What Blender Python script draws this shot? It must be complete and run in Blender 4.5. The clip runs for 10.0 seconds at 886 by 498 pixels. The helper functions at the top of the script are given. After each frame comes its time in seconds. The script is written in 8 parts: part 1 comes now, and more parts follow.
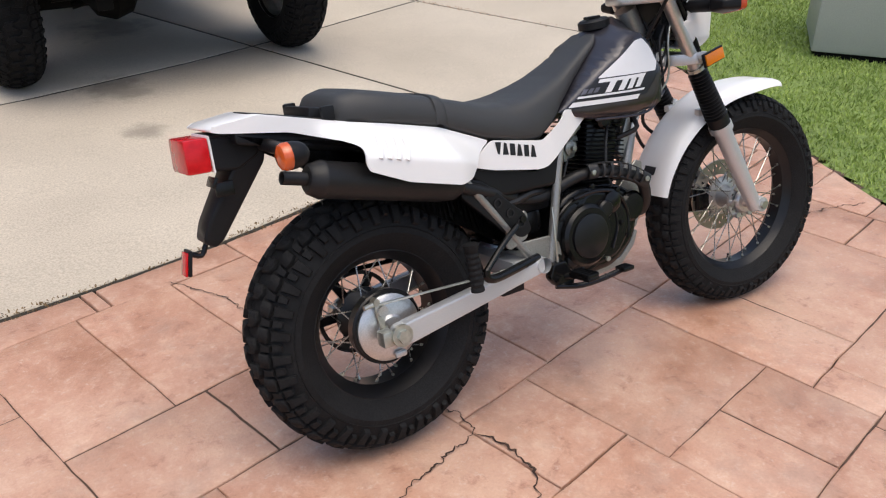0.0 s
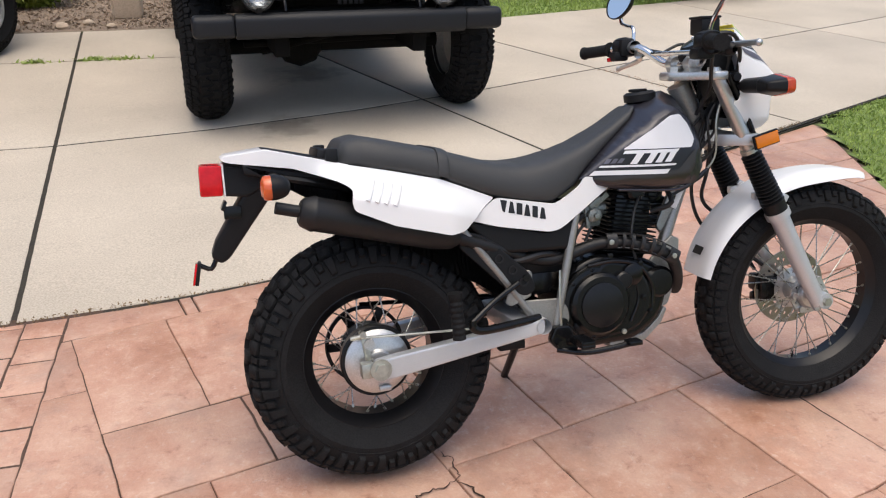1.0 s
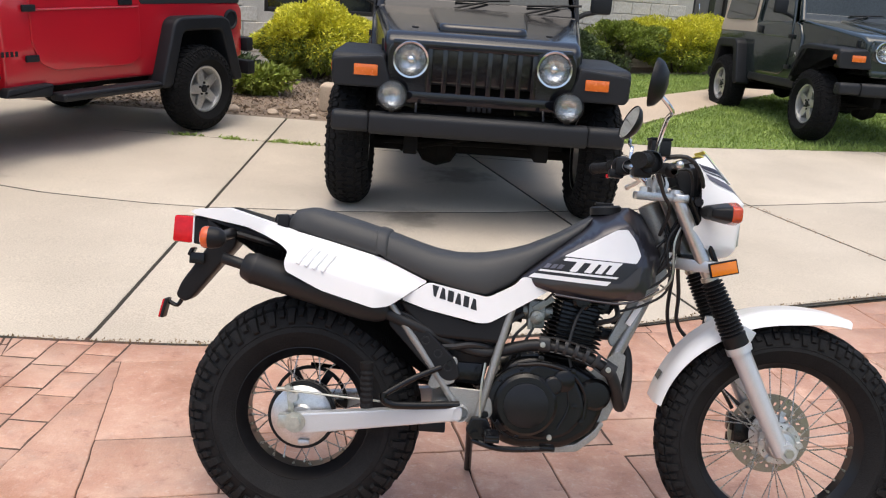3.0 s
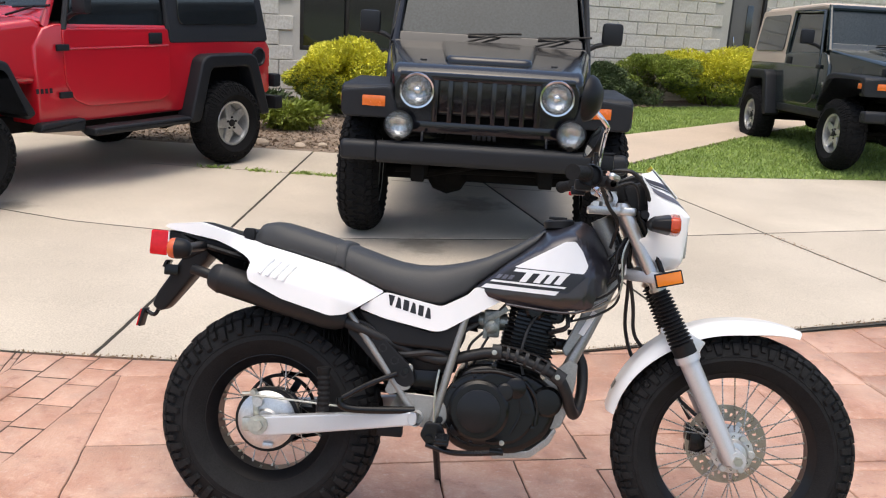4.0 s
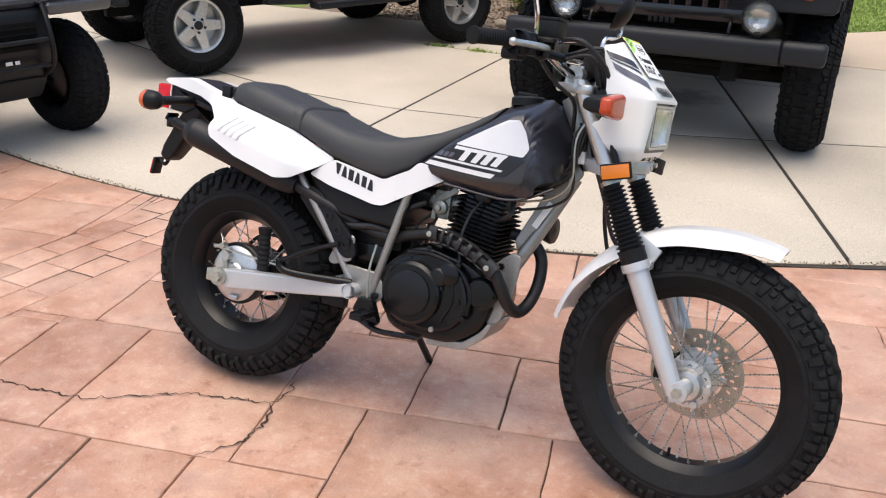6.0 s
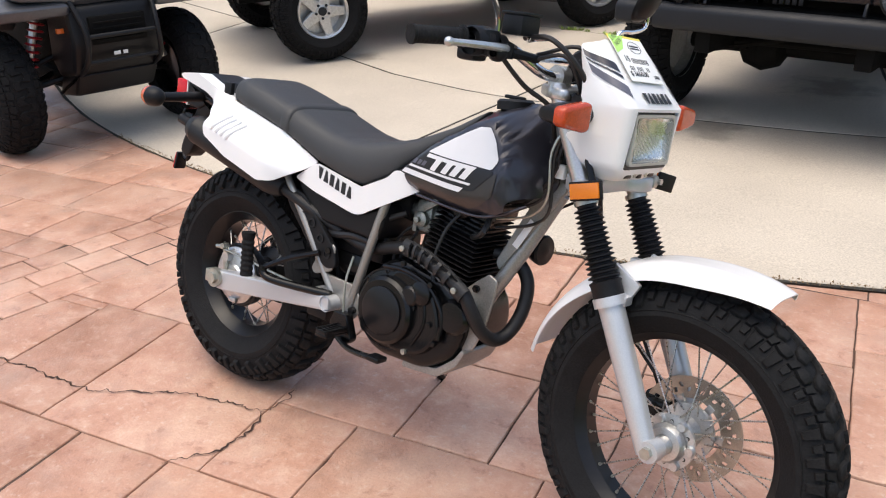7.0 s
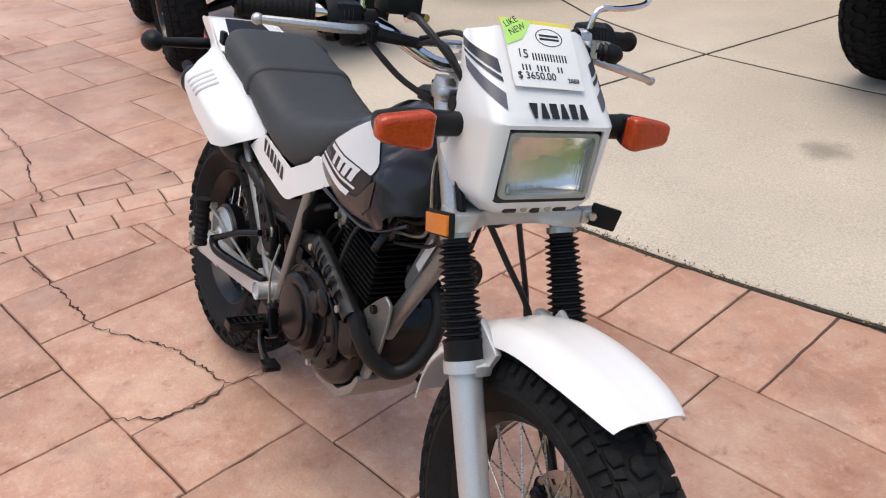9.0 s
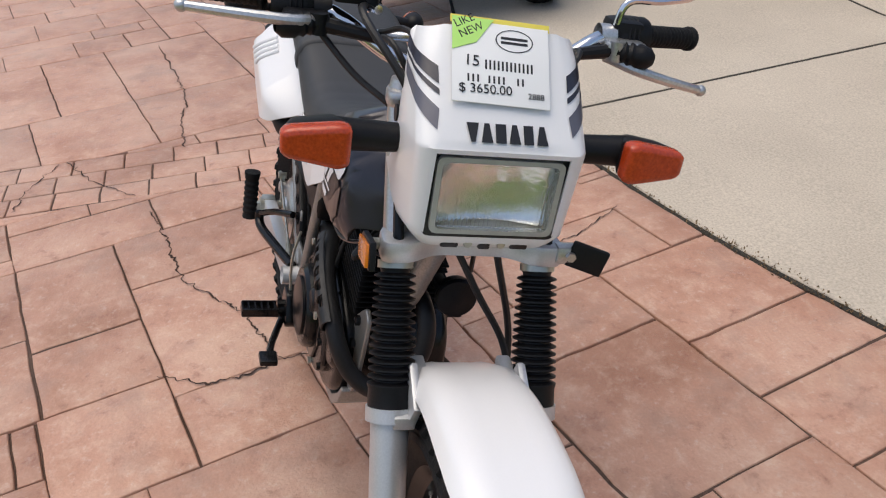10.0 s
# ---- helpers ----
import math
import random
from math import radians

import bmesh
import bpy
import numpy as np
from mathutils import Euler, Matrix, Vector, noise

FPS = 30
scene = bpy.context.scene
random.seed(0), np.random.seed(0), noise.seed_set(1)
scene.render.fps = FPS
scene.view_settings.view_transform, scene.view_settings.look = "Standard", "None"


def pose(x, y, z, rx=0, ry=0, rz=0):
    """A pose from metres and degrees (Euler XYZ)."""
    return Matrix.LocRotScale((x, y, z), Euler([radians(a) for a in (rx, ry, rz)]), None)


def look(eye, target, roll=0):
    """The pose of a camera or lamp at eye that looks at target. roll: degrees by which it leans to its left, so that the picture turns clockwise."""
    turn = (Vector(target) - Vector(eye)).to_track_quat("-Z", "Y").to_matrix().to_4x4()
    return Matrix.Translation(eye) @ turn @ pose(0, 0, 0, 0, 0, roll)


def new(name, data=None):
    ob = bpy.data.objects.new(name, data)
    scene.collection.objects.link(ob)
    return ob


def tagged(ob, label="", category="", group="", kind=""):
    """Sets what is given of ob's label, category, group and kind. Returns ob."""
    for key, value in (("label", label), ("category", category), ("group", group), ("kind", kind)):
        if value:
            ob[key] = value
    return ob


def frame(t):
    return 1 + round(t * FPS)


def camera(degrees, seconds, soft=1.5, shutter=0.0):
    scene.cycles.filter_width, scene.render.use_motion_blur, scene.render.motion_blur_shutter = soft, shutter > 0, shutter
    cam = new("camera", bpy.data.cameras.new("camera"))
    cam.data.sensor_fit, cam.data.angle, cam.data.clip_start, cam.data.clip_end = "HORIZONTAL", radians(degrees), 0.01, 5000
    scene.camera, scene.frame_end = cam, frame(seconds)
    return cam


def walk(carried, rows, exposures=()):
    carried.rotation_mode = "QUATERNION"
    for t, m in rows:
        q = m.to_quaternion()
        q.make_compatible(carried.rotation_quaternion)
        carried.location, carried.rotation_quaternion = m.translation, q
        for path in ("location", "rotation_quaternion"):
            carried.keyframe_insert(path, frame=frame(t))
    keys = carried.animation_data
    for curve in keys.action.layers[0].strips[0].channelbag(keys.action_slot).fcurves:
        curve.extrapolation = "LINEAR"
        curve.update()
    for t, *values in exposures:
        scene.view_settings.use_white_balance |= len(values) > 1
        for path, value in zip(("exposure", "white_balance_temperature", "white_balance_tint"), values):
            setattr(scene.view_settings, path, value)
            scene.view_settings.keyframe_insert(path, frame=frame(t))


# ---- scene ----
cam = camera(54.9, 10.0, soft=1.15)
PATH = [
    (0, (-0.814, -1.492, 1.416), (0.17, -0.028, 0.473), 0.9),
    (0.5, (-0.585, -1.705, 1.415), (0.128, -0.06, 0.528), 0.9),
    (1, (-0.365, -1.81, 1.439), (0.165, -0.066, 0.615), 1.0),
    (1.5, (-0.151, -1.756, 1.424), (0.285, 0.015, 0.603), 3.4),
    (2, (0.084, -1.828, 1.426), (0.37, -0.028, 0.603), 3.7),
    (2.5, (0.296, -1.886, 1.44), (0.42, -0.035, 0.695), 3.0),
    (3, (0.332, -2.062, 1.438), (0.344, -0.153, 0.844), 4.3),
    (3.2, (0.34, -2.116, 1.446), (0.32, -0.193, 0.897), 4.6),
    (4.3, (0.71, -2.177, 1.414), (0.542, -0.253, 0.896), 2.1),
    (4.5, (0.788, -2.181, 1.415), (0.563, -0.274, 0.856), 1.3),
    (5, (0.99, -2.073, 1.384), (0.623, -0.212, 0.749), 2.5),
    (5.5, (1.261, -1.951, 1.374), (0.706, -0.176, 0.64), 3.7),
    (6.8, (1.755, -1.469, 1.372), (0.657, -0.006, 0.561), -1.0),
    (7, (1.802, -1.368, 1.379), (0.664, 0.052, 0.549), -0.7),
    (7.5, (1.978, -1.185, 1.351), (0.721, 0.084, 0.452), -0.5),
    (8, (2.062, -1.006, 1.328), (0.728, 0.133, 0.367), -1.1),
    (8.5, (2.02, -0.77, 1.344), (0.635, 0.291, 0.366), -0.4),
    (9, (2.027, -0.567, 1.376), (0.519, 0.32, 0.408), -2.0),
    (9.5, (2.065, -0.322, 1.389), (0.435, 0.272, 0.394), -4.1),
    (10, (1.991, -0.119, 1.367), (0.332, 0.268, 0.32), -4.4),
]
walk(cam, [(t, look(eye, target, roll)) for t, eye, target, roll in PATH],
     exposures=[(0.0, 0.42), (1.0, 0.48), (2.5, 0.60), (3.2, 0.68), (4.5, 0.72), (7.5, 0.66), (9.0, 0.38), (10.0, 0.12)])

from mathutils.bvhtree import BVHTree

# ---- light ----
world = bpy.data.worlds.new("sky")
scene.world = world
world.use_nodes = True
wn = world.node_tree
sky = wn.nodes.new("ShaderNodeTexSky")
sky.sky_type, sky.sun_disc = "NISHITA", False
sky.sun_elevation, sky.sun_rotation = radians(77), radians(194)
sky.air_density, sky.dust_density, sky.ozone_density = 1.0, 3.5, 1.0
wn.links.new(sky.outputs[0], wn.nodes["Background"].inputs[0])
wn.nodes["Background"].inputs[1].default_value = 0.15
sun = new("sun", bpy.data.lights.new("sun", "SUN"))
sun.data.energy, sun.data.angle, sun.data.color = 1.2, radians(66), (1.0, 0.90, 0.72)
sun.matrix_world = look((-0.5, -2.0, 12.0), (0, 0, 0))

# ---- materials ----
MATS = {}


def surface(name, colour, rough=0.5, metal=0.0, vary=0.12, coarse=3.0, fine=60.0, bump=0.0, coat=0.0, tint=None, random_piece=0.0, rough_vary=0.1, shine=0.5):
    """A surface with stains at a coarse scale and grain at a fine one, in metres of the object."""
    m = bpy.data.materials.new(name)
    m.use_nodes = True
    t = m.node_tree
    n, l = t.nodes, t.links
    b = n["Principled BSDF"]
    b.inputs["Metallic"].default_value = metal
    b.inputs["Coat Weight"].default_value = coat
    b.inputs["Specular IOR Level"].default_value = shine
    b.inputs["Coat Roughness"].default_value = 0.08
    co = n.new("ShaderNodeTexCoord")
    big, small = n.new("ShaderNodeTexNoise"), n.new("ShaderNodeTexNoise")
    big.inputs["Scale"].default_value, big.inputs["Detail"].default_value = coarse, 6
    small.inputs["Scale"].default_value, small.inputs["Detail"].default_value = fine, 4
    for k in (big, small):
        l.new(co.outputs["Object"], k.inputs["Vector"])
    dark = tuple(c * (1 - vary * 2) for c in colour[:3]) + (1,)
    light = tuple(min(1, c * (1 + vary)) for c in (tint or colour)[:3]) + (1,)
    ramp = n.new("ShaderNodeMix")
    ramp.data_type = "RGBA"
    ramp.inputs[6].default_value, ramp.inputs[7].default_value = dark, light
    l.new(big.outputs["Fac"], ramp.inputs[0])
    grain = n.new("ShaderNodeMix")
    grain.data_type, grain.blend_type = "RGBA", "OVERLAY"
    grain.inputs[0].default_value = min(1.0, vary * 3)
    l.new(ramp.outputs[2], grain.inputs[6])
    l.new(small.outputs["Fac"], grain.inputs[7])
    out = grain.outputs[2]
    if random_piece:
        info = n.new("ShaderNodeObjectInfo")
        hsv = n.new("ShaderNodeHueSaturation")
        mr = n.new("ShaderNodeMapRange")
        mr.inputs[3].default_value, mr.inputs[4].default_value = 1 - random_piece, 1 + random_piece
        l.new(info.outputs["Random"], mr.inputs[0])
        l.new(mr.outputs[0], hsv.inputs["Value"])
        l.new(out, hsv.inputs["Color"])
        out = hsv.outputs[0]
    l.new(out, b.inputs["Base Color"])
    rr = n.new("ShaderNodeMapRange")
    rr.inputs[3].default_value, rr.inputs[4].default_value = max(0.02, rough - rough_vary), min(1, rough + rough_vary)
    l.new(big.outputs["Fac"], rr.inputs[0])
    l.new(rr.outputs[0], b.inputs["Roughness"])
    if bump:
        bp = n.new("ShaderNodeBump")
        bp.inputs["Strength"].default_value, bp.inputs["Distance"].default_value = bump, 0.01
        l.new(small.outputs["Fac"], bp.inputs["Height"])
        l.new(bp.outputs[0], b.inputs["Normal"])
    MATS[name] = m
    return m


def paving_surface(name):
    """Sealed stamped concrete: brick-pink pigment in clouds, pale worn scuffs, dark blotches, gloss where the sealer holds."""
    m = bpy.data.materials.new(name)
    m.use_nodes = True
    n, l = m.node_tree.nodes, m.node_tree.links
    b = n["Principled BSDF"]
    co = n.new("ShaderNodeTexCoord")

    def cloud(scale, detail, rough=0.6, warp=0.0):
        k = n.new("ShaderNodeTexNoise")
        k.inputs["Scale"].default_value, k.inputs["Detail"].default_value, k.inputs["Roughness"].default_value = scale, detail, rough
        k.inputs["Distortion"].default_value = warp
        l.new(co.outputs["Object"], k.inputs["Vector"])
        return k.outputs["Fac"]

    def ramp(fac, stops):
        r = n.new("ShaderNodeValToRGB")
        e = r.color_ramp.elements
        while len(e) < len(stops):
            e.new(0.5)
        for k, (p, c) in zip(e, stops):
            k.position, k.color = p, (*c, 1) if len(c) == 3 else c
        l.new(fac, r.inputs[0])
        return r.outputs[0]

    def mix(fac, a, c, blend="MIX"):
        k = n.new("ShaderNodeMix")
        k.data_type, k.blend_type = "RGBA", blend
        for sock, v in ((k.inputs[0], fac), (k.inputs[6], a), (k.inputs[7], c)):
            if isinstance(v, (int, float)):
                sock.default_value = v
            elif isinstance(v, tuple):
                sock.default_value = (*v, 1)
            else:
                l.new(v, sock)
        return k.outputs[2]

    big, mid, fine = cloud(2.1, 5, 0.6, 0.25), cloud(13.0, 7, 0.72, 0.2), cloud(120.0, 4)
    col = ramp(big, [(0.30, (0.355, 0.172, 0.104)), (0.48, (0.50, 0.280, 0.193)), (0.66, (0.575, 0.367, 0.268))])
    col = mix(ramp(mid, [(0.50, (0, 0, 0)), (0.68, (0.5, 0.5, 0.5))]), col, (0.68, 0.485, 0.375))
    col = mix(ramp(mid, [(0.30, (0.75, 0.75, 0.75)), (0.44, (0, 0, 0))]), col, (0.27, 0.115, 0.075))
    col = mix(ramp(cloud(38.0, 5, 0.7), [(0.56, (0, 0, 0)), (0.70, (0.40, 0.40, 0.40))]), col, (0.66, 0.55, 0.47))
    col = mix(ramp(cloud(5.0, 4, 0.6), [(0.52, (0, 0, 0)), (0.70, (0.55, 0.55, 0.55))]), col, (0.36, 0.235, 0.18))
    col = mix(0.16, col, fine, "OVERLAY")
    info = n.new("ShaderNodeObjectInfo")
    mr = n.new("ShaderNodeMapRange")
    mr.inputs[3].default_value, mr.inputs[4].default_value = 0.88, 1.08
    hsv = n.new("ShaderNodeHueSaturation")
    l.new(info.outputs["Random"], mr.inputs[0])
    l.new(mr.outputs[0], hsv.inputs["Value"])
    l.new(col, hsv.inputs["Color"])
    l.new(hsv.outputs[0], b.inputs["Base Color"])
    l.new(ramp(mid, [(0.32, (0.28, 0.28, 0.28)), (0.62, (0.50, 0.50, 0.50))]), b.inputs["Roughness"])
    hgt = mix(0.35, mid, fine)
    bp = n.new("ShaderNodeBump")
    bp.inputs["Strength"].default_value, bp.inputs["Distance"].default_value = 0.38, 0.014
    l.new(hgt, bp.inputs["Height"])
    l.new(bp.outputs[0], b.inputs["Normal"])
    return m


def clear(name, colour, rough=0.05, ior=1.45):
    m = bpy.data.materials.new(name)
    m.use_nodes = True
    b = m.node_tree.nodes["Principled BSDF"]
    b.inputs["Base Color"].default_value = (*colour, 1)
    b.inputs["Roughness"].default_value = rough
    b.inputs["Transmission Weight"].default_value = 1.0
    b.inputs["IOR"].default_value = ior
    return m


WHITE = surface("white_plastic", (0.82, 0.815, 0.81), 0.30, vary=0.02, coarse=6, fine=300, coat=0.3, rough_vary=0.04)
WHITE_EDGE = surface("grey_decal", (0.028, 0.028, 0.042), 0.35, vary=0.05)
TANK = surface("graphite_paint", (0.030, 0.0295, 0.040), 0.38, metal=0.45, vary=0.06, coarse=3, fine=1400, coat=0.5, rough_vary=0.03, shine=0.5)
DECAL_BROWN = surface("dark_decal", (0.022, 0.0165, 0.015), 0.35, vary=0.05, coat=0.4)
DECAL_BLACK = surface("black_decal", (0.010, 0.010, 0.012), 0.4, vary=0.05)
DECAL_WHITE = surface("white_decal", (0.75, 0.75, 0.76), 0.4, vary=0.02)
DECAL_GREY = surface("outline_decal", (0.11, 0.11, 0.14), 0.4, vary=0.03)
VINYL = surface("black_vinyl", (0.037, 0.0373, 0.038), 0.56, vary=0.10, coarse=8, fine=900, bump=0.10, shine=0.5)
RUBBER = surface("tyre_rubber", (0.0098, 0.0100, 0.0107), 0.70, vary=0.28, coarse=22, fine=250, bump=0.2, shine=0.18, tint=(0.0135, 0.0135, 0.014))
RUBBER_OLD = surface("dusty_rubber", (0.0105, 0.0105, 0.011), 0.85, vary=0.25, coarse=9, fine=160, bump=0.2, shine=0.15)
BLACK_PLASTIC = surface("black_plastic", (0.008, 0.008, 0.009), 0.45, vary=0.12, fine=300, bump=0.05, shine=0.25)
BLACK_PAINT = surface("engine_black", (0.0055, 0.0055, 0.006), 0.24, vary=0.2, coarse=16, fine=200, bump=0.05, shine=0.3)
BLACK_RIM = surface("rim_black", (0.007, 0.007, 0.008), 0.34, vary=0.15, coat=0.08, shine=0.3)
EXHAUST = surface("exhaust_black", (0.009, 0.009, 0.010), 0.5, vary=0.15, coarse=8, fine=220, bump=0.05, shine=0.4)
SILVER = surface("silver_paint", (0.58, 0.59, 0.60), 0.38, metal=0.5, vary=0.06, coarse=12, fine=400, rough_vary=0.06)
FRAME = surface("frame_silver", (0.33, 0.32, 0.30), 0.38, metal=0.65, vary=0.12, coarse=16, fine=300)
ALLOY = surface("cast_alloy", (0.62, 0.62, 0.61), 0.34, metal=0.85, vary=0.12, coarse=22, fine=260, bump=0.08)
SPOKE = surface("spoke_steel", (0.46, 0.45, 0.43), 0.28, metal=0.95, vary=0.1, coarse=30)
CHROME = surface("chrome", (0.75, 0.75, 0.76), 0.12, metal=1.0, vary=0.04, rough_vary=0.05)
STEEL = surface("disc_steel", (0.44, 0.40, 0.34), 0.3, metal=0.9, vary=0.12, coarse=30, fine=500)
ZINC = surface("zinc_fittings", (0.50, 0.50, 0.44), 0.35, metal=0.8, vary=0.15, coarse=40)
AMBER = surface("amber_lens", (0.62, 0.10, 0.015), 0.18, vary=0.12, coarse=60, coat=0.6)
AMBER_FRONT = surface("red_amber_lens", (0.50, 0.055, 0.010), 0.22, vary=0.14, coarse=90, fine=260, bump=0.12, coat=0.5, shine=0.35)
ORANGE = surface("orange_reflector", (0.80, 0.22, 0.01), 0.22, vary=0.05, fine=500, bump=0.1, coat=0.4)
RED_LENS = surface("red_lens", (0.58, 0.006, 0.012), 0.22, vary=0.12, coarse=50, coat=0.25, shine=0.3)
GLASS = clear("headlamp_glass", (1.0, 1.0, 1.0), 0.02, 1.2)
REFLECTOR = surface("lamp_reflector", (0.84, 0.86, 0.84), 0.20, metal=1.0, vary=0.08, coarse=40, fine=34, bump=0.4, rough_vary=0.03)
MIRROR = surface("mirror_glass", (0.85, 0.86, 0.88), 0.02, metal=1.0, vary=0.01, rough_vary=0.01)
PAPER = surface("white_card", (0.86, 0.86, 0.84), 0.6, vary=0.02)
GREEN_PAPER = surface("green_sticker", (0.50, 0.84, 0.20), 0.6, vary=0.03)
YELLOW_PAPER = surface("yellow_edge", (0.80, 0.68, 0.10), 0.6, vary=0.03)
INK = surface("black_ink", (0.015, 0.015, 0.018), 0.6, vary=0.02)
CABLE = surface("cable_black", (0.014, 0.013, 0.013), 0.5, vary=0.1)
PINK = paving_surface("stamped_concrete")
DRIVE_JOINT = surface("drive_joint_dirt", (0.040, 0.034, 0.024), 0.95, vary=0.25, coarse=9, fine=120, bump=0.5)
CRACK_DIRT = surface("crack_dirt", (0.05, 0.026, 0.017), 0.95, vary=0.3, coarse=15, fine=120)
JOINT = surface("joint_dirt", (0.10, 0.060, 0.043), 0.95, vary=0.25, coarse=9, fine=120, bump=0.5)
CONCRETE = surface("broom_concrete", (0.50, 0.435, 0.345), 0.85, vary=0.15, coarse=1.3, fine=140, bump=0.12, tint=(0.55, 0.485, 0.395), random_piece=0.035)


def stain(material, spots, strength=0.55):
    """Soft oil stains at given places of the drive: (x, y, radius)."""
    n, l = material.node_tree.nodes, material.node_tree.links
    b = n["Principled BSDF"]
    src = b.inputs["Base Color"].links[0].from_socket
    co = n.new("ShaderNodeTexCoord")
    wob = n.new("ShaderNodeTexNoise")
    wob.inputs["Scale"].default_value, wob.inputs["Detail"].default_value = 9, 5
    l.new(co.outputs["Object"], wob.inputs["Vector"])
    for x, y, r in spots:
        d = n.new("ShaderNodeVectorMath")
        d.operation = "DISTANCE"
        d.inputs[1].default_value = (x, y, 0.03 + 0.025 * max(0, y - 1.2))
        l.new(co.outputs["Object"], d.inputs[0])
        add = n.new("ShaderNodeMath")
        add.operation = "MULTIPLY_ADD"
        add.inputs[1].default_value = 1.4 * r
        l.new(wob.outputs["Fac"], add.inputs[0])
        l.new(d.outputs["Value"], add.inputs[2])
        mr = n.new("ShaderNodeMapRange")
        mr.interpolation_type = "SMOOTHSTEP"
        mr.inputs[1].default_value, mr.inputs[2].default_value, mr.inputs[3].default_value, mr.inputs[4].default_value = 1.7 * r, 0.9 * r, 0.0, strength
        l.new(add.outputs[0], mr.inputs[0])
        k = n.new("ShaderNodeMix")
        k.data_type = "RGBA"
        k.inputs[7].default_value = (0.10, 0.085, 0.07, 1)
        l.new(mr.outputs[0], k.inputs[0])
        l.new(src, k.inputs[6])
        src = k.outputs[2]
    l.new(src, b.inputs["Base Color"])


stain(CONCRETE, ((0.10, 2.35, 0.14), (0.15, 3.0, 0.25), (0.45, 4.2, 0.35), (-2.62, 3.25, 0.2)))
PATH_CONCRETE = surface("path_concrete", (0.52, 0.42, 0.32), 0.88, vary=0.1, coarse=1.5, fine=90, bump=0.1)
SOIL = surface("soil", (0.13, 0.145, 0.055), 0.95, vary=0.25, coarse=2.5, fine=50, bump=0.4)
LAWN = surface("lawn_base", (0.17, 0.24, 0.06), 0.95, vary=0.22, coarse=1.7, fine=45, bump=0.5)
BLADE = surface("grass_blade", (0.19, 0.33, 0.05), 0.6, vary=0.22, coarse=2.6, fine=30, tint=(0.36, 0.44, 0.11))
MULCH = surface("mulch", (0.27, 0.205, 0.15), 0.95, vary=0.3, coarse=8, fine=70, bump=0.8)


# ---- shapes ----
def smooth(me, angle=32):
    me.shade_smooth()
    me.set_sharp_from_angle(angle=radians(angle))


def part(name, bm, material, parent, label="", angle=32, m=None):
    """One mesh object under a thing or a part."""
    if m is not None:
        bm.transform(m)
    bmesh.ops.recalc_face_normals(bm, faces=bm.faces)
    me = bpy.data.meshes.new(name)
    bm.to_mesh(me)
    bm.free()
    smooth(me, angle)
    me.materials.append(material)
    ob = new(name, me)
    ob.parent = parent
    if label:
        tagged(ob, label)
    return ob


def shared(name, me, parent, m, label=""):
    ob = new(name, me)
    ob.parent = parent
    ob.matrix_basis = m
    if label:
        tagged(ob, label)
    return ob


def thing(name, m, label, category, group="", kind=""):
    ob = new(name)
    ob.empty_display_size = 0.1
    ob.matrix_basis = m
    return tagged(ob, label, category, group, kind)


def structure(name, bm, material, label, category):
    ob = part(name, bm, material, None)
    return tagged(ob, label, category, kind="structure")


def mesh_of(name, bm, material, angle=32):
    bmesh.ops.recalc_face_normals(bm, faces=bm.faces)
    me = bpy.data.meshes.new(name)
    bm.to_mesh(me)
    bm.free()
    smooth(me, angle)
    me.materials.append(material)
    return me


def merge(*parts):
    out = bmesh.new()
    for b in parts:
        me = bpy.data.meshes.new("tmp")
        b.to_mesh(me)
        b.free()
        out.from_mesh(me)
        bpy.data.meshes.remove(me)
    return out


def box(c, s, bevel=0.0, m=None, seg=2):
    bm = bmesh.new()
    bmesh.ops.create_cube(bm, size=1)
    bm.transform(Matrix.Translation(c) @ (m or Matrix()) @ Matrix.Diagonal((*s, 1)))
    if bevel:
        bmesh.ops.bevel(bm, geom=bm.edges[:], offset=bevel, segments=seg, profile=0.6, affect="EDGES")
    return bm


def frame_of(d):
    d = Vector(d).normalized()
    a = Vector((0, 0, 1)) if abs(d.z) < 0.9 else Vector((1, 0, 0))
    x = a.cross(d).normalized()
    return x, d.cross(x), d


def glide(points, n):
    """Catmull-Rom points through the given ones, n to a stretch."""
    p = [Vector(q) for q in points]
    p = [2 * p[0] - p[1]] + p + [2 * p[-1] - p[-2]]
    out = []
    for i in range(1, len(p) - 2):
        for k in range(n):
            t = k / n
            a, b, c, d = p[i - 1:i + 3]
            out.append(0.5 * (2 * b + (c - a) * t + (2 * a - 5 * b + 4 * c - d) * t * t + (3 * b - a - 3 * c + d) * t ** 3))
    return out + [p[-2]]


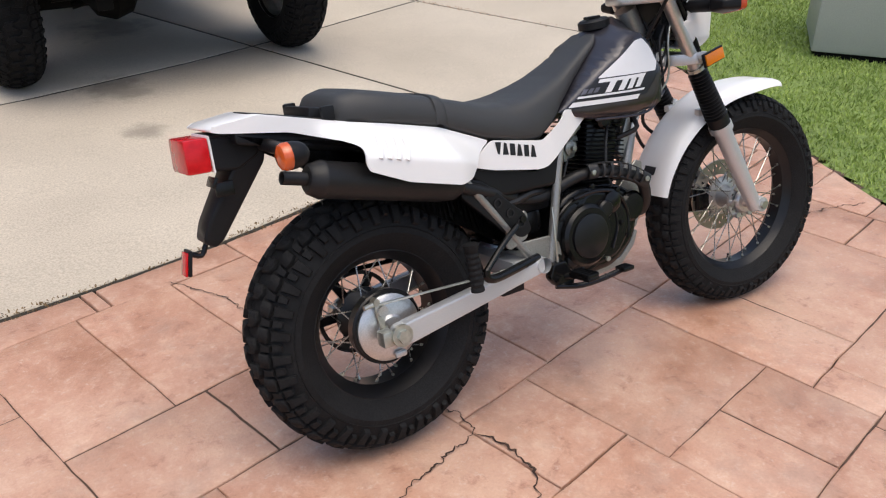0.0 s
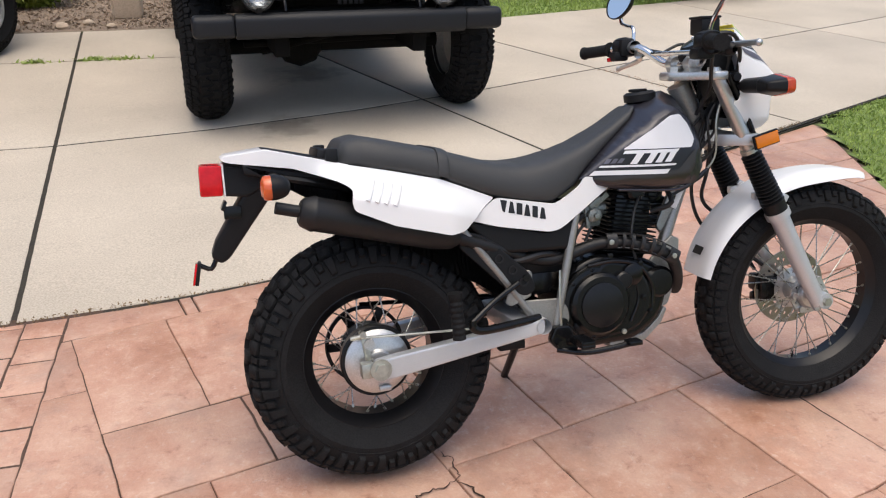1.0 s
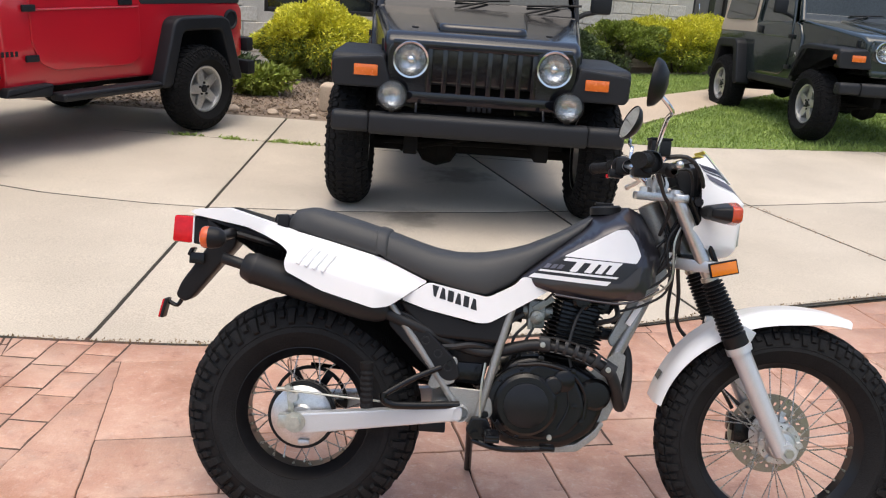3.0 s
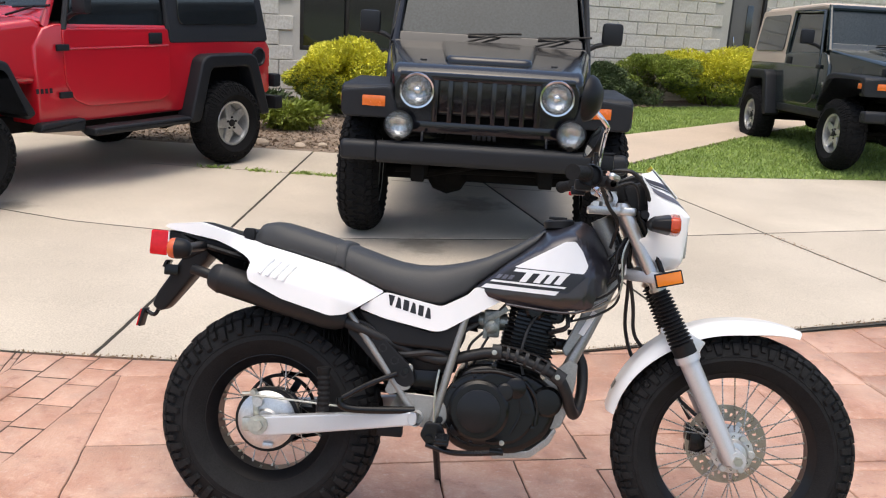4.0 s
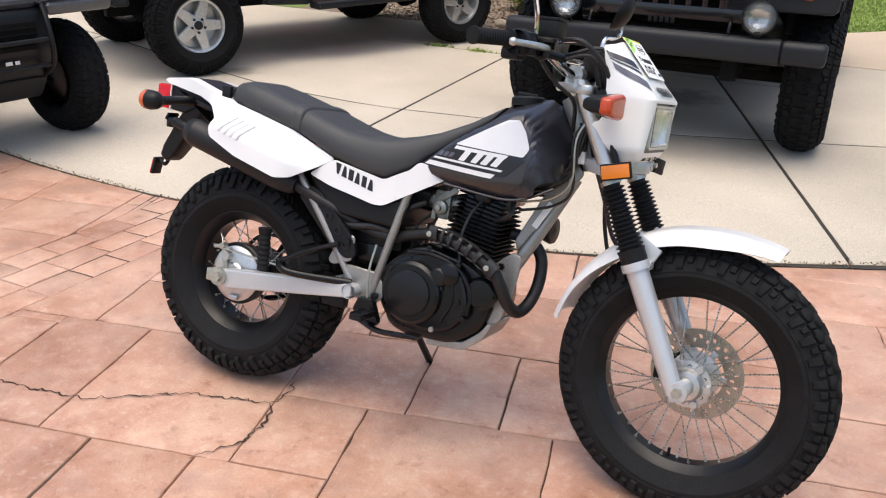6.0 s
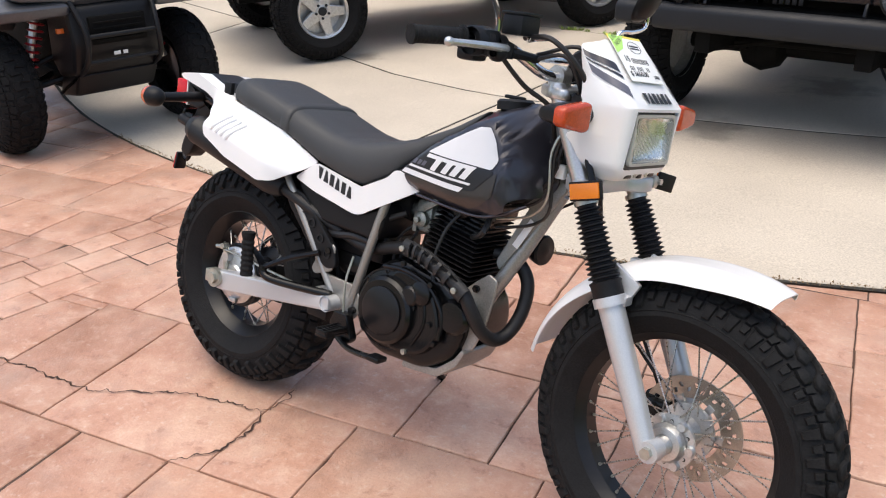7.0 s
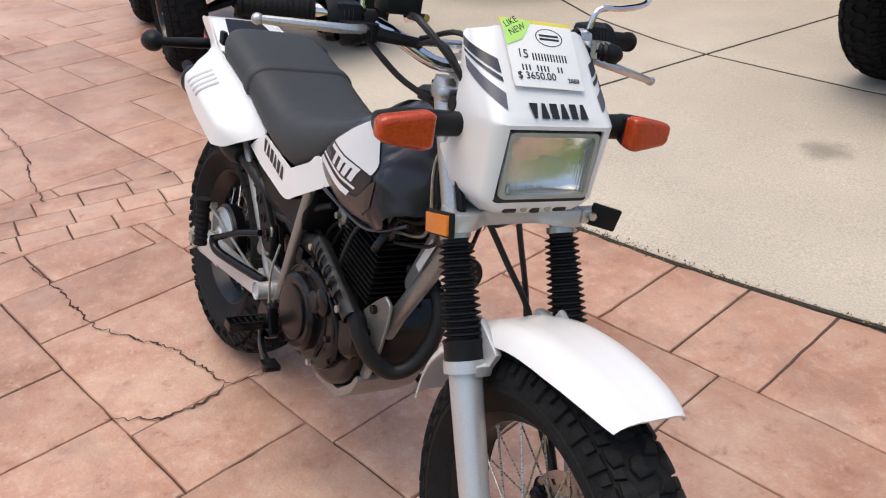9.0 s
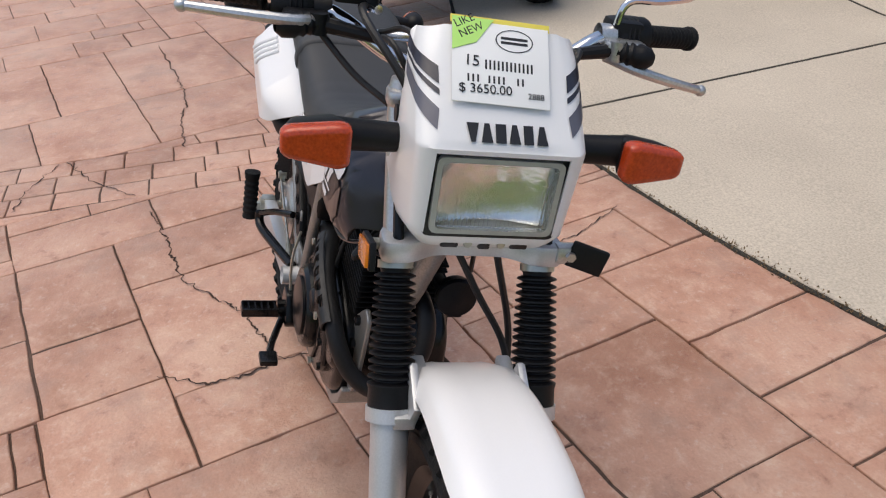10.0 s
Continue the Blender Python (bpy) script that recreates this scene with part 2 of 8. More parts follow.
def tube(points, r, seg=12, n=1, caps=True):
    """A tube along points; r is a radius or one for each end."""
    pts = glide(points, n) if n > 1 else [Vector(p) for p in points]
    bm = bmesh.new()
    rings = []
    x = None
    for i, p in enumerate(pts):
        d = (pts[min(i + 1, len(pts) - 1)] - pts[max(i - 1, 0)]).normalized()
        if x is None:
            x = frame_of(d)[0]
        x = (x - d * x.dot(d)).normalized()
        y = d.cross(x)
        rad = r if not isinstance(r, (tuple, list)) else r[0] + (r[1] - r[0]) * i / (len(pts) - 1)
        rings.append([bm.verts.new(p + rad * (x * math.cos(a) + y * math.sin(a))) for a in (2 * math.pi * k / seg for k in range(seg))])
    for a, b in zip(rings, rings[1:]):
        for k in range(seg):
            bm.faces.new((a[k], a[(k + 1) % seg], b[(k + 1) % seg], b[k]))
    if caps:
        bm.faces.new(rings[0][::-1])
        bm.faces.new(rings[-1])
    return bm


def lathe(profile, c=(0, 0, 0), axis=(0, 0, 1), seg=32, closed=False):
    """Turns (radius, along) pairs about an axis through c."""
    bm = bmesh.new()
    x, y, d = frame_of(axis)
    c = Vector(c)
    rings = []
    for r, h in profile:
        if r < 1e-6:
            rings.append([bm.verts.new(c + d * h)])
        else:
            rings.append([bm.verts.new(c + d * h + r * (x * math.cos(a) + y * math.sin(a))) for a in (2 * math.pi * k / seg for k in range(seg))])
    pairs = list(zip(rings, rings[1:])) + ([(rings[-1], rings[0])] if closed else [])
    for a, b in pairs:
        for k in range(seg):
            j = (k + 1) % seg
            if len(a) == 1:
                bm.faces.new((a[0], b[j], b[k]))
            elif len(b) == 1:
                bm.faces.new((a[k], a[j], b[0]))
            else:
                bm.faces.new((a[k], a[j], b[j], b[k]))
    return bm


def inset2d(poly, d):
    out = []
    n = len(poly)
    area = sum(poly[i][0] * poly[(i + 1) % n][1] - poly[(i + 1) % n][0] * poly[i][1] for i in range(n))
    s = 1 if area > 0 else -1
    for i in range(n):
        p, a, b = Vector(poly[i]), Vector(poly[i - 1]), Vector(poly[(i + 1) % n])
        e, f = (p - a).normalized(), (b - p).normalized()
        n1, n2 = Vector((-e.y, e.x)) * s, Vector((-f.y, f.x)) * s
        v = n1 + n2
        v = v / max(0.35, v.length_squared / 2) if v.length > 1e-6 else n1
        out.append(p + v * d)
    return out


def rounded(poly, r, seg=3):
    """Rounds a polygon's corners."""
    out = []
    n = len(poly)
    for i in range(n):
        p, a, b = Vector(poly[i]), Vector(poly[i - 1]), Vector(poly[(i + 1) % n])
        k = min(r, (a - p).length * 0.45, (b - p).length * 0.45)
        s, e = p + (a - p).normalized() * k, p + (b - p).normalized() * k
        for j in range(seg + 1):
            t = j / seg
            out.append(s * (1 - t) ** 2 + p * 2 * t * (1 - t) + e * t * t)
    return out


def pillow(outline, y0, y1, edge=0.02, rows=3, shape=None, plane="xz", cap_cuts=0):
    """A solid between y0 and y1 with that outline, its rims rounded over edge. shape: moves each corner."""
    bm = bmesh.new()
    half = [(y0, edge + min(0.2 * edge, 0.003))] + [(y0 + edge * (1 - math.cos(math.pi / 2 * k / rows)), edge * (1 - math.sin(math.pi / 2 * k / rows))) for k in range(rows + 1)]
    other = [(y0 + y1 - y, d) for y, d in reversed(half)]
    rings = []
    for y, d in half + other:
        ring = inset2d(outline, d) if d > 1e-6 else [Vector(p) for p in outline]
        rings.append([bm.verts.new((p[0], y, p[1]) if plane == "xz" else ((p[0], p[1], y) if plane == "xy" else (y, p[0], p[1]))) for p in ring])
    n = len(outline)
    for a, b in zip(rings, rings[1:]):
        for k in range(n):
            bm.faces.new((a[k], a[(k + 1) % n], b[(k + 1) % n], b[k]))
    caps = [bm.faces.new(rings[0][::-1]), bm.faces.new(rings[-1])]
    if cap_cuts or shape:
        res = bmesh.ops.triangulate(bm, faces=caps)
        if cap_cuts:
            edges = list({e for f in res["faces"] for e in f.edges if all(g in set(res["faces"]) for g in e.link_faces)})
            bmesh.ops.subdivide_edges(bm, edges=edges, cuts=cap_cuts, use_grid_fill=True)
            bmesh.ops.triangulate(bm, faces=[f for f in bm.faces if len(f.verts) > 4])
    if shape:
        for v in bm.verts:
            v.co = Vector(shape(*v.co))
    return bm


def ring_frame(outer, inner, x0, x1):
    """A frame in the yz plane between two outlines of equally many corners."""
    bm = bmesh.new()
    loops = [[bm.verts.new((x, p[0], p[1])) for p in o] for o, x in ((outer, x0), (outer, x1), (inner, x1), (inner, x0))]
    n = len(outer)
    for a, b in zip(loops, loops[1:] + loops[:1]):
        for k in range(n):
            bm.faces.new((a[k], a[(k + 1) % n], b[(k + 1) % n], b[k]))
    return bm


def sheet(outline, yfun, thick, size=0.02):
    """A curved panel: an outline in x and z that lies at y = yfun(x, z), thick metres thick inwards."""
    bm = bmesh.new()
    f = bm.faces.new([bm.verts.new((p[0], 0, p[1])) for p in outline])
    bmesh.ops.triangulate(bm, faces=[f])
    for _ in range(4):
        long = [e for e in bm.edges if e.calc_length() > size]
        if not long:
            break
        bmesh.ops.subdivide_edges(bm, edges=long, cuts=1)
        bmesh.ops.triangulate(bm, faces=[g for g in bm.faces if len(g.verts) > 3])
    outer = {v: v for v in bm.verts}
    faces = bm.faces[:]
    rim = [e for e in bm.edges if e.is_boundary]
    for v in bm.verts:
        v.co.y = yfun(v.co.x, v.co.z)
    if thick:
        s = 1 if outline and yfun(outline[0][0], outline[0][1]) < 0 else -1
        back = {v: bm.verts.new(v.co + Vector((0, s * thick, 0))) for v in list(outer)}
        for g in faces:
            bm.faces.new([back[v] for v in reversed(g.verts)])
        for e in rim:
            a, b = e.verts
            bm.faces.new((a, b, back[b], back[a]))
    return bm


def decal(outline, tree, side, lift=0.0012, size=0.015):
    """A flat mark in x and z laid on a shape from the side (-1: right, 1: left)."""
    bm = sheet(outline, lambda x, z: 0, 0, size)
    for v in bm.verts:
        hit = tree.ray_cast(Vector((v.co.x, side * 0.6, v.co.z)), Vector((0, -side, 0)))
        if hit[0] is None:
            near = tree.find_nearest(Vector((v.co.x, side * 0.12, v.co.z)))
            v.co.y = near[0].y + side * lift
        else:
            v.co.y = hit[0].y + side * lift
    return bm


def tree_of(bm):
    return BVHTree.FromBMesh(bm)


def mirror(bm):
    out = bm.copy()
    out.transform(Matrix.Diagonal((1, -1, 1, 1)))
    bmesh.ops.reverse_faces(out, faces=out.faces)
    return out


def text_mesh(words, size, m, shear=0.0):
    cu = bpy.data.curves.new("writing", "FONT")
    cu.body, cu.size, cu.shear, cu.align_x, cu.align_y = words, size, shear, "LEFT", "BOTTOM"
    cu.extrude = 0.0002
    ob = bpy.data.objects.new("writing", cu)
    scene.collection.objects.link(ob)
    me = bpy.data.meshes.new_from_object(ob.evaluated_get(bpy.context.evaluated_depsgraph_get()))
    bpy.data.objects.remove(ob)
    bm = bmesh.new()
    bm.from_mesh(me)
    bpy.data.meshes.remove(me)
    bm.transform(m)
    return bm


def ground_z(x, y):
    """The paving is level; the drive and the lawn behind it rise gently."""
    return 0.025 * max(0.0, y - 1.2)


def edge_y(x):
    """The curved line between the stamped paving and the drive."""
    return 1.0 + 0.0835 * (min(x, 1.7) + 1.4) ** 2 + max(0.0, x - 1.7) * 0.42

# ---- the motorcycle ----
bike = thing("motorcycle", pose(0, -0.058, 0, 0, 0, 0.2) @ pose(0, 0, 0, -14.7, 0, 0),
             "white and graphite fat-tyred trail motorcycle leaning on its side stand", "motorcycle")
RAKE = radians(27)
STEER_AT = Vector((0.987, 0, 0.751))
STEER_UP = Vector((-math.sin(RAKE), 0, math.cos(RAKE)))
STEER = Matrix.Translation(STEER_AT) @ Matrix.Rotation(radians(-5), 4, STEER_UP) @ Matrix.Translation(-STEER_AT)
FA = Vector((1.288, 0, 0.325))   # front axle, wheels straight
RA = Vector((0.006, 0, 0.317))     # rear axle


def fork_at(z, y=0.0):
    return Vector((1.054 + (0.751 - z) * math.tan(RAKE), y, z))


def both(name, bm, material, parent, label="", m=None, angle=32):
    """A part and its mirror image on the other side."""
    other = mirror(bm)
    return part(name, bm, material, parent, label, angle, m), part(name, other, material, parent, label, angle, m)


def table(z, rows):
    for (a, p), (b, q) in zip(rows, rows[1:]):
        if z <= b:
            return p + (q - p) * max(0.0, (z - a) / (b - a))
    return rows[-1][1]


def ease(t):
    t = max(0.0, min(1.0, t))
    return t * t * (3 - 2 * t)


# wheels
def tyre(c, radius, width, bead, pitches, rng, deep=0.0085):
    """A fat knobbly tyre about an axle along y: a round-shouldered carcass and zigzag tread blocks that run down onto the shoulders."""
    h = radius - deep - bead
    c = Vector(c)

    def section(v):
        """Radius, y and outward way on the carcass; v runs from -1.3 at one bead over 0 at the crown to 1.3."""
        a = math.pi / 2 * (1 - v / 1.3)
        cs, sn = math.cos(a), max(0.02, math.sin(a))
        y = width / 2 * math.copysign(abs(cs) ** 0.86, cs)
        r = bead + h * sn ** 0.70
        n = Vector((sn ** 1.1, cs * 0.95)).normalized()
        return r, y, n

    prof = [(section(-1.3 + 2.6 * k / 28)[0], section(-1.3 + 2.6 * k / 28)[1]) for k in range(29)]
    prof = [(bead - 0.004, -width * 0.30), (bead + 0.004, -width * 0.36)] + prof[2:-2] + [(bead + 0.004, width * 0.36), (bead - 0.004, width * 0.30)]
    carcass = lathe(prof, c, (0, 1, 0), 96)
    for side in (-1, 1):   # moulded rings on the sidewall
        r, y, n = section(side * 1.02)
        ring = lathe([(r - 0.003, y - side * 0.002), (r, y + side * 0.0018), (r + 0.003, y - side * 0.002)], c, (0, 1, 0), 96)
        carcass = merge(carcass, ring)
    bm = bmesh.new()

    def knob(poly, out=deep):
        """poly: corners (turn in steps, v)."""
        am = sum(p[0] for p in poly) / len(poly)
        vm = sum(p[1] for p in poly) / len(poly)
        rings = []
        for k, up in ((1.06, -0.004), (0.97, out * 0.75), (0.86, out)):
            ring = []
            for a, v in poly:
                aa, vv = (am + (a - am) * k) * step, vm + (v - vm) * k
                r, y, n = section(vv)
                r, y = r + n.x * up, y + n.y * up
                ring.append(bm.verts.new(c + Vector((r * math.cos(aa), y, r * math.sin(aa)))))
            rings.append(ring)
        m = len(poly)
        for lo, hi in zip(rings, rings[1:]):
            for i in range(m):
                bm.faces.new((lo[i], lo[(i + 1) % m], hi[(i + 1) % m], hi[i]))
        bm.faces.new(rings[-1])

    step = 2 * math.pi / pitches
    for i in range(pitches):
        j = rng.uniform(-0.03, 0.03)
        # two zigzag blocks about the crown
        knob([(i + 0.04 + j, -0.22), (i + 0.34 + j, -0.30), (i + 0.62 + j, -0.22), (i + 0.70 + j, -0.03), (i + 0.36 + j, -0.08), (i + 0.10 + j, 0.02)])
        knob([(i + 0.54 + j, 0.22), (i + 0.84 + j, 0.30), (i + 1.12 + j, 0.22), (i + 1.18 + j, 0.05), (i + 0.86 + j, 0.08), (i + 0.60 + j, -0.02)])
        for sd in (-1, 1):
            o = i + (0.5 if sd < 0 else 0.0) + rng.uniform(-0.03, 0.03)
            knob([(o + 0.02, sd * 0.35), (o + 0.30, sd * 0.31), (o + 0.60, sd * 0.36), (o + 0.66, sd * 0.55), (o + 0.34, sd * 0.58), (o + 0.06, sd * 0.54)])
            knob([(o + 0.64, sd * 0.40), (o + 0.96, sd * 0.40), (o + 0.98, sd * 0.60), (o + 0.74, sd * 0.60)], deep * 0.9)
            # shoulder lugs, long and short by turns
            knob([(o + 0.10, sd * 0.62), (o + 0.54, sd * 0.62), (o + 0.50, sd * 0.96), (o + 0.18, sd * 0.96)], deep * 0.95)
            knob([(o + 0.66, sd * 0.64), (o + 0.98, sd * 0.64), (o + 0.95, sd * 0.82), (o + 0.70, sd * 0.82)], deep * 0.9)
    return carcass, bm


def spoke_set(parent, c, hub_r, hub_y, rim_r, rim_y, count, m, cross=0.42):
    """Wire spokes that cross between the hub's two flanges and the rim."""
    me = mesh_of("spoke", tube([(0, 0, 0), (0, 0, 1)], 0.0018, 6), SPOKE)
    nip = mesh_of("spoke_nipple", tube([(0, 0, 0), (0, 0, 1)], 0.0036, 6), ZINC)
    for i in range(count):
        a = 2 * math.pi * i / count
        s = 1 if i % 2 else -1
        lean = cross if (i // 2) % 2 else -cross
        p = c + Vector((hub_r * math.cos(a + lean), s * hub_y, hub_r * math.sin(a + lean)))
        q = c + Vector((rim_r * math.cos(a), s * rim_y * 0.4, rim_r * math.sin(a)))
        d = q - p
        x, y, z = frame_of(d)
        rot = Matrix((x, y, z)).transposed().to_4x4()
        shared("spoke", me, parent, m @ Matrix.Translation(p) @ rot @ Matrix.Diagonal((1, 1, d.length, 1)))
        shared("spoke_nipple", nip, parent, m @ Matrix.Translation(p + d * (1 - 0.016 / d.length)) @ rot @ Matrix.Diagonal((1, 1, 0.018, 1)))


def rim(c, r, w, deep):
    prof = [(r + 0.012, -w / 2), (r + 0.012, -w / 2 + 0.004), (r + 0.002, -w / 2 + 0.008), (r - 0.004, -w / 2 + 0.022), (r - deep, -w * 0.22),
            (r - deep, w * 0.22), (r - 0.004, w / 2 - 0.022), (r + 0.002, w / 2 - 0.008), (r + 0.012, w / 2 - 0.004), (r + 0.012, w / 2), (r + 0.003, w / 2 + 0.001),
            (r - 0.012, w / 2 - 0.016), (r - deep - 0.006, w * 0.24), (r - deep - 0.006, -w * 0.24), (r - 0.012, -w / 2 + 0.016), (r + 0.003, -w / 2 - 0.001)]
    return lathe(prof, c, (0, 1, 0), 72, closed=True)


rng = random.Random(4)
carcass, knobs = tyre(FA, 0.3262, 0.130, 0.224, 38, rng, 0.0080)
front_tyre = part("front_tyre", carcass, RUBBER, bike, "black knobbly front tyre", m=STEER, angle=25)
tagged(part("tread", knobs, RUBBER, front_tyre, m=STEER, angle=62), "moulded tread knobs", kind="stuff")
part("front_rim", rim(FA, 0.220, 0.078, 0.012), BLACK_RIM, front_tyre, "gloss black spoked rim", m=STEER)
spoke_set(front_tyre, FA, 0.045, 0.036, 0.213, 0.02, 36, STEER)
part("front_hub", merge(lathe([(0.02, -0.05), (0.02, -0.043), (0.056, -0.040), (0.056, -0.033), (0.034, -0.030), (0.028, -0.012), (0.028, 0.02), (0.036, 0.034), (0.060, 0.038), (0.060, 0.046), (0.02, 0.05)], FA, (0, 1, 0), 40),
     *[lathe([(0.0, -0.0435), (0.0036, -0.0435), (0.0036, -0.039)], FA + Vector((0.043 * math.cos(a), 0, 0.043 * math.sin(a))), (0, 1, 0), 8) for a in (i * math.pi / 6 for i in range(12))]),
     ALLOY, front_tyre, "cast alloy hub", m=STEER)


part("hub_cap", lathe([(0.021, -0.062), (0.034, -0.060), (0.039, -0.053), (0.041, -0.046), (0.021, -0.046)], FA, (0, 1, 0), 28, closed=True), ALLOY, front_tyre, "cast alloy hub cap", m=STEER)
for a in (i * math.pi / 3 for i in range(6)):
    part("hub_boss", lathe([(0.0, -0.050), (0.0085, -0.050), (0.0105, -0.046), (0.0105, -0.039)], FA + Vector((0.049 * math.cos(a), 0, 0.049 * math.sin(a))), (0, 1, 0), 14), ALLOY, front_tyre, m=STEER)
part("axle_spacer", lathe([(0.010, -0.088), (0.0165, -0.088), (0.0185, -0.080), (0.0205, -0.058), (0.010, -0.055)], FA, (0, 1, 0), 24, closed=True), ALLOY, front_tyre, "alloy axle spacer", m=STEER)
for a in (i * math.pi / 3 + math.pi / 6 for i in range(6)):
    part("hub_hole", lathe([(0.0, -0.0412), (0.0042, -0.0412), (0.0042, -0.0395)], FA + Vector((0.0445 * math.cos(a), 0, 0.0445 * math.sin(a))), (0, 1, 0), 10), BLACK_PAINT, front_tyre, m=STEER)


def brake_disc(c, y, r0, r1, holes):
    """A drilled disc: a ring with real holes."""
    bm = bmesh.new()
    n = holes * 4
    rows = [r0, r0 + (r1 - r0) * 0.28, r0 + (r1 - r0) * 0.5, r0 + (r1 - r0) * 0.72, r1]
    c = Vector(c)
    for s in (-0.002, 0.002):
        v = [[bm.verts.new(c + Vector((r * math.cos(a), y + s, r * math.sin(a)))) for a in (2 * math.pi * (k + 0.35 * (j % 2)) / n for k in range(n))] for j, r in enumerate(rows)]
        for j in range(4):
            for k in range(n):
                if (j in (1, 2)) and (k % 4 == (0 if j == 1 else 2)):
                    continue
                bm.faces.new((v[j][k], v[j][(k + 1) % n], v[j + 1][(k + 1) % n], v[j + 1][k]))
    bmesh.ops.bridge_loops(bm, edges=[e for e in bm.edges if e.is_boundary and all(abs((w.co - c).xz.length - r1) < 1e-4 for w in e.verts)])
    return bm


part("brake_disc", brake_disc(FA, 0.058, 0.066, 0.112, 18), STEEL, front_tyre, "drilled steel brake disc", m=STEER)
for a in (i * math.pi / 3 for i in range(6)):
    part("disc_carrier", box(FA + Vector((0.055 * math.cos(a), 0.056, 0.055 * math.sin(a))), (0.035, 0.005, 0.016), 0.002, Matrix.Rotation(-a, 4, "Y")), ALLOY, front_tyre, m=STEER)
part("valve", tube([FA + Vector((-0.02, 0.0, -0.214)), FA + Vector((-0.018, 0, -0.18))], 0.004, 8), BLACK_PLASTIC, front_tyre, m=STEER)
part("caliper", merge(box((1.215, 0.066, 0.325), (0.055, 0.055, 0.075), 0.01), box((1.19, 0.075, 0.345), (0.03, 0.04, 0.05), 0.008), box((1.20, 0.08, 0.30), (0.045, 0.02, 0.025), 0.006)), BLACK_PAINT, bike, "black brake caliper", m=STEER)

carcass, knobs = tyre(RA, 0.3145, 0.178, 0.178, 32, rng, 0.0115)
rear_tyre = part("rear_tyre", carcass, RUBBER, bike, "very wide black knobbly rear tyre", angle=25)
tagged(part("tread", knobs, RUBBER, rear_tyre, angle=62), "moulded tread knobs", kind="stuff")
part("rear_rim", rim(RA, 0.174, 0.118, 0.016), BLACK_RIM, rear_tyre, "gloss black spoked rim")
spoke_set(rear_tyre, RA, 0.062, 0.045, 0.160, 0.03, 36, Matrix(), 0.55)
part("rear_hub", lathe([(0.02, -0.074), (0.086, -0.074), (0.090, -0.070), (0.088, -0.044), (0.072, -0.036), (0.046, -0.028), (0.042, 0.03), (0.07, 0.045), (0.07, 0.055), (0.0, 0.06)], RA, (0, 1, 0), 48), BLACK_RIM, rear_tyre, "black-painted wheel hub")
part("brake_drum", merge(lathe([(0.0, -0.096), (0.028, -0.096), (0.034, -0.091), (0.060, -0.090), (0.071, -0.086), (0.080, -0.080), (0.080, -0.075), (0.0, -0.075)], RA, (0, 1, 0), 48),
     box(RA + Vector((0.012, -0.094, -0.066)), (0.030, 0.012, 0.014), 0.004), lathe([(0.0, -0.108), (0.013, -0.108), (0.015, -0.09)], RA + Vector((-0.022, 0, 0.052)), (0, 1, 0), 18)), ALLOY, rear_tyre, "cast alloy drum brake panel")
part("sprocket", merge(lathe([(0.094, 0.083), (0.104, 0.083), (0.104, 0.089), (0.094, 0.089)], RA, (0, 1, 0), 60, closed=True)), BLACK_RIM, rear_tyre, "dark steel chain sprocket")
part("sprocket_carrier", lathe([(0.03, 0.06), (0.056, 0.06), (0.056, 0.09), (0.03, 0.09)], RA, (0, 1, 0), 30, closed=True), BLACK_RIM, rear_tyre)
for a in (i * math.pi / 3 for i in range(6)):
    part("sprocket_arm", box(RA + Vector((0.076 * math.cos(a), 0.086, 0.076 * math.sin(a))), (0.050, 0.006, 0.022), 0.002, Matrix.Rotation(-a, 4, "Y")), BLACK_RIM, rear_tyre)
part("brake_arm", merge(box((-0.022, -0.098, 0.355), (0.016, 0.008, 0.085), 0.003, Matrix.Rotation(radians(-8), 4, "Y")), lathe([(0, -0.012), (0.011, -0.012), (0.011, 0.012), (0, 0.012)], (-0.014, -0.098, 0.32), (0, 1, 0), 14), lathe([(0, -0.01), (0.008, -0.01), (0.008, 0.01), (0, 0.01)], (-0.03, -0.1, 0.395), (0, 1, 0), 12)), ZINC, bike, "zinc-plated brake arm")
part("brake_rod", merge(tube([(-0.055, -0.102, 0.388), (0.395, -0.128, 0.372)], 0.0032, 8), tube([(0.30, -0.123, 0.376), (0.40, -0.128, 0.372)], 0.006, 10), tube([(-0.06, -0.102, 0.388), (-0.03, -0.102, 0.392)], 0.006, 8)), ZINC, bike, "thin brake rod")

# swing arm with chain adjusters
arm_outline = rounded([(-0.012, 0.287), (0.03, 0.287), (0.425, 0.348), (0.425, 0.386), (0.03, 0.342), (-0.012, 0.335)], 0.012)
both("swingarm", pillow(arm_outline, -0.145, -0.113, 0.005, 2), SILVER, bike, "silver-painted box swing arm")
part("swingarm_bridge", merge(box((0.37, 0, 0.365), (0.05, 0.24, 0.045), 0.008), lathe([(0.02, -0.15), (0.02, 0.15)], (0.42, 0, 0.366), (0, 1, 0), 20)), SILVER, bike)
for s in (-1, 1):
    part("axle_plate", merge(lathe([(0, -0.005), (0.026, -0.005), (0.026, 0.005), (0, 0.005)], (0.0, s * 0.150, 0.317), (0, 1, 0), 24),
         lathe([(0, -0.008), (0.016, -0.008), (0.016, 0.010), (0, 0.010)], (0.0, s * 0.156, 0.317), (0, 1, 0), 6), box((-0.03, s * 0.13, 0.315), (0.03, 0.034, 0.036), 0.004)), ZINC, bike, "plated axle nut and adjuster")
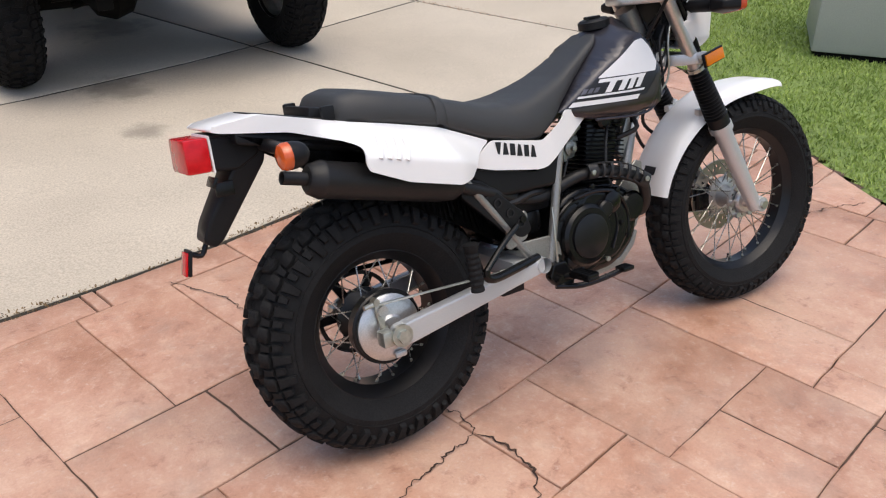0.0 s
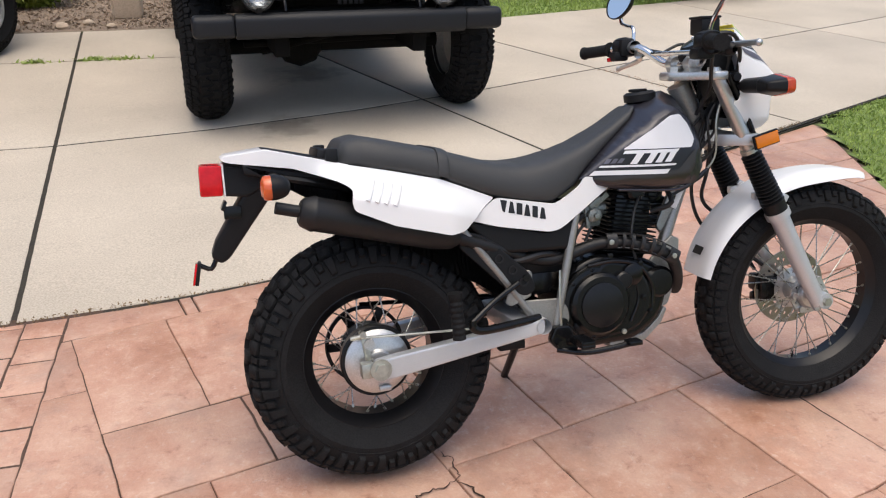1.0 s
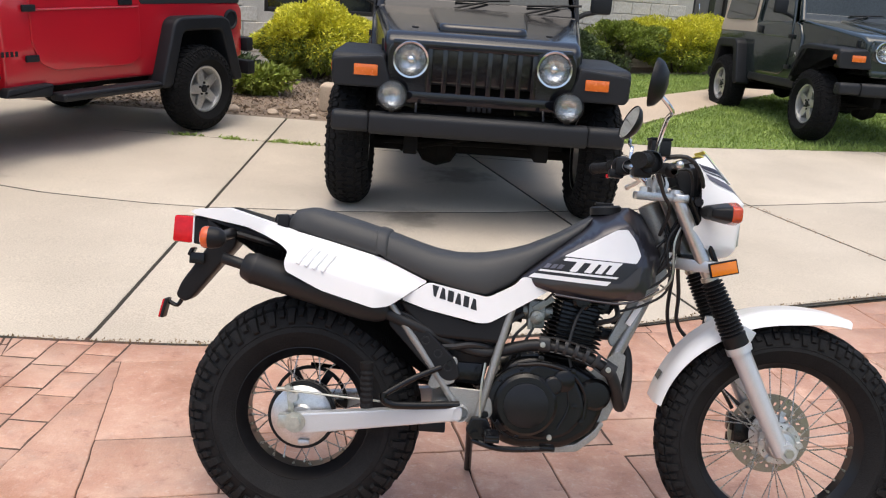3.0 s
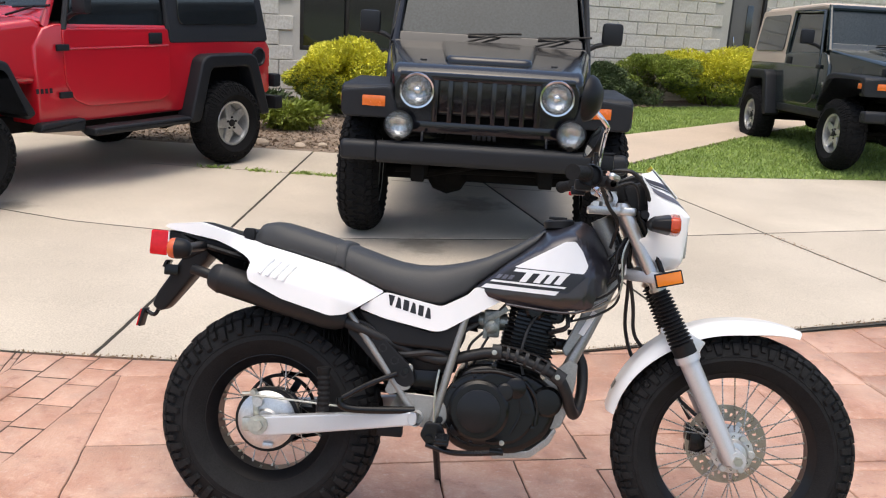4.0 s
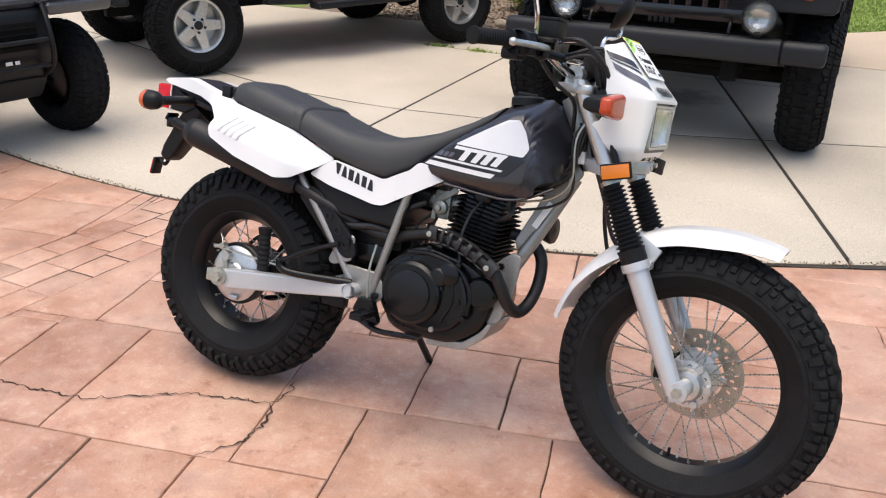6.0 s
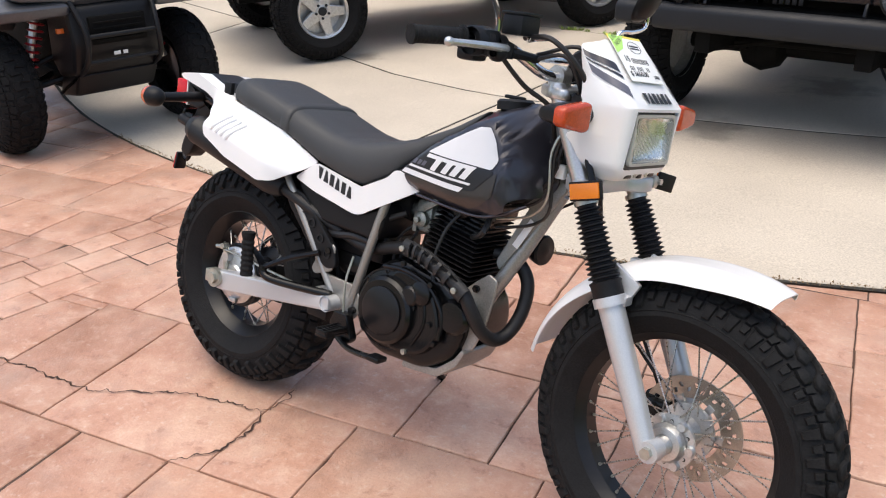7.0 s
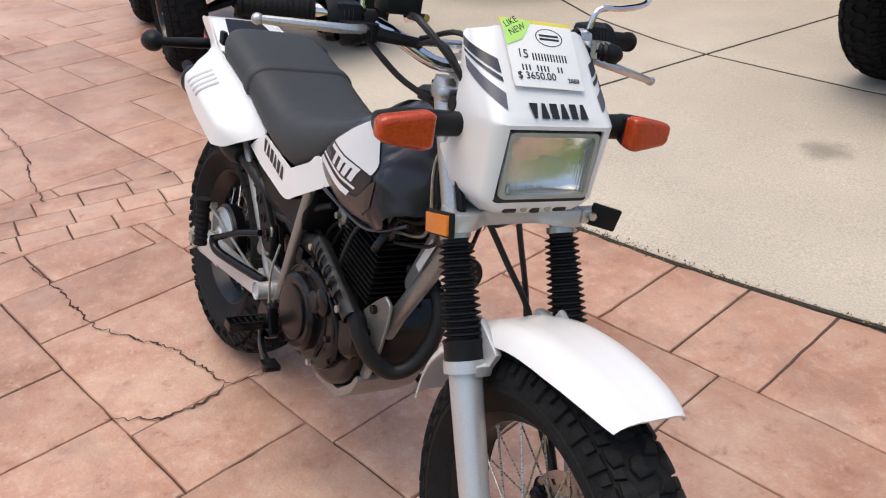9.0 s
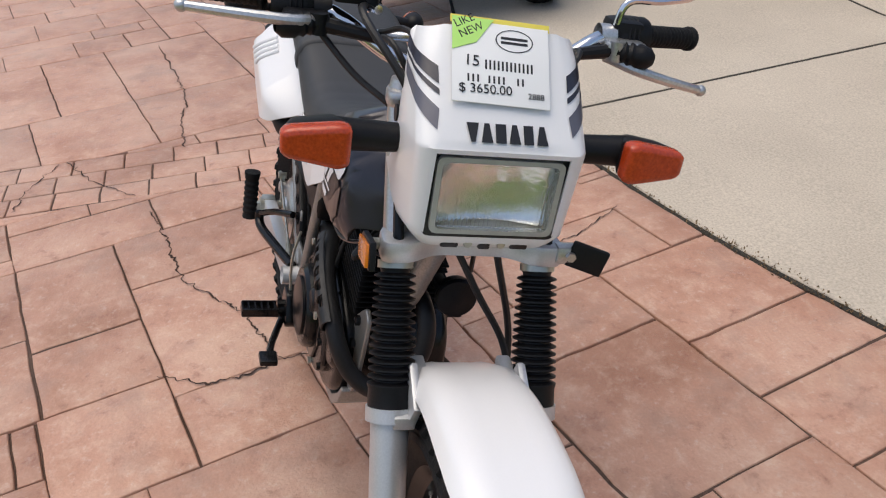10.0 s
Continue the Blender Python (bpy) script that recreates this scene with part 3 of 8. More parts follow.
part("chain", merge(tube([(0.0, 0.086, 0.424), (0.44, 0.086, 0.40)], 0.006, 6), tube([(0.0, 0.086, 0.220), (0.44, 0.086, 0.335)], 0.006, 6)), BLACK_PAINT, bike, "oily drive chain")
part("chain_guard", box((0.13, 0.10, 0.452), (0.34, 0.04, 0.012), 0.004, Matrix.Rotation(radians(3), 4, "Y")), BLACK_PLASTIC, bike)
part("chain_slider", box((0.35, -0.09, 0.318), (0.07, 0.03, 0.03), 0.006), BLACK_PLASTIC, bike)

# fork, clamps and front mudguard
FORK_TUBE = surface("fork_satin", (0.58, 0.56, 0.53), 0.32, metal=0.85, vary=0.08, coarse=14, fine=300)
for s in (-1, 1):
    y = s * 0.100
    part("fork_lower", merge(tube([fork_at(0.315, y * 1.02), fork_at(0.40, y), fork_at(0.588, y)], (0.021, 0.0265), 24), lathe([(0, -0.018), (0.022, -0.018), (0.024, 0), (0.022, 0.018), (0, 0.018)], FA + Vector((-0.002, y * 1.04, 0)), (0, 1, 0), 20),
         box(fork_at(0.59, y * 0.86) + Vector((0.012, 0, 0)), (0.05, 0.03, 0.02), 0.004), tube([fork_at(0.575, y), fork_at(0.592, y)], 0.0335, 24)), SILVER, bike, "silver-painted fork slider", m=STEER)
    prof = []
    z0, z1, ribs = 0.590, 0.757, 15
    a, b = fork_at(z0, y), fork_at(z1, y)
    ln = (b - a).length
    prof = [(0.024, -0.002), (0.031, 0.0), (0.031, 0.026)]
    for k in range(ribs):
        h = 0.028 + (ln - 0.032) * k / ribs
        step = (ln - 0.032) / ribs
        big = 0.0325 - 0.005 * k / ribs
        prof += [(big, h + step * 0.25), (big, h + step * 0.45), (big - 0.0085, h + step * 0.8), (big - 0.0085, h + step * 0.95)]
    prof += [(0.021, ln)]
    part("fork_boot", lathe(prof, a, b - a, 28), BLACK_PLASTIC, bike, "ribbed black rubber fork gaiter", m=STEER, angle=50)
    part("fork_tube", tube([fork_at(0.74, y), fork_at(0.972, y)], 0.0185, 24), FORK_TUBE, bike, "satin alloy fork tube", m=STEER)
    part("clamp_ring", tube([fork_at(0.757, y), fork_at(0.766, y)], 0.024, 24), ZINC, bike, m=STEER)
    # side reflector on the lower clamp
    rc = Vector((1.070, -0.142, 0.792)) if s < 0 else Vector((1.082, 0.154, 0.796))
    rm = Matrix.Rotation(radians(-15), 4, "Y") if s < 0 else Matrix.Rotation(radians(74), 4, "Z") @ Matrix.Rotation(radians(12), 4, "Y")
    plate = part("side_reflector", box(rc, (0.072 if s < 0 else 0.052, 0.009, 0.038), 0.003, rm), BLACK_PLASTIC, bike, "black reflector frame", m=STEER)
    part("reflector_lens", box(rc + rm @ Vector((0, s * 0.006, 0)), (0.064 if s < 0 else 0.046, 0.006, 0.030), 0.001, rm), ORANGE, plate, "bright orange reflector", m=STEER)
    part("reflector_bracket", merge(tube([fork_at(0.785, s * 0.105), rc - Vector((0.02, s * 0.004, 0))], 0.008, 10), lathe([(0, -0.006), (0.009, -0.006), (0.009, 0.006), (0, 0.006)], rc - Vector((0.022, s * 0.002, 0.002)), (0, 1, 0), 6)), ZINC, bike, m=STEER)
    if s > 0:
        part("reflector_clamp", merge(box(rc + Vector((-0.014, -0.022, 0.0)), (0.022, 0.040, 0.026), 0.006), lathe([(0, 0), (0.007, 0), (0.007, 0.006), (0, 0.006)], rc + Vector((-0.002, -0.024, 0.002)), (1, 0, 0), 6)), ALLOY, bike, "cast reflector clamp with bolt", m=STEER)
    part("axle_end", lathe([(0, -0.008), (0.0125, -0.008), (0.0125, 0.008), (0, 0.008)], FA + Vector((-0.002, s * 0.124, 0)), (0, 1, 0), 6), ZINC, bike, m=STEER)
part("lower_clamp", merge(pillow(rounded([(0.985, -0.085), (1.03, -0.125), (1.075, -0.125), (1.075, -0.085), (1.05, -0.05), (1.05, 0.05), (1.075, 0.085), (1.075, 0.125), (1.03, 0.125), (0.985, 0.085), (0.95, 0.03), (0.95, -0.03)], 0.015), 0.775, 0.806, 0.005, 2, plane="xy")), SILVER, bike, "cast lower fork clamp", m=STEER)
part("upper_clamp", merge(pillow(rounded([(0.90, -0.085), (0.935, -0.122), (0.975, -0.122), (0.98, -0.08), (0.955, -0.04), (0.955, 0.04), (0.98, 0.08), (0.975, 0.122), (0.935, 0.122), (0.90, 0.085), (0.85, 0.03), (0.85, -0.03)], 0.015), 0.950, 0.972, 0.005, 2, plane="xy"),
     lathe([(0, 0.972), (0.019, 0.972), (0.019, 0.985), (0, 0.988)], (0.882, 0, 0), (0, 0, 1), 6), *[lathe([(0, 0.970), (0.017, 0.970), (0.015, 0.982), (0, 0.983)], (fork_at(0.975).x, s * 0.1, 0), (0, 0, 1), 16) for s in (-1, 1)]), ALLOY, bike, "cast alloy upper fork clamp", m=STEER)
part("steering_head", tube([STEER_AT + STEER_UP * 0.03, STEER_AT + STEER_UP * 0.21], 0.030, 24), FRAME, bike)


def mudguard():
    """The front mudguard: a wide arc over the wheel, turned down at both rims, its nose narrowed."""
    bm = bmesh.new()
    grid = []
    N, M = 44, 14
    for i in range(N + 1):
        t = i / N
        a = radians(66 + (166 - 66) * t)
        r = 0.357 + 0.006 * math.sin(math.pi * t) + 0.020 * max(0, 1 - t / 0.32) ** 1.6
        wide = 0.078 * (0.74 + 0.26 * math.sin(min(1.0, (t + 0.004) / 0.14) * math.pi / 2) ** 0.6) * (1.0 if t < 0.85 else 1.0 - 0.5 * (t - 0.85))
        skirt = 0.028 if t < 0.52 else 0.028 - 0.016 * ease((t - 0.52) / 0.40)
        skirt *= 0.45 + 0.55 * ease(t / 0.25)
        row = []
        for j in range(M + 1):
            u = -1 + 2 * j / M
            y = wide * math.copysign(min(1, abs(u) * 1.06), u) if abs(u) < 0.9 else wide * math.copysign(1, u)
            drop = skirt * max(0, (abs(u) - 0.72) / 0.28) ** 1.3 + 0.007 * u * u - 0.0022 * math.exp(-((abs(u) - 0.45) / 0.12) ** 2)
            row.append(bm.verts.new(FA + Vector(((r - drop) * math.cos(a), y, (r - drop) * math.sin(a)))))
        grid.append(row)
    for i in range(N):
        for j in range(M):
            bm.faces.new((grid[i][j], grid[i][j + 1], grid[i + 1][j + 1], grid[i + 1][j]))
    geom = bm.faces[:]
    bmesh.ops.recalc_face_normals(bm, faces=geom)
    bmesh.ops.solidify(bm, geom=geom, thickness=0.003)
    return bm


guard = part("front_mudguard", mudguard(), WHITE, bike, "white plastic front mudguard", m=STEER, angle=40)
both("mudguard_brace", merge(box(fork_at(0.606, -0.075) + Vector((0.015, 0, 0.008)), (0.07, 0.012, 0.06), 0.004, Matrix.Rotation(RAKE, 4, "Y")), box(fork_at(0.63, -0.062), (0.06, 0.02, 0.02), 0.004)), SILVER, guard, "silver mudguard bracket", m=STEER)
part("mudguard_label", sheet([(-0.022, -0.012), (0.022, -0.012), (0.022, 0.012), (-0.022, 0.012)], lambda x, z: -0.001, 0.001), DECAL_BLACK, guard, "small black warning label",
     m=STEER @ Matrix.Translation(FA + Vector((0.362 * math.cos(radians(155)), 0, 0.362 * math.sin(radians(155))))) @ Matrix.Rotation(radians(90 - 155), 4, "Y") @ Matrix.Rotation(radians(-90), 4, "X") @ Matrix.Rotation(radians(90), 4, "Y"))

# frame
part("down_tube", merge(tube([(0.93, 0.0, 0.745), (0.865, -0.012, 0.60), (0.815, -0.03, 0.495), (0.79, -0.03, 0.445)], 0.017, 16), pillow(rounded([(0.955, 0.76), (0.93, 0.79), (0.84, 0.735), (0.85, 0.70), (0.872, 0.71), (0.805, 0.565), (0.82, 0.545)], 0.01), -0.026, -0.012, 0.004, 2)), FRAME, bike, "silver-grey frame down tube")
part("frame_label", box((0.872, -0.0335, 0.645), (0.016, 0.002, 0.075), 0.0005, Matrix.Rotation(radians(28), 4, "Y")), PAPER, bike, "small white frame sticker")
for s in (-1, 1):
    part("rear_frame_tube", tube([(0.205, s * 0.125, 0.655), (0.30, s * 0.118, 0.53), (0.405, s * 0.112, 0.385)], 0.0098, 14, 3), FRAME, bike, "silver-grey subframe tube")
    part("pivot_tube", tube([(0.535, s * 0.108, 0.645), (0.50, s * 0.112, 0.50), (0.466, s * 0.115, 0.355)], 0.0112, 14, 3), FRAME, bike, "silver-grey frame tube")
    part("footrest_plate", pillow(rounded([(0.385, 0.40), (0.37, 0.43), (0.475, 0.425), (0.50, 0.40), (0.505, 0.365), (0.48, 0.335), (0.43, 0.34)], 0.01), s * 0.112 - 0.004, s * 0.112 + 0.004, 0.002, 1), FRAME, bike, "pressed steel frame gusset")
    part("footrest_gusset", pillow(rounded([(0.345, 0.47), (0.395, 0.51), (0.405, 0.50), (0.40, 0.44), (0.345, 0.42), (0.33, 0.43)], 0.008), s * 0.118 - 0.003, s * 0.118 + 0.003, 0.002, 1), FRAME, bike)
    for bx, bz in ((0.385, 0.49), (0.485, 0.365)):
        part("gusset_bolt", lathe([(0, -0.006), (0.0085, -0.006), (0.0085, 0.006), (0, 0.006)], (bx, s * 0.122, bz), (0, 1, 0), 10), BLACK_PAINT, bike)
    part("seat_rail", tube([(0.53, s * 0.08, 0.66), (0.20, s * 0.10, 0.70), (-0.20, s * 0.075, 0.785)], 0.012, 10, 3), BLACK_PAINT, bike)
part("backbone", tube([(0.90, 0, 0.80), (0.70, 0, 0.75), (0.50, 0, 0.66)], 0.024, 12, 3), FRAME, bike)

# engine
case_outline = rounded([(0.505, 0.30), (0.56, 0.275), (0.70, 0.28), (0.775, 0.33), (0.80, 0.40), (0.785, 0.47), (0.72, 0.505), (0.60, 0.525), (0.53, 0.50), (0.50, 0.43)], 0.03)
engine = part("engine_case", pillow(case_outline, -0.098, 0.105, 0.018, 3), BLACK_PAINT, bike, "black-painted engine crankcase")
part("clutch_cover", merge(lathe([(0.10, 0.0), (0.10, 0.012), (0.094, 0.02), (0.083, 0.022), (0.081, 0.036), (0.073, 0.043), (0, 0.045)], (0.587, -0.092, 0.398), (0, -1, 0), 48),
     pillow(rounded([(0.60, 0.30), (0.70, 0.315), (0.745, 0.375), (0.735, 0.43), (0.70, 0.49), (0.60, 0.51), (0.56, 0.45)], 0.03), -0.116, -0.085, 0.008, 2)), BLACK_PAINT, engine, "round black clutch cover")
part("oil_filter_cover", merge(lathe([(0.042, 0), (0.042, 0.014), (0.034, 0.022), (0, 0.024)], (0.768, -0.090, 0.432), (0, -1, 0), 32), lathe([(0.028, 0), (0.028, 0.012), (0.02, 0.016), (0, 0.017)], (0.682, -0.112, 0.465), (0, -1, 0), 24)), BLACK_PAINT, engine)
for x, z in ((0.655, 0.315), (0.735, 0.36), (0.665, 0.425), (0.715, 0.40), (0.62, 0.52), (0.705, 0.492)):
    part("cover_bolt", lathe([(0.007, 0), (0.007, 0.007), (0, 0.008)], (x, -0.115, z), (0, -1, 0), 8), ZINC if x == 0.655 else BLACK_PAINT, engine)
part("cover_seam", lathe([(0.094, 0.017), (0.098, 0.017), (0.098, 0.022), (0.094, 0.022)], (0.587, -0.092, 0.398), (0, -1, 0), 48, closed=True), BLACK_RIM, engine)
for k in range(9):
    a = radians(20 + 40 * k)
    part("cover_bolt", lathe([(0.0065, 0), (0.0065, 0.006), (0.003, 0.007), (0.003, 0.004), (0, 0.004)], (0.587 + 0.091 * math.cos(a), -0.108, 0.398 + 0.091 * math.sin(a)), (0, -1, 0), 6), BLACK_RIM, engine)
part("cover_boss", lathe([(0.058, 0.0), (0.058, 0.004), (0.052, 0.006), (0, 0.006)], (0.587, -0.136, 0.398), (0, -1, 0), 40), BLACK_RIM, engine)
part("cover_cap", lathe([(0.024, 0), (0.024, 0.012), (0.019, 0.017), (0, 0.018)], (0.655, -0.114, 0.452), (0, -1, 0), 28), BLACK_RIM, engine)
part("cover_rib", merge(tube([(0.56, -0.112, 0.498), (0.63, -0.118, 0.505), (0.70, -0.116, 0.485), (0.742, -0.110, 0.43), (0.742, -0.110, 0.37)], 0.006, 8, 4), tube([(0.685, -0.114, 0.475), (0.70, -0.116, 0.40), (0.675, -0.118, 0.34)], 0.004, 8, 4)), BLACK_PAINT, engine)
part("oil_line", tube([(0.70, -0.105, 0.50), (0.69, -0.10, 0.55), (0.705, -0.09, 0.62), (0.73, -0.075, 0.665)], 0.0042, 8, 5), CABLE, engine)
part("breather_hose", tube([(0.53, -0.05, 0.52), (0.515, -0.08, 0.56), (0.53, -0.09, 0.60), (0.57, -0.07, 0.625)], 0.007, 10, 5), CABLE, engine)
part("kick_boss", lathe([(0.020, 0), (0.020, 0.022), (0.012, 0.026), (0, 0.026)], (0.535, -0.10, 0.345), (0, -1, 0), 20), BLACK_RIM, engine)
part("generator_cover", lathe([(0.085, 0.0), (0.085, 0.02), (0.07, 0.035), (0, 0.04)], (0.60, 0.108, 0.39), (0, 1, 0), 40), BLACK_PAINT, engine)
TILT = Matrix.Rotation(radians(9), 4, "Y")
FIN = surface("fin_black", (0.004, 0.004, 0.0045), 0.55, vary=0.2, coarse=20, shine=0.15)
for i in range(15):
    z = 0.512 + i * 0.0115
    big = 0.142 if i < 10 else 0.128
    part("cooling_fin", box((0.700 + (z - 0.5) * 0.12, 0, z), (big, 0.152 if i < 10 else 0.14, 0.0036), 0.0012, TILT, 1), FIN, engine)
part("cylinder", box((0.715, 0, 0.59), (0.105, 0.115, 0.19), 0.01, TILT), BLACK_PAINT, engine)
part("rocker_cover", merge(box((0.735, 0, 0.682), (0.13, 0.12, 0.05), 0.014, TILT), lathe([(0.026, 0), (0.026, 0.012), (0.018, 0.018), (0, 0.019)], (0.722, -0.062, 0.672), (0, -1, 0), 24), lathe([(0.02, 0), (0.02, 0.012), (0, 0.014)], (0.785, -0.05, 0.66), (0, -1, 0), 20)), BLACK_PAINT, engine)
part("spark_plug_cap", tube([(0.765, -0.07, 0.615), (0.81, -0.10, 0.64), (0.80, -0.05, 0.70)], 0.007, 8, 4), CABLE, engine)
CARB = surface("carb_metal", (0.30, 0.31, 0.28), 0.42, metal=0.7, vary=0.25, coarse=60, fine=300, bump=0.1)
part("carburettor", merge(box((0.607, -0.030, 0.625), (0.046, 0.045, 0.075), 0.008), lathe([(0.019, 0), (0.019, 0.014), (0.012, 0.018), (0, 0.019)], (0.607, -0.052, 0.618), (0, -1, 0), 20), lathe([(0.024, -0.05), (0.024, 0.05)], (0.60, -0.02, 0.63), (1, 0, 0), 20),
     box((0.622, -0.058, 0.655), (0.060, 0.005, 0.018), 0.002, Matrix.Rotation(radians(-35), 4, "Y")), box((0.590, -0.056, 0.60), (0.012, 0.008, 0.03), 0.002), lathe([(0.007, 0), (0.007, 0.01), (0, 0.011)], (0.607, -0.070, 0.618), (0, -1, 0), 12)), CARB, engine, "dull zinc carburettor")
for pts, r in (([(0.625, -0.06, 0.665), (0.66, -0.07, 0.70), (0.72, -0.05, 0.72)], 0.003), ([(0.60, -0.055, 0.59), (0.575, -0.06, 0.54), (0.56, -0.07, 0.50)], 0.004), ([(0.585, -0.05, 0.60), (0.55, -0.06, 0.56), (0.545, -0.065, 0.50)], 0.004)):
    part("throttle_cable", tube(pts, r, 6, 4), CABLE, engine)
part("air_boot", lathe([(0.034, 0), (0.03, 0.03), (0.036, 0.05), (0.034, 0.10)], (0.57, -0.02, 0.63), (-1, 0, 0), 20), BLACK_PLASTIC, engine)
part("belly_plate", merge(pillow(rounded([(0.63, 0.262), (0.735, 0.272), (0.785, 0.315), (0.802, 0.352), (0.792, 0.358), (0.775, 0.33), (0.73, 0.292), (0.63, 0.28)], 0.008), -0.085, 0.06, 0.003, 2)), FRAME, bike, "silver bash plate under the engine")
part("engine_mount", pillow(rounded([(0.748, 0.475), (0.80, 0.525), (0.825, 0.545), (0.848, 0.535), (0.846, 0.49), (0.835, 0.42), (0.812, 0.36), (0.785, 0.35), (0.775, 0.40)], 0.006), -0.072, -0.064, 0.002, 1), FRAME, bike, "steel engine mounting plate")
for x, z in ((0.80, 0.505), (0.79, 0.45)):
    part("mount_bolt", lathe([(0.009, 0), (0.009, 0.008), (0, 0.009)], (x, -0.072, z), (0, -1, 0), 6), BLACK_PAINT, bike)

# exhaust
part("header_pipe", tube([(0.785, 0.0, 0.580), (0.834, 0.018, 0.570), (0.868, 0.026, 0.528), (0.874, 0.016, 0.465), (0.864, -0.010, 0.412), (0.848, -0.046, 0.394), (0.832, -0.084, 0.420), (0.815, -0.108, 0.465), (0.788, -0.117, 0.503), (0.722, -0.119, 0.532), (0.660, -0.110, 0.549), (0.605, -0.096, 0.550), (0.56, -0.088, 0.54), (0.48, -0.085, 0.52), (0.40, -0.085, 0.535), (0.30, -0.11, 0.575), (0.2, -0.127, 0.614)], 0.0158, 18, 6), EXHAUST, bike, "matt black exhaust header pipe")
SHIELD = glide([(0.612, -0.122, 0.557), (0.665, -0.135, 0.555), (0.735, -0.142, 0.536), (0.806, -0.138, 0.496)], 8)
def slotted_shield():
    """A curved strip along the pipe with a row of oblong slots."""
    bm = bmesh.new()
    grid = []
    across = [(-0.0205, 0.012), (-0.0185, 0.004), (-0.0105, -0.001), (0.0, -0.002), (0.0105, -0.001), (0.0185, 0.004), (0.0205, 0.012)]
    for i, p in enumerate(SHIELD):
        d = (SHIELD[min(i + 1, len(SHIELD) - 1)] - SHIELD[max(i - 1, 0)]).normalized()
        n = d.cross(Vector((0, 1, 0))).normalized()
        grid.append([bm.verts.new(p + n * a + Vector((0, b, 0))) for a, b in across])
    for i in range(len(grid) - 1):
        for j in range(6):
            if j in (1, 2, 3, 4) and i % 3 != 0 and 2 < i < 21:
                continue
            bm.faces.new((grid[i][j], grid[i][j + 1], grid[i + 1][j + 1], grid[i + 1][j]))
    bmesh.ops.recalc_face_normals(bm, faces=bm.faces)
    bmesh.ops.solidify(bm, geom=bm.faces[:], thickness=0.003)
    return bm


shield = part("heat_shield", slotted_shield(), surface("shield_black", (0.020, 0.0205, 0.0215), 0.5, vary=0.15, coarse=20, fine=300, bump=0.05, shine=0.4), bike, "slotted black heat shield on the pipe", angle=50)
for i in (1, 22):
    part("shield_screw", lathe([(0.007, 0), (0.007, 0.004), (0, 0.005)], SHIELD[i] + Vector((0, -0.006, 0)), (0, -1, 0), 10), ZINC, shield)
MA, MB = Vector((-0.160, -0.140, 0.709)), Vector((0.215, -0.128, 0.612))
ml = (MB - MA).length
muffler = part("muffler", lathe([(0.0, 0.0), (0.026, 0.002), (0.033, 0.008), (0.0395, 0.028), (0.041, 0.032), (0.041, 0.036), (0.0395, 0.04), (0.0395, ml - 0.06), (0.034, ml - 0.02), (0.022, ml), (0, ml)], MA, MB - MA, 32), EXHAUST, bike, "matt black muffler under the side panel")
part("tailpipe", merge(lathe([(0.013, -0.052), (0.014, -0.052), (0.014, 0.01), (0.013, 0.01), (0.011, 0.0), (0.011, -0.05)], MA, MB - MA, 18, closed=True)), EXHAUST, muffler, "short exhaust outlet")

# saddle, tank, tail and side panels
SEAT_TOP = [(-0.064, 0.812), (-0.055, 0.838), (-0.040, 0.858), (0.0, 0.866), (0.06, 0.853), (0.13, 0.836), (0.20, 0.817), (0.30, 0.787), (0.34, 0.777), (0.39, 0.771), (0.44, 0.773), (0.48, 0.779), (0.53, 0.791), (0.58, 0.807), (0.66, 0.846), (0.735, 0.892)]
SEAT_LOW = [(-0.064, 0.797), (0.06, 0.778), (0.19, 0.746), (0.31, 0.695), (0.40, 0.672), (0.466, 0.663), (0.50, 0.68), (0.535, 0.70), (0.56, 0.73), (0.715, 0.855), (0.735, 0.885)]


def seat_wide(x):
    k = 1.0 - 0.55 * ease((x - 0.42) / 0.31) if x > 0.42 else 1.0
    return 0.129 * k * (1 - 0.20 * ease((0.05 - x) / 0.12))


def saddle(x0, x1, rows, round0, round1):
    """A padded seat lofted along x: flat-topped, soft shoulders, sides drawn in a little at the top."""
    bm = bmesh.new()
    rings = []
    for i in range(rows + 1):
        x = x0 + (x1 - x0) * i / rows
        top, low, w = table(x, SEAT_TOP), table(x, SEAT_LOW), seat_wide(x)
        end = min(1.0, 0.80 + 0.20 * math.sin(min(1.0, (x - x0) / round0) * math.pi / 2)) * min(1.0, 0.75 + 0.25 * math.sin(min(1.0, (x1 - x) / round1 + 0.0) * math.pi / 2))
        mid, h = (top + low) / 2, (top - low) / 2
        ring = []
        for k in range(36):
            a = 2 * math.pi * k / 36
            c, q = math.cos(a), math.sin(a)
            zz = h * math.copysign(abs(q) ** 0.36, q)
            yy = w * end * math.copysign(abs(c) ** 0.34, c) * (1 - 0.17 * max(0, zz / h) ** 1.5)
            ring.append(bm.verts.new((x, yy, mid + zz * (0.9 + 0.1 * end))))
        rings.append(ring)
    for a, b in zip(rings, rings[1:]):
        for k in range(36):
            bm.faces.new((a[k], a[(k + 1) % 36], b[(k + 1) % 36], b[k]))
    bm.faces.new(rings[0][::-1])
    bm.faces.new(rings[-1])
    return bm


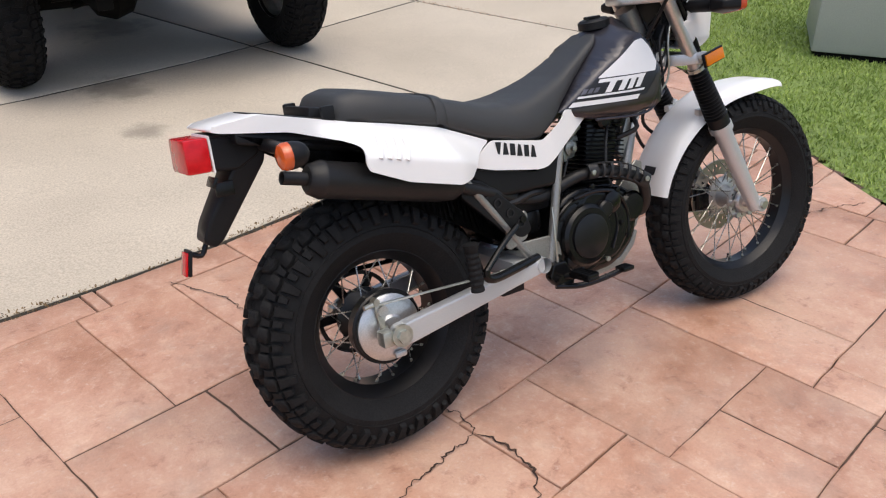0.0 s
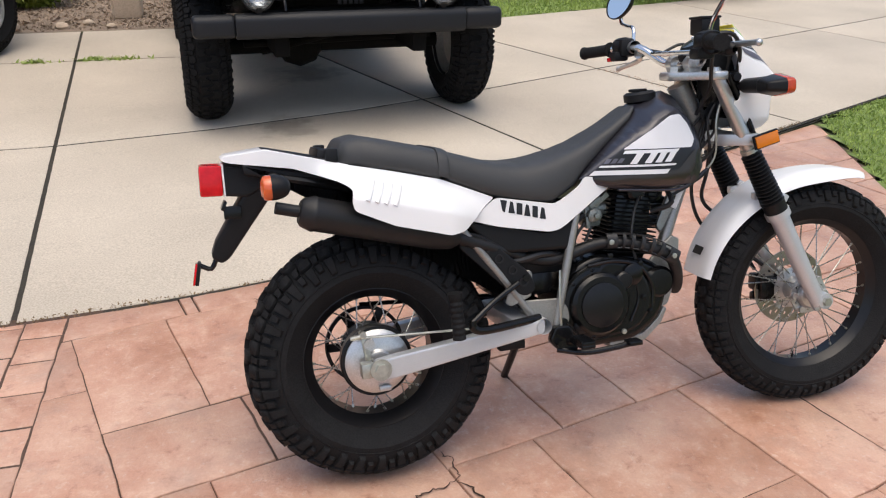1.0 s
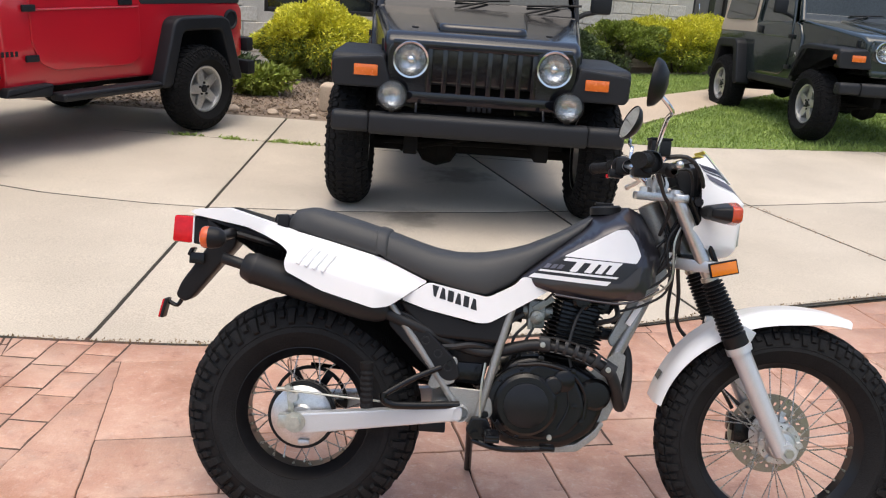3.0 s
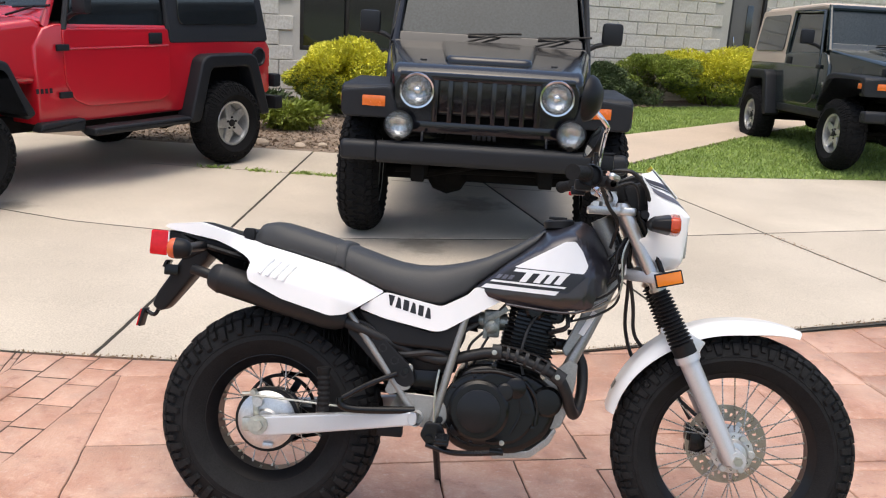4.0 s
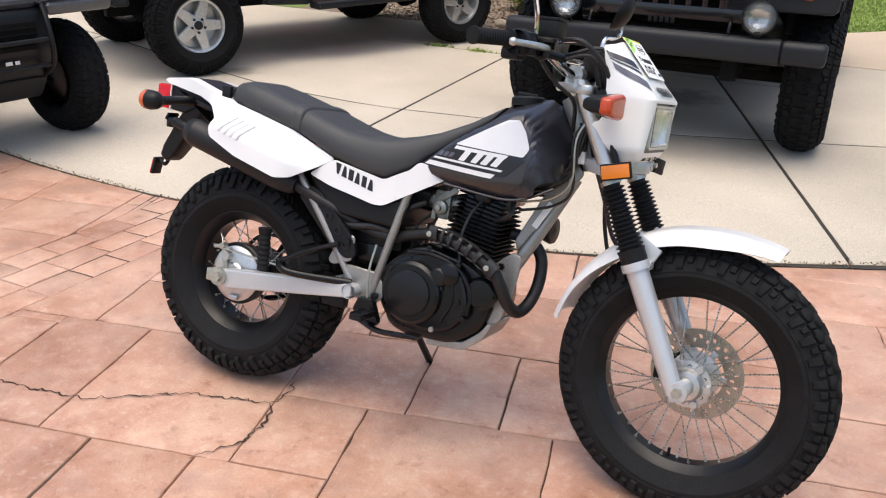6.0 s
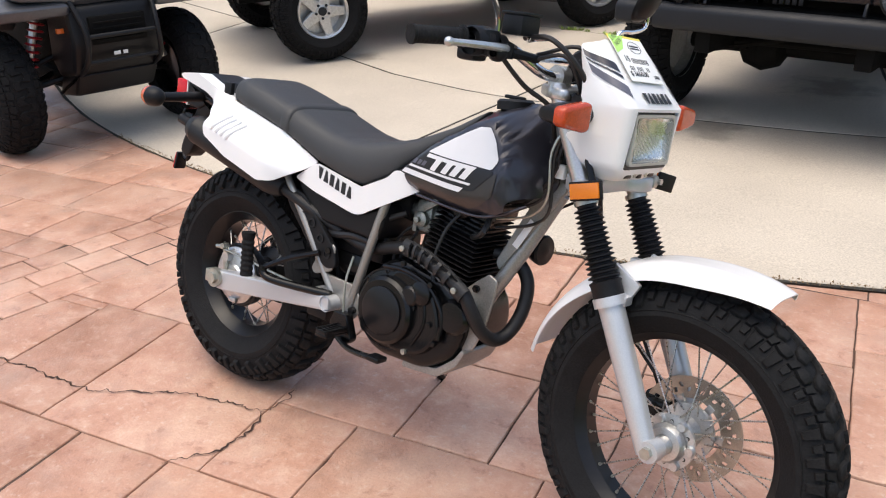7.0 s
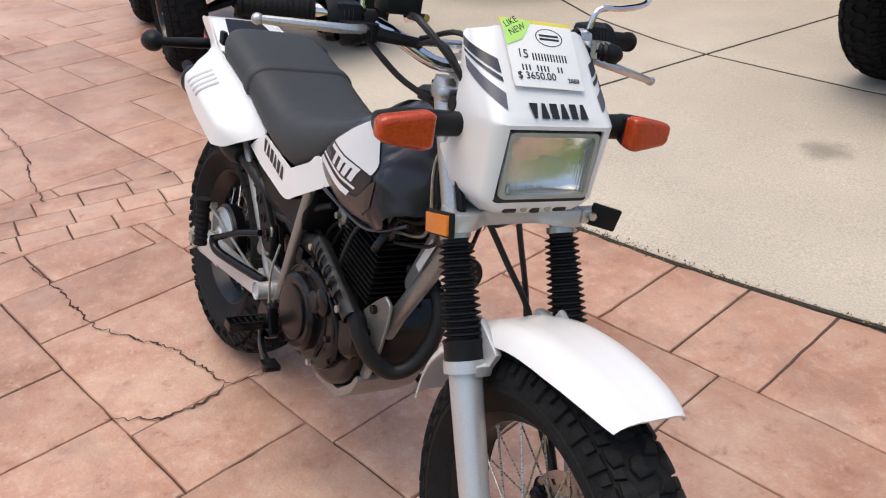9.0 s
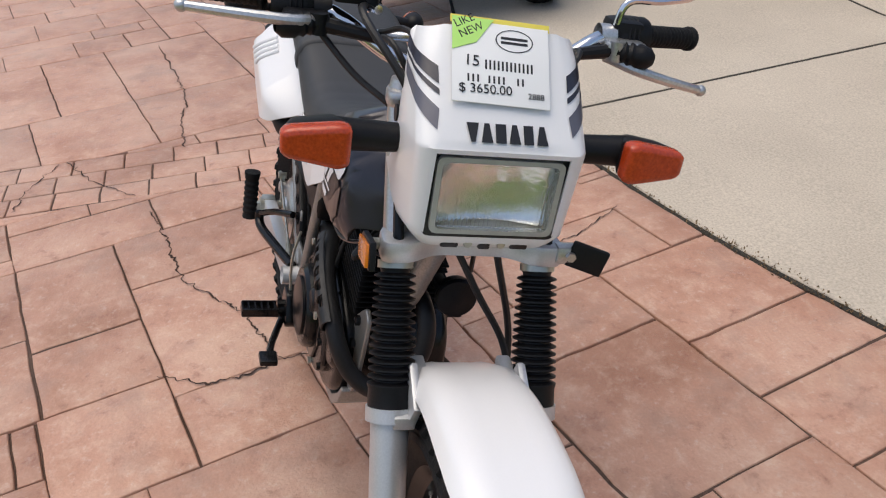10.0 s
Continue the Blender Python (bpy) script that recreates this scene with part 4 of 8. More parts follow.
saddle_bm = saddle(0.188, 0.735, 60, 0.006, 0.02)
part("seat", saddle_bm, VINYL, bike, "black vinyl rider's seat", angle=60)
part("pillion_seat", saddle(-0.064, 0.188, 34, 0.04, 0.006), VINYL, bike, "black vinyl pillion pad", angle=60)
strap = bmesh.new()
ring = []
for x, lift in ((0.178, 0.0), (0.180, 0.0042), (0.186, 0.0050), (0.200, 0.0050), (0.206, 0.0042), (0.208, 0.0)):
    top, low, w = table(x, SEAT_TOP) + lift, table(x, SEAT_LOW), seat_wide(x) + lift
    mid, h = (top + low) / 2, (top - low) / 2
    row = []
    for k in range(41):
        a = radians(-20 + 220 * k / 40)
        c, q = math.cos(a), math.sin(a)
        up = math.copysign(abs(q) ** 0.36, q)
        row.append(strap.verts.new((x + 0.10 * (q - 1) * h, w * math.copysign(abs(c) ** 0.34, c) * (1 - 0.17 * max(0, up) ** 1.5), mid + h * up)))
    ring.append(row)
for a, b in zip(ring, ring[1:]):
    for k in range(40):
        strap.faces.new((a[k], a[k + 1], b[k + 1], b[k]))
part("seat_strap", strap, VINYL, bike, "black grab strap across the seat", angle=60)


def tank_shape(x, y, z):
    k = 1.0
    if x > 0.80:
        k -= 0.30 * min(1, (x - 0.80) / 0.15) ** 1.6
    return x, y * k, z


TANK_FACET = [(0.546, 0.719), (0.600, 0.757), (0.655, 0.797), (0.780, 0.870), (0.815, 0.874), (0.838, 0.848), (0.856, 0.806), (0.862, 0.775), (0.856, 0.725), (0.825, 0.694), (0.786, 0.683), (0.640, 0.694), (0.575, 0.711)]
TANK_CREST = [(0.545, 0.722), (0.620, 0.790), (0.700, 0.862), (0.735, 0.897), (0.790, 0.920), (0.840, 0.926), (0.878, 0.908), (0.908, 0.866), (0.936, 0.806), (0.946, 0.764), (0.925, 0.735)]


def from_line(x, z, line, closed=False):
    best = 9.0
    for a, b in zip(line, line[1:] + (line[:1] if closed else [])):
        dx, dz = b[0] - a[0], b[1] - a[1]
        k = max(0.0, min(1.0, ((x - a[0]) * dx + (z - a[1]) * dz) / (dx * dx + dz * dz)))
        best = min(best, math.hypot(x - a[0] - k * dx, z - a[1] - k * dz))
    return best


def tank_y(x, z):
    """Half the tank's width: a flat flank, from which it rolls over to the crest and the nose; tucked in along the seam."""
    flat = 0.146 - 0.048 * max(0.0, min(1.0, (0.74 - x) / 0.19)) ** 1.2 - 0.17 * max(0.0, z - 0.775) - 0.10 * max(0.0, x - 0.83)
    tuck = 0.020 * max(0.0, min(1.0, (0.712 - z) / 0.03)) ** 2
    if in_poly(x, z, [Vector(q) for q in TANK_FACET]):
        d = from_line(x, z, TANK_FACET, True)
        return flat - tuck + 0.0035 * ease(d / 0.006)
    d, e = from_line(x, z, TANK_FACET, True), from_line(x, z, TANK_CREST)
    u = d / max(1e-5, d + e)
    return (flat - tuck) * max(0.0, 1 - u ** 2.1) ** 0.52


def in_poly(x, y, poly):
    c = False
    n = len(poly)
    for i in range(n):
        a, b = poly[i], poly[(i + 1) % n]
        if (a.y > y) != (b.y > y) and x < (b.x - a.x) * (y - a.y) / (b.y - a.y) + a.x:
            c = not c
    return c


tank_outline = TANK_CREST + [(0.905, 0.716), (0.850, 0.688), (0.786, 0.678), (0.640, 0.689), (0.575, 0.708)]
tank_bm = sheet(tank_outline, lambda x, z: 0.0, 0, 0.008)
for v in tank_bm.verts:
    v.co.y = -tank_y(v.co.x, v.co.z)
tank_bm = merge(tank_bm, mirror(tank_bm))
bmesh.ops.remove_doubles(tank_bm, verts=tank_bm.verts, dist=0.0006)
soft = [v for v in tank_bm.verts if not in_poly(v.co.x, v.co.z, [Vector(q) for q in TANK_FACET]) and abs(v.co.y) > 0.012 and v.co.z > 0.70 and from_line(v.co.x, v.co.z, TANK_FACET, True) > 0.007]
for _ in range(90):
    bmesh.ops.smooth_vert(tank_bm, verts=soft, factor=0.5, use_axis_x=False, use_axis_y=True, use_axis_z=False)
for _ in range(14):
    bmesh.ops.smooth_vert(tank_bm, verts=soft, factor=0.5, use_axis_x=True, use_axis_y=True, use_axis_z=True)
bmesh.ops.recalc_face_normals(tank_bm, faces=tank_bm.faces)
tank_tree = tree_of(tank_bm)
tank = part("fuel_tank", tank_bm, TANK, bike, "glossy graphite fuel tank with white panel", angle=70)
for s in (-1, 1):
    part("tank_panel", decal(rounded([(0.655, 0.788), (0.785, 0.864), (0.812, 0.867), (0.832, 0.842), (0.849, 0.803), (0.838, 0.782)], 0.006), tank_tree, s, 0.0028), DECAL_WHITE, tank, "white tank graphic")
    part("tank_panel", decal(rounded([(0.800, 0.729), (0.842, 0.772), (0.852, 0.778), (0.847, 0.728), (0.818, 0.700), (0.786, 0.690), (0.640, 0.700), (0.590, 0.714), (0.580, 0.722)], 0.004), tank_tree, s, 0.0024), DECAL_BROWN, tank, "dark brown tank graphic")
    part("tank_panel", decal([(0.561, 0.722), (0.605, 0.755), (0.650, 0.786), (0.838, 0.780), (0.842, 0.774), (0.800, 0.731), (0.575, 0.724)], tank_tree, s, 0.0026), DECAL_BLACK, tank, "black tank graphic")
    part("tank_stripe", decal([(0.594, 0.746), (0.600, 0.751), (0.794, 0.745), (0.789, 0.740)], tank_tree, s, 0.0036, 0.02), DECAL_WHITE, tank)
    part("tank_stripe", decal([(0.570, 0.728), (0.584, 0.739), (0.776, 0.732), (0.766, 0.721)], tank_tree, s, 0.0036, 0.02), DECAL_WHITE, tank)
    # slanted emblem: plain white strokes
    part("emblem", decal([(0.660, 0.785), (0.803, 0.781), (0.795, 0.773), (0.654, 0.777)], tank_tree, s, 0.0038, 0.02), DECAL_WHITE, tank, "slanted white emblem strokes")
    for x in (0.680, 0.716, 0.743, 0.770):
        part("emblem", decal([(x - 0.010, 0.751), (x + 0.010, 0.779), (x + 0.028, 0.778), (x + 0.007, 0.750)], tank_tree, s, 0.0038, 0.02), DECAL_WHITE, tank)
    for x in (0.612, 0.628, 0.644):
        part("emblem", decal([(x - 0.006, 0.755), (x + 0.004, 0.767), (x + 0.015, 0.766), (x + 0.006, 0.755)], tank_tree, s, 0.0038, 0.02), DECAL_GREY, tank)
part("filler_cap", merge(lathe([(0.042, 0.0), (0.042, 0.018), (0.036, 0.023), (0, 0.024)], (0.778, 0, 0.903), (-0.1, 0, 1), 32), box((0.772, 0, 0.93), (0.05, 0.014, 0.008), 0.003)), BLACK_PLASTIC, tank, "black fuel filler cap")
for s in (-1, 1):
    part("tank_seam", tube([tank_shape(x, s * 0.132, z) for x, z in ((0.64, 0.688), (0.786, 0.676), (0.85, 0.687), (0.91, 0.719))], 0.0035, 8, 4), TANK, tank)


# the maker's wordmark stands as six plain blocks: half widths above and below
WORD = [(1.0, 0.34), (0.40, 0.95), (0.86, 0.86), (0.40, 0.95), (0.80, 0.80), (0.40, 0.95)]
PANEL_TOP = [(-0.318, 0.832), (-0.215, 0.849), (-0.045, 0.805), (0.06, 0.783), (0.182, 0.753), (0.313, 0.698)]


def flank(x, z):
    """How far out the side panels stand: flared below, flush with the tail above."""
    base = 0.122 - 0.046 * max(0.0, min(1.0, (-0.06 - x) / 0.258))
    return base + 0.075 * ease((table(x, PANEL_TOP) - z) / 0.075) * ease((0.325 - x) / 0.15) * ease((x + 0.13) / 0.085)


side_out = rounded([(-0.318, 0.832), (-0.305, 0.839), (-0.215, 0.848), (-0.045, 0.805), (0.06, 0.782), (0.182, 0.752), (0.313, 0.697), (0.252, 0.655), (0.218, 0.633), (0.180, 0.628), (0.049, 0.663), (-0.040, 0.704), (-0.046, 0.724), (-0.040, 0.752), (-0.062, 0.768), (-0.16, 0.803), (-0.30, 0.824)], 0.008)
front_out = rounded([(0.246, 0.648), (0.316, 0.697), (0.469, 0.668), (0.54, 0.706), (0.556, 0.728), (0.60, 0.72), (0.640, 0.70), (0.548, 0.645), (0.478, 0.603), (0.452, 0.600), (0.316, 0.626)], 0.012)
for s in (-1, 1):
    rear_panel = part("side_panel", sheet(side_out, lambda x, z: s * flank(x, z), 0.004, 0.012), WHITE, bike, "white plastic rear side panel running into the tail", angle=60)
    for k in range(4):
        x0, z0_ = 0.012 + k * 0.0205, 0.763 - 0.0052 * k
        pts = [(x0 - 0.024 * u, s * (flank(x0 - 0.024 * u, z0_ - 0.038 * u) + 0.0012), z0_ - 0.038 * u) for u in (0, 0.2, 0.4, 0.6, 0.8, 1)]
        part("vent_rib", tube(pts, 0.0056, 10), WHITE, rear_panel)
    cover = sheet(front_out, lambda x, z: s * (0.128 + 0.006 * (0.7 - z) - 0.03 * max(0, (x - 0.5) / 0.14)), 0.004, 0.02)
    ct = tree_of(cover)
    front_panel = part("front_side_panel", cover, WHITE, bike, "white plastic front side cover", angle=50)
    for k, (wide_top, wide_low) in enumerate(WORD):
        x, z = 0.333 + 0.0203 * k, 0.661 - 0.0054 * k
        part("lettering_block", decal([(x - wide_low * 0.0088, z + 0.002), (x + 0.0012 - wide_top * 0.0088, z + 0.030), (x + 0.0012 + wide_top * 0.0088, z + 0.0265), (x + wide_low * 0.0088, z - 0.0015)], ct, s, 0.001, 0.05), DECAL_BLACK, front_panel)
part("air_box", merge(pillow(rounded([(0.235, 0.655), (0.45, 0.605), (0.535, 0.640), (0.540, 0.590), (0.522, 0.547), (0.345, 0.553), (0.300, 0.572), (0.250, 0.625)], 0.014), -0.116, 0.116, 0.010, 3), box((0.42, 0, 0.52), (0.2, 0.15, 0.08), 0.02)), BLACK_PLASTIC, bike, "black plastic air box cover")
part("hose", tube([(0.30, -0.075, 0.545), (0.37, -0.095, 0.530), (0.44, -0.095, 0.540), (0.50, -0.080, 0.530)], 0.011, 10, 5), CABLE, bike, "black rubber hose")
part("overflow_bottle", box((0.335, -0.070, 0.515), (0.060, 0.040, 0.050), 0.012), BLACK_PLASTIC, bike)
part("battery_tray", merge(box((0.40, 0, 0.46), (0.16, 0.16, 0.06), 0.015), box((0.47, -0.06, 0.55), (0.07, 0.06, 0.05), 0.01)), BLACK_PAINT, bike)
perf = part("muffler_bracket", pillow(rounded([(0.245, 0.62), (0.285, 0.605), (0.40, 0.50), (0.415, 0.455), (0.385, 0.44), (0.335, 0.465), (0.215, 0.585)], 0.015), -0.122, -0.106, 0.004, 2), BLACK_PLASTIC, bike, "black muffler guard plate with round holes")
for x, z in ((0.285, 0.575), (0.318, 0.545), (0.352, 0.513), (0.38, 0.48)):
    part("guard_hole", lathe([(0.008, 0), (0.012, 0.002), (0.012, 0.004), (0.008, 0.004)], (x, -0.121, z), (0, -1, 0), 16, closed=True), EXHAUST, perf)


def tail_shape(x, y, z):
    k = 0.60 + 0.40 * max(0, min(1, (x + 0.31) / 0.22))
    return x, y * k, z


tail_out = rounded([(-0.318, 0.832), (-0.305, 0.840), (-0.215, 0.849), (-0.03, 0.802), (-0.045, 0.765), (-0.16, 0.803), (-0.30, 0.824)], 0.006)
tail = part("tail_cowl", pillow(tail_out, -0.116, 0.116, 0.010, 3, tail_shape), WHITE, bike, "white plastic tail cowl", angle=50)
part("tail_rack", merge(pillow(rounded([(-0.222, -0.050), (-0.06, -0.080), (-0.05, -0.080), (-0.05, 0.080), (-0.06, 0.080), (-0.222, 0.050)], 0.01), -0.005, 0.006, 0.004, 2, lambda x, y, z: (x, y, 0.852 - (x + 0.25) * 0.235 + z), plane="xy"),
     box((-0.075, 0, 0.823), (0.05, 0.14, 0.03), 0.008, Matrix.Rotation(radians(12), 4, "Y")), box((-0.07, -0.10, 0.825), (0.03, 0.014, 0.035), 0.006), box((-0.07, 0.10, 0.825), (0.03, 0.014, 0.035), 0.006)), BLACK_PLASTIC, tail, "black rear carrier plate")
part("inner_mudguard", merge(pillow(rounded([(-0.27, 0.822), (-0.10, 0.785), (0.22, 0.66), (0.36, 0.53), (0.40, 0.40), (0.385, 0.40), (0.34, 0.52), (0.20, 0.64), (-0.10, 0.76), (-0.27, 0.795)], 0.01), -0.085, 0.085, 0.006, 2)), BLACK_PLASTIC, bike, "black inner rear mudguard")
lamp = part("tail_lamp_housing", pillow(rounded([(-0.315, 0.822), (-0.20, 0.812), (-0.215, 0.765), (-0.262, 0.742), (-0.315, 0.748)], 0.008), -0.052, 0.052, 0.006, 2), BLACK_PLASTIC, bike, "black tail lamp housing")
part("tail_lamp_lens", box((-0.341, 0, 0.784), (0.052, 0.106, 0.070), 0.007, Matrix.Rotation(radians(2), 4, "Y")), RED_LENS, lamp, "bright red tail lamp lens")
part("lamp_seal", box((-0.313, 0, 0.784), (0.004, 0.110, 0.075), 0.001), PAPER, lamp)
flap = part("number_plate_carrier", pillow(rounded([(-0.225, 0.78), (-0.195, 0.80), (-0.20, 0.75), (-0.315, 0.60), (-0.335, 0.588), (-0.358, 0.605), (-0.345, 0.64), (-0.272, 0.75)], 0.01), -0.048, 0.048, 0.008, 2,
            lambda x, y, z: (x, y * (0.62 + 0.38 * max(0, min(1, (z - 0.60) / 0.17))), z)), BLACK_PLASTIC, bike, "black plastic number plate carrier, empty")
part("plate_bracket", merge(box((-0.318, -0.035, 0.726), (0.008, 0.045, 0.022), 0.003, Matrix.Rotation(radians(25), 4, "Y")), box((-0.30, -0.052, 0.71), (0.04, 0.006, 0.03), 0.003)), BLACK_PAINT, flap)
part("reflector_stay", tube([(-0.345, 0.0, 0.60), (-0.360, 0.0, 0.575), (-0.385, 0.0, 0.585)], 0.006, 8, 3), BLACK_PAINT, flap)
part("rear_reflector", box((-0.398, 0, 0.566), (0.005, 0.034, 0.050), 0.002, Matrix.Rotation(radians(12), 4, "Y")), RED_LENS, flap, "small red rear reflector")
part("reflector_back", box((-0.391, 0, 0.567), (0.009, 0.038, 0.054), 0.003, Matrix.Rotation(radians(12), 4, "Y")), BLACK_PLASTIC, flap)
for s in (-1, 1):
    c = Vector((-0.209, s * 0.232, 0.776))
    hs = part("rear_indicator", lathe([(0, 0.026), (0.010, 0.025), (0.018, 0.020), (0.024, 0.010), (0.0268, -0.004), (0.0275, -0.014), (0, -0.014)], c, (1, 0, 0), 24), BLACK_PLASTIC, bike, "black rear indicator with amber lens")
    part("indicator_lens", lathe([(0.0272, -0.014), (0.0268, -0.025), (0.024, -0.031), (0.016, -0.035), (0, -0.037)], c, (1, 0, 0), 24), AMBER, hs, "amber lens")
    part("indicator_stalk", tube([c + Vector((0.004, 0, 0)), Vector((-0.205, s * 0.06, 0.785))], (0.012, 0.015), 14), BLACK_PLASTIC, hs)
    ind_out = [(s * 0.176, 0.909), (s * 0.190, 0.903), (s * 0.254, 0.909), (s * 0.263, 0.917), (s * 0.263, 0.951), (s * 0.254, 0.958), (s * 0.190, 0.964), (s * 0.176, 0.959)]
    hous = part("front_indicator", pillow(rounded([(s * 0.217 + (p - s * 0.217) * 0.94, 0.933 + (q - 0.934) * (0.93 - 0.22 * (abs(p) - 0.176) / 0.087)) for p, q in ind_out], 0.006), 1.004, 1.060, 0.010, 3, lambda x, y, z: (x, s * 0.219 + (y - s * 0.219) * (0.66 + 0.34 * ease((x - 1.004) / 0.034)), 0.933 + (z - 0.933) * (0.66 + 0.34 * ease((x - 1.004) / 0.034))), plane="yz"), BLACK_PLASTIC, bike, "black front indicator with red-amber lens", m=STEER)
    lens_out = [(s * 0.219 + (p - s * 0.219) * 0.97, 0.933 + (q - 0.934) * (0.98 - 0.22 * (abs(p) - 0.176) / 0.087)) for p, q in ind_out]
    part("indicator_lens", pillow(rounded(lens_out, 0.007), 1.051, 1.079, 0.008, 3, lambda x, y, z: (x - 0.08 * max(0.0, abs(y) - 0.20), y, z), plane="yz"), AMBER_FRONT, hous, "red-amber lens", m=STEER)
    part("indicator_stalk", tube([Vector((1.030, s * 0.192, 0.934)), Vector((1.022, s * 0.095, 0.930))], (0.021, 0.018), 16), BLACK_PLASTIC, hous, "black rubber stalk", m=STEER)

# headlamp cowl
COWL_FRONT = [(0.808, 1.080), (0.820, 1.100), (0.836, 1.108), (0.951, 1.119), (0.957, 1.120), (0.964, 1.114), (1.076, 1.012)]
COWL_WIDE = [(0.808, 0.062), (0.818, 0.085), (0.840, 0.102), (0.951, 0.108), (1.050, 0.106), (1.076, 0.100)]
COWL_ROUND = [(0.808, 0.020), (0.840, 0.018), (0.951, 0.024), (1.0, 0.032), (1.076, 0.028)]
COWL_BACK = [(0.808, 1.062), (0.818, 1.030), (0.842, 1.004), (0.886, 0.989), (0.892, 0.992), (0.897, 1.004), (0.910, 1.010), (0.985, 1.005), (1.050, 0.990), (1.076, 0.986)]
COWL_BACK_WIDE = [(0.808, 0.074), (0.842, 0.112), (0.890, 0.119), (0.915, 0.115), (0.985, 0.112), (1.076, 0.106)]


def cowl_at(z, q, s=-1):
    """A place on the cowl: z up, q from its rear edge (0) round the corner to the middle of its front (1); and its outward way."""
    xf, wf, r, xb, wb = [table(z, k) for k in (COWL_FRONT, COWL_WIDE, COWL_ROUND, COWL_BACK, COWL_BACK_WIDE)]
    if q < 0.35:
        u = q / 0.35
        p, d = Vector((xb + (xf - r - xb) * u, wb + (wf - wb) * u + 0.003 * math.sin(math.pi * u), z)), Vector((0.1, 1, 0.2))
    elif q < 0.65:
        a = (q - 0.35) / 0.30 * math.pi / 2
        p, d = Vector((xf - r + r * math.sin(a), wf - r + r * math.cos(a), z)), Vector((math.sin(a), math.cos(a), 0.45))
    else:
        y = (wf - r) * (1 - (q - 0.65) / 0.35)
        p, d = Vector((xf + 0.003 * (1 - (y / 0.09) ** 2) * (1 if z > 0.96 else 0), y, z)), Vector((1, 0, 0.8))
    p.z -= 0.022 * max(0.0, (z - 1.02) / 0.056) * max(0.0, 1 - q / 0.65) ** 0.8
    p.y *= s
    d.y *= s
    return p, d.normalized()


def cowl():
    bm = bmesh.new()
    zs = [0.808, 0.813, 0.818, 0.826, 0.833, 0.840] + [0.840 + 0.0092 * k for k in range(1, 5)] + [0.886, 0.889, 0.892, 0.8945, 0.897, 0.903, 0.910] + [0.92, 0.93, 0.94, 0.951, 0.954, 0.957, 0.960, 0.964, 0.970] + [0.970 + 0.0106 * k for k in range(1, 11)]
    qs = [0, 0.06, 0.12, 0.18, 0.24, 0.30] + [0.35 + 0.0375 * k for k in range(8)] + [0.65, 0.70, 0.78, 0.86, 0.94]
    cols = [(q, -1) for q in qs] + [(1.0, 1)] + [(q, 1) for q in reversed(qs)]
    grid = [[bm.verts.new(cowl_at(z, q, s)[0]) for q, s in cols] for z in zs]
    for i in range(len(zs) - 1):
        for j in range(len(cols) - 1):
            lamp_hole = 0.839 < zs[i] and zs[i + 1] < 0.9515 and min(cols[j][0], cols[j + 1][0]) > 0.649
            if not lamp_hole:
                bm.faces.new((grid[i][j], grid[i][j + 1], grid[i + 1][j + 1], grid[i + 1][j]))
    bmesh.ops.recalc_face_normals(bm, faces=bm.faces)
    bmesh.ops.solidify(bm, geom=bm.faces[:], thickness=0.0035)
    return bm


cowl_ob = part("headlamp_cowl", cowl(), WHITE, bike, "white angular headlamp cowl with grey slashes", m=STEER, angle=40)
for y in (-0.022, 0.022):
    part("cowl_screw", lathe([(0, 0.002), (0.005, 0.002), (0.006, 0)], (1.101, y, 0.8235), (1, 0, 0), 10), ZINC, cowl_ob, m=STEER)
part("cowl_trim", tube([(1.008, -0.074, 1.071), (1.012, 0, 1.076), (1.008, 0.074, 1.071)], 0.003, 8, 4), YELLOW_PAPER, cowl_ob, "yellow card edge", m=STEER)
for y, w, h in ((-0.046, 0.024, 0.013), (0.0, 0.016, 0.016), (0.046, 0.024, 0.013)):
    part("cowl_vent", box((1.095, y, 0.8235), (0.014, w, h), 0.0035), DECAL_BLACK, cowl_ob, m=STEER)
# grey slashes down both flanks of the visor
for s in (-1, 1):
    # parallelograms that run down round the corner of the visor
    def slash(u0, u1, drop):
        bm = bmesh.new()
        rows = []
        for i in range(11):
            row = []
            for u in (u0, u1):
                p, d = cowl_at(1.072 - 0.116 * (u + drop * i / 10), 0.20 + 0.42 * i / 10, s)
                row.append(bm.verts.new(p + d * 0.0014))
            rows.append(row)
        for r, q in zip(rows, rows[1:]):
            bm.faces.new((r[0], r[1], q[1], q[0]))
        return bm
    part("cowl_slash", slash(0.02, 0.17, 0.30), WHITE_EDGE, cowl_ob, "dark grey slash graphic", m=STEER)
    part("cowl_slash", slash(0.21, 0.26, 0.30), WHITE_EDGE, cowl_ob, m=STEER)
    part("cowl_slash", slash(0.33, 0.50, 0.34), DECAL_GREY, cowl_ob, "mid grey slash graphic", m=STEER)
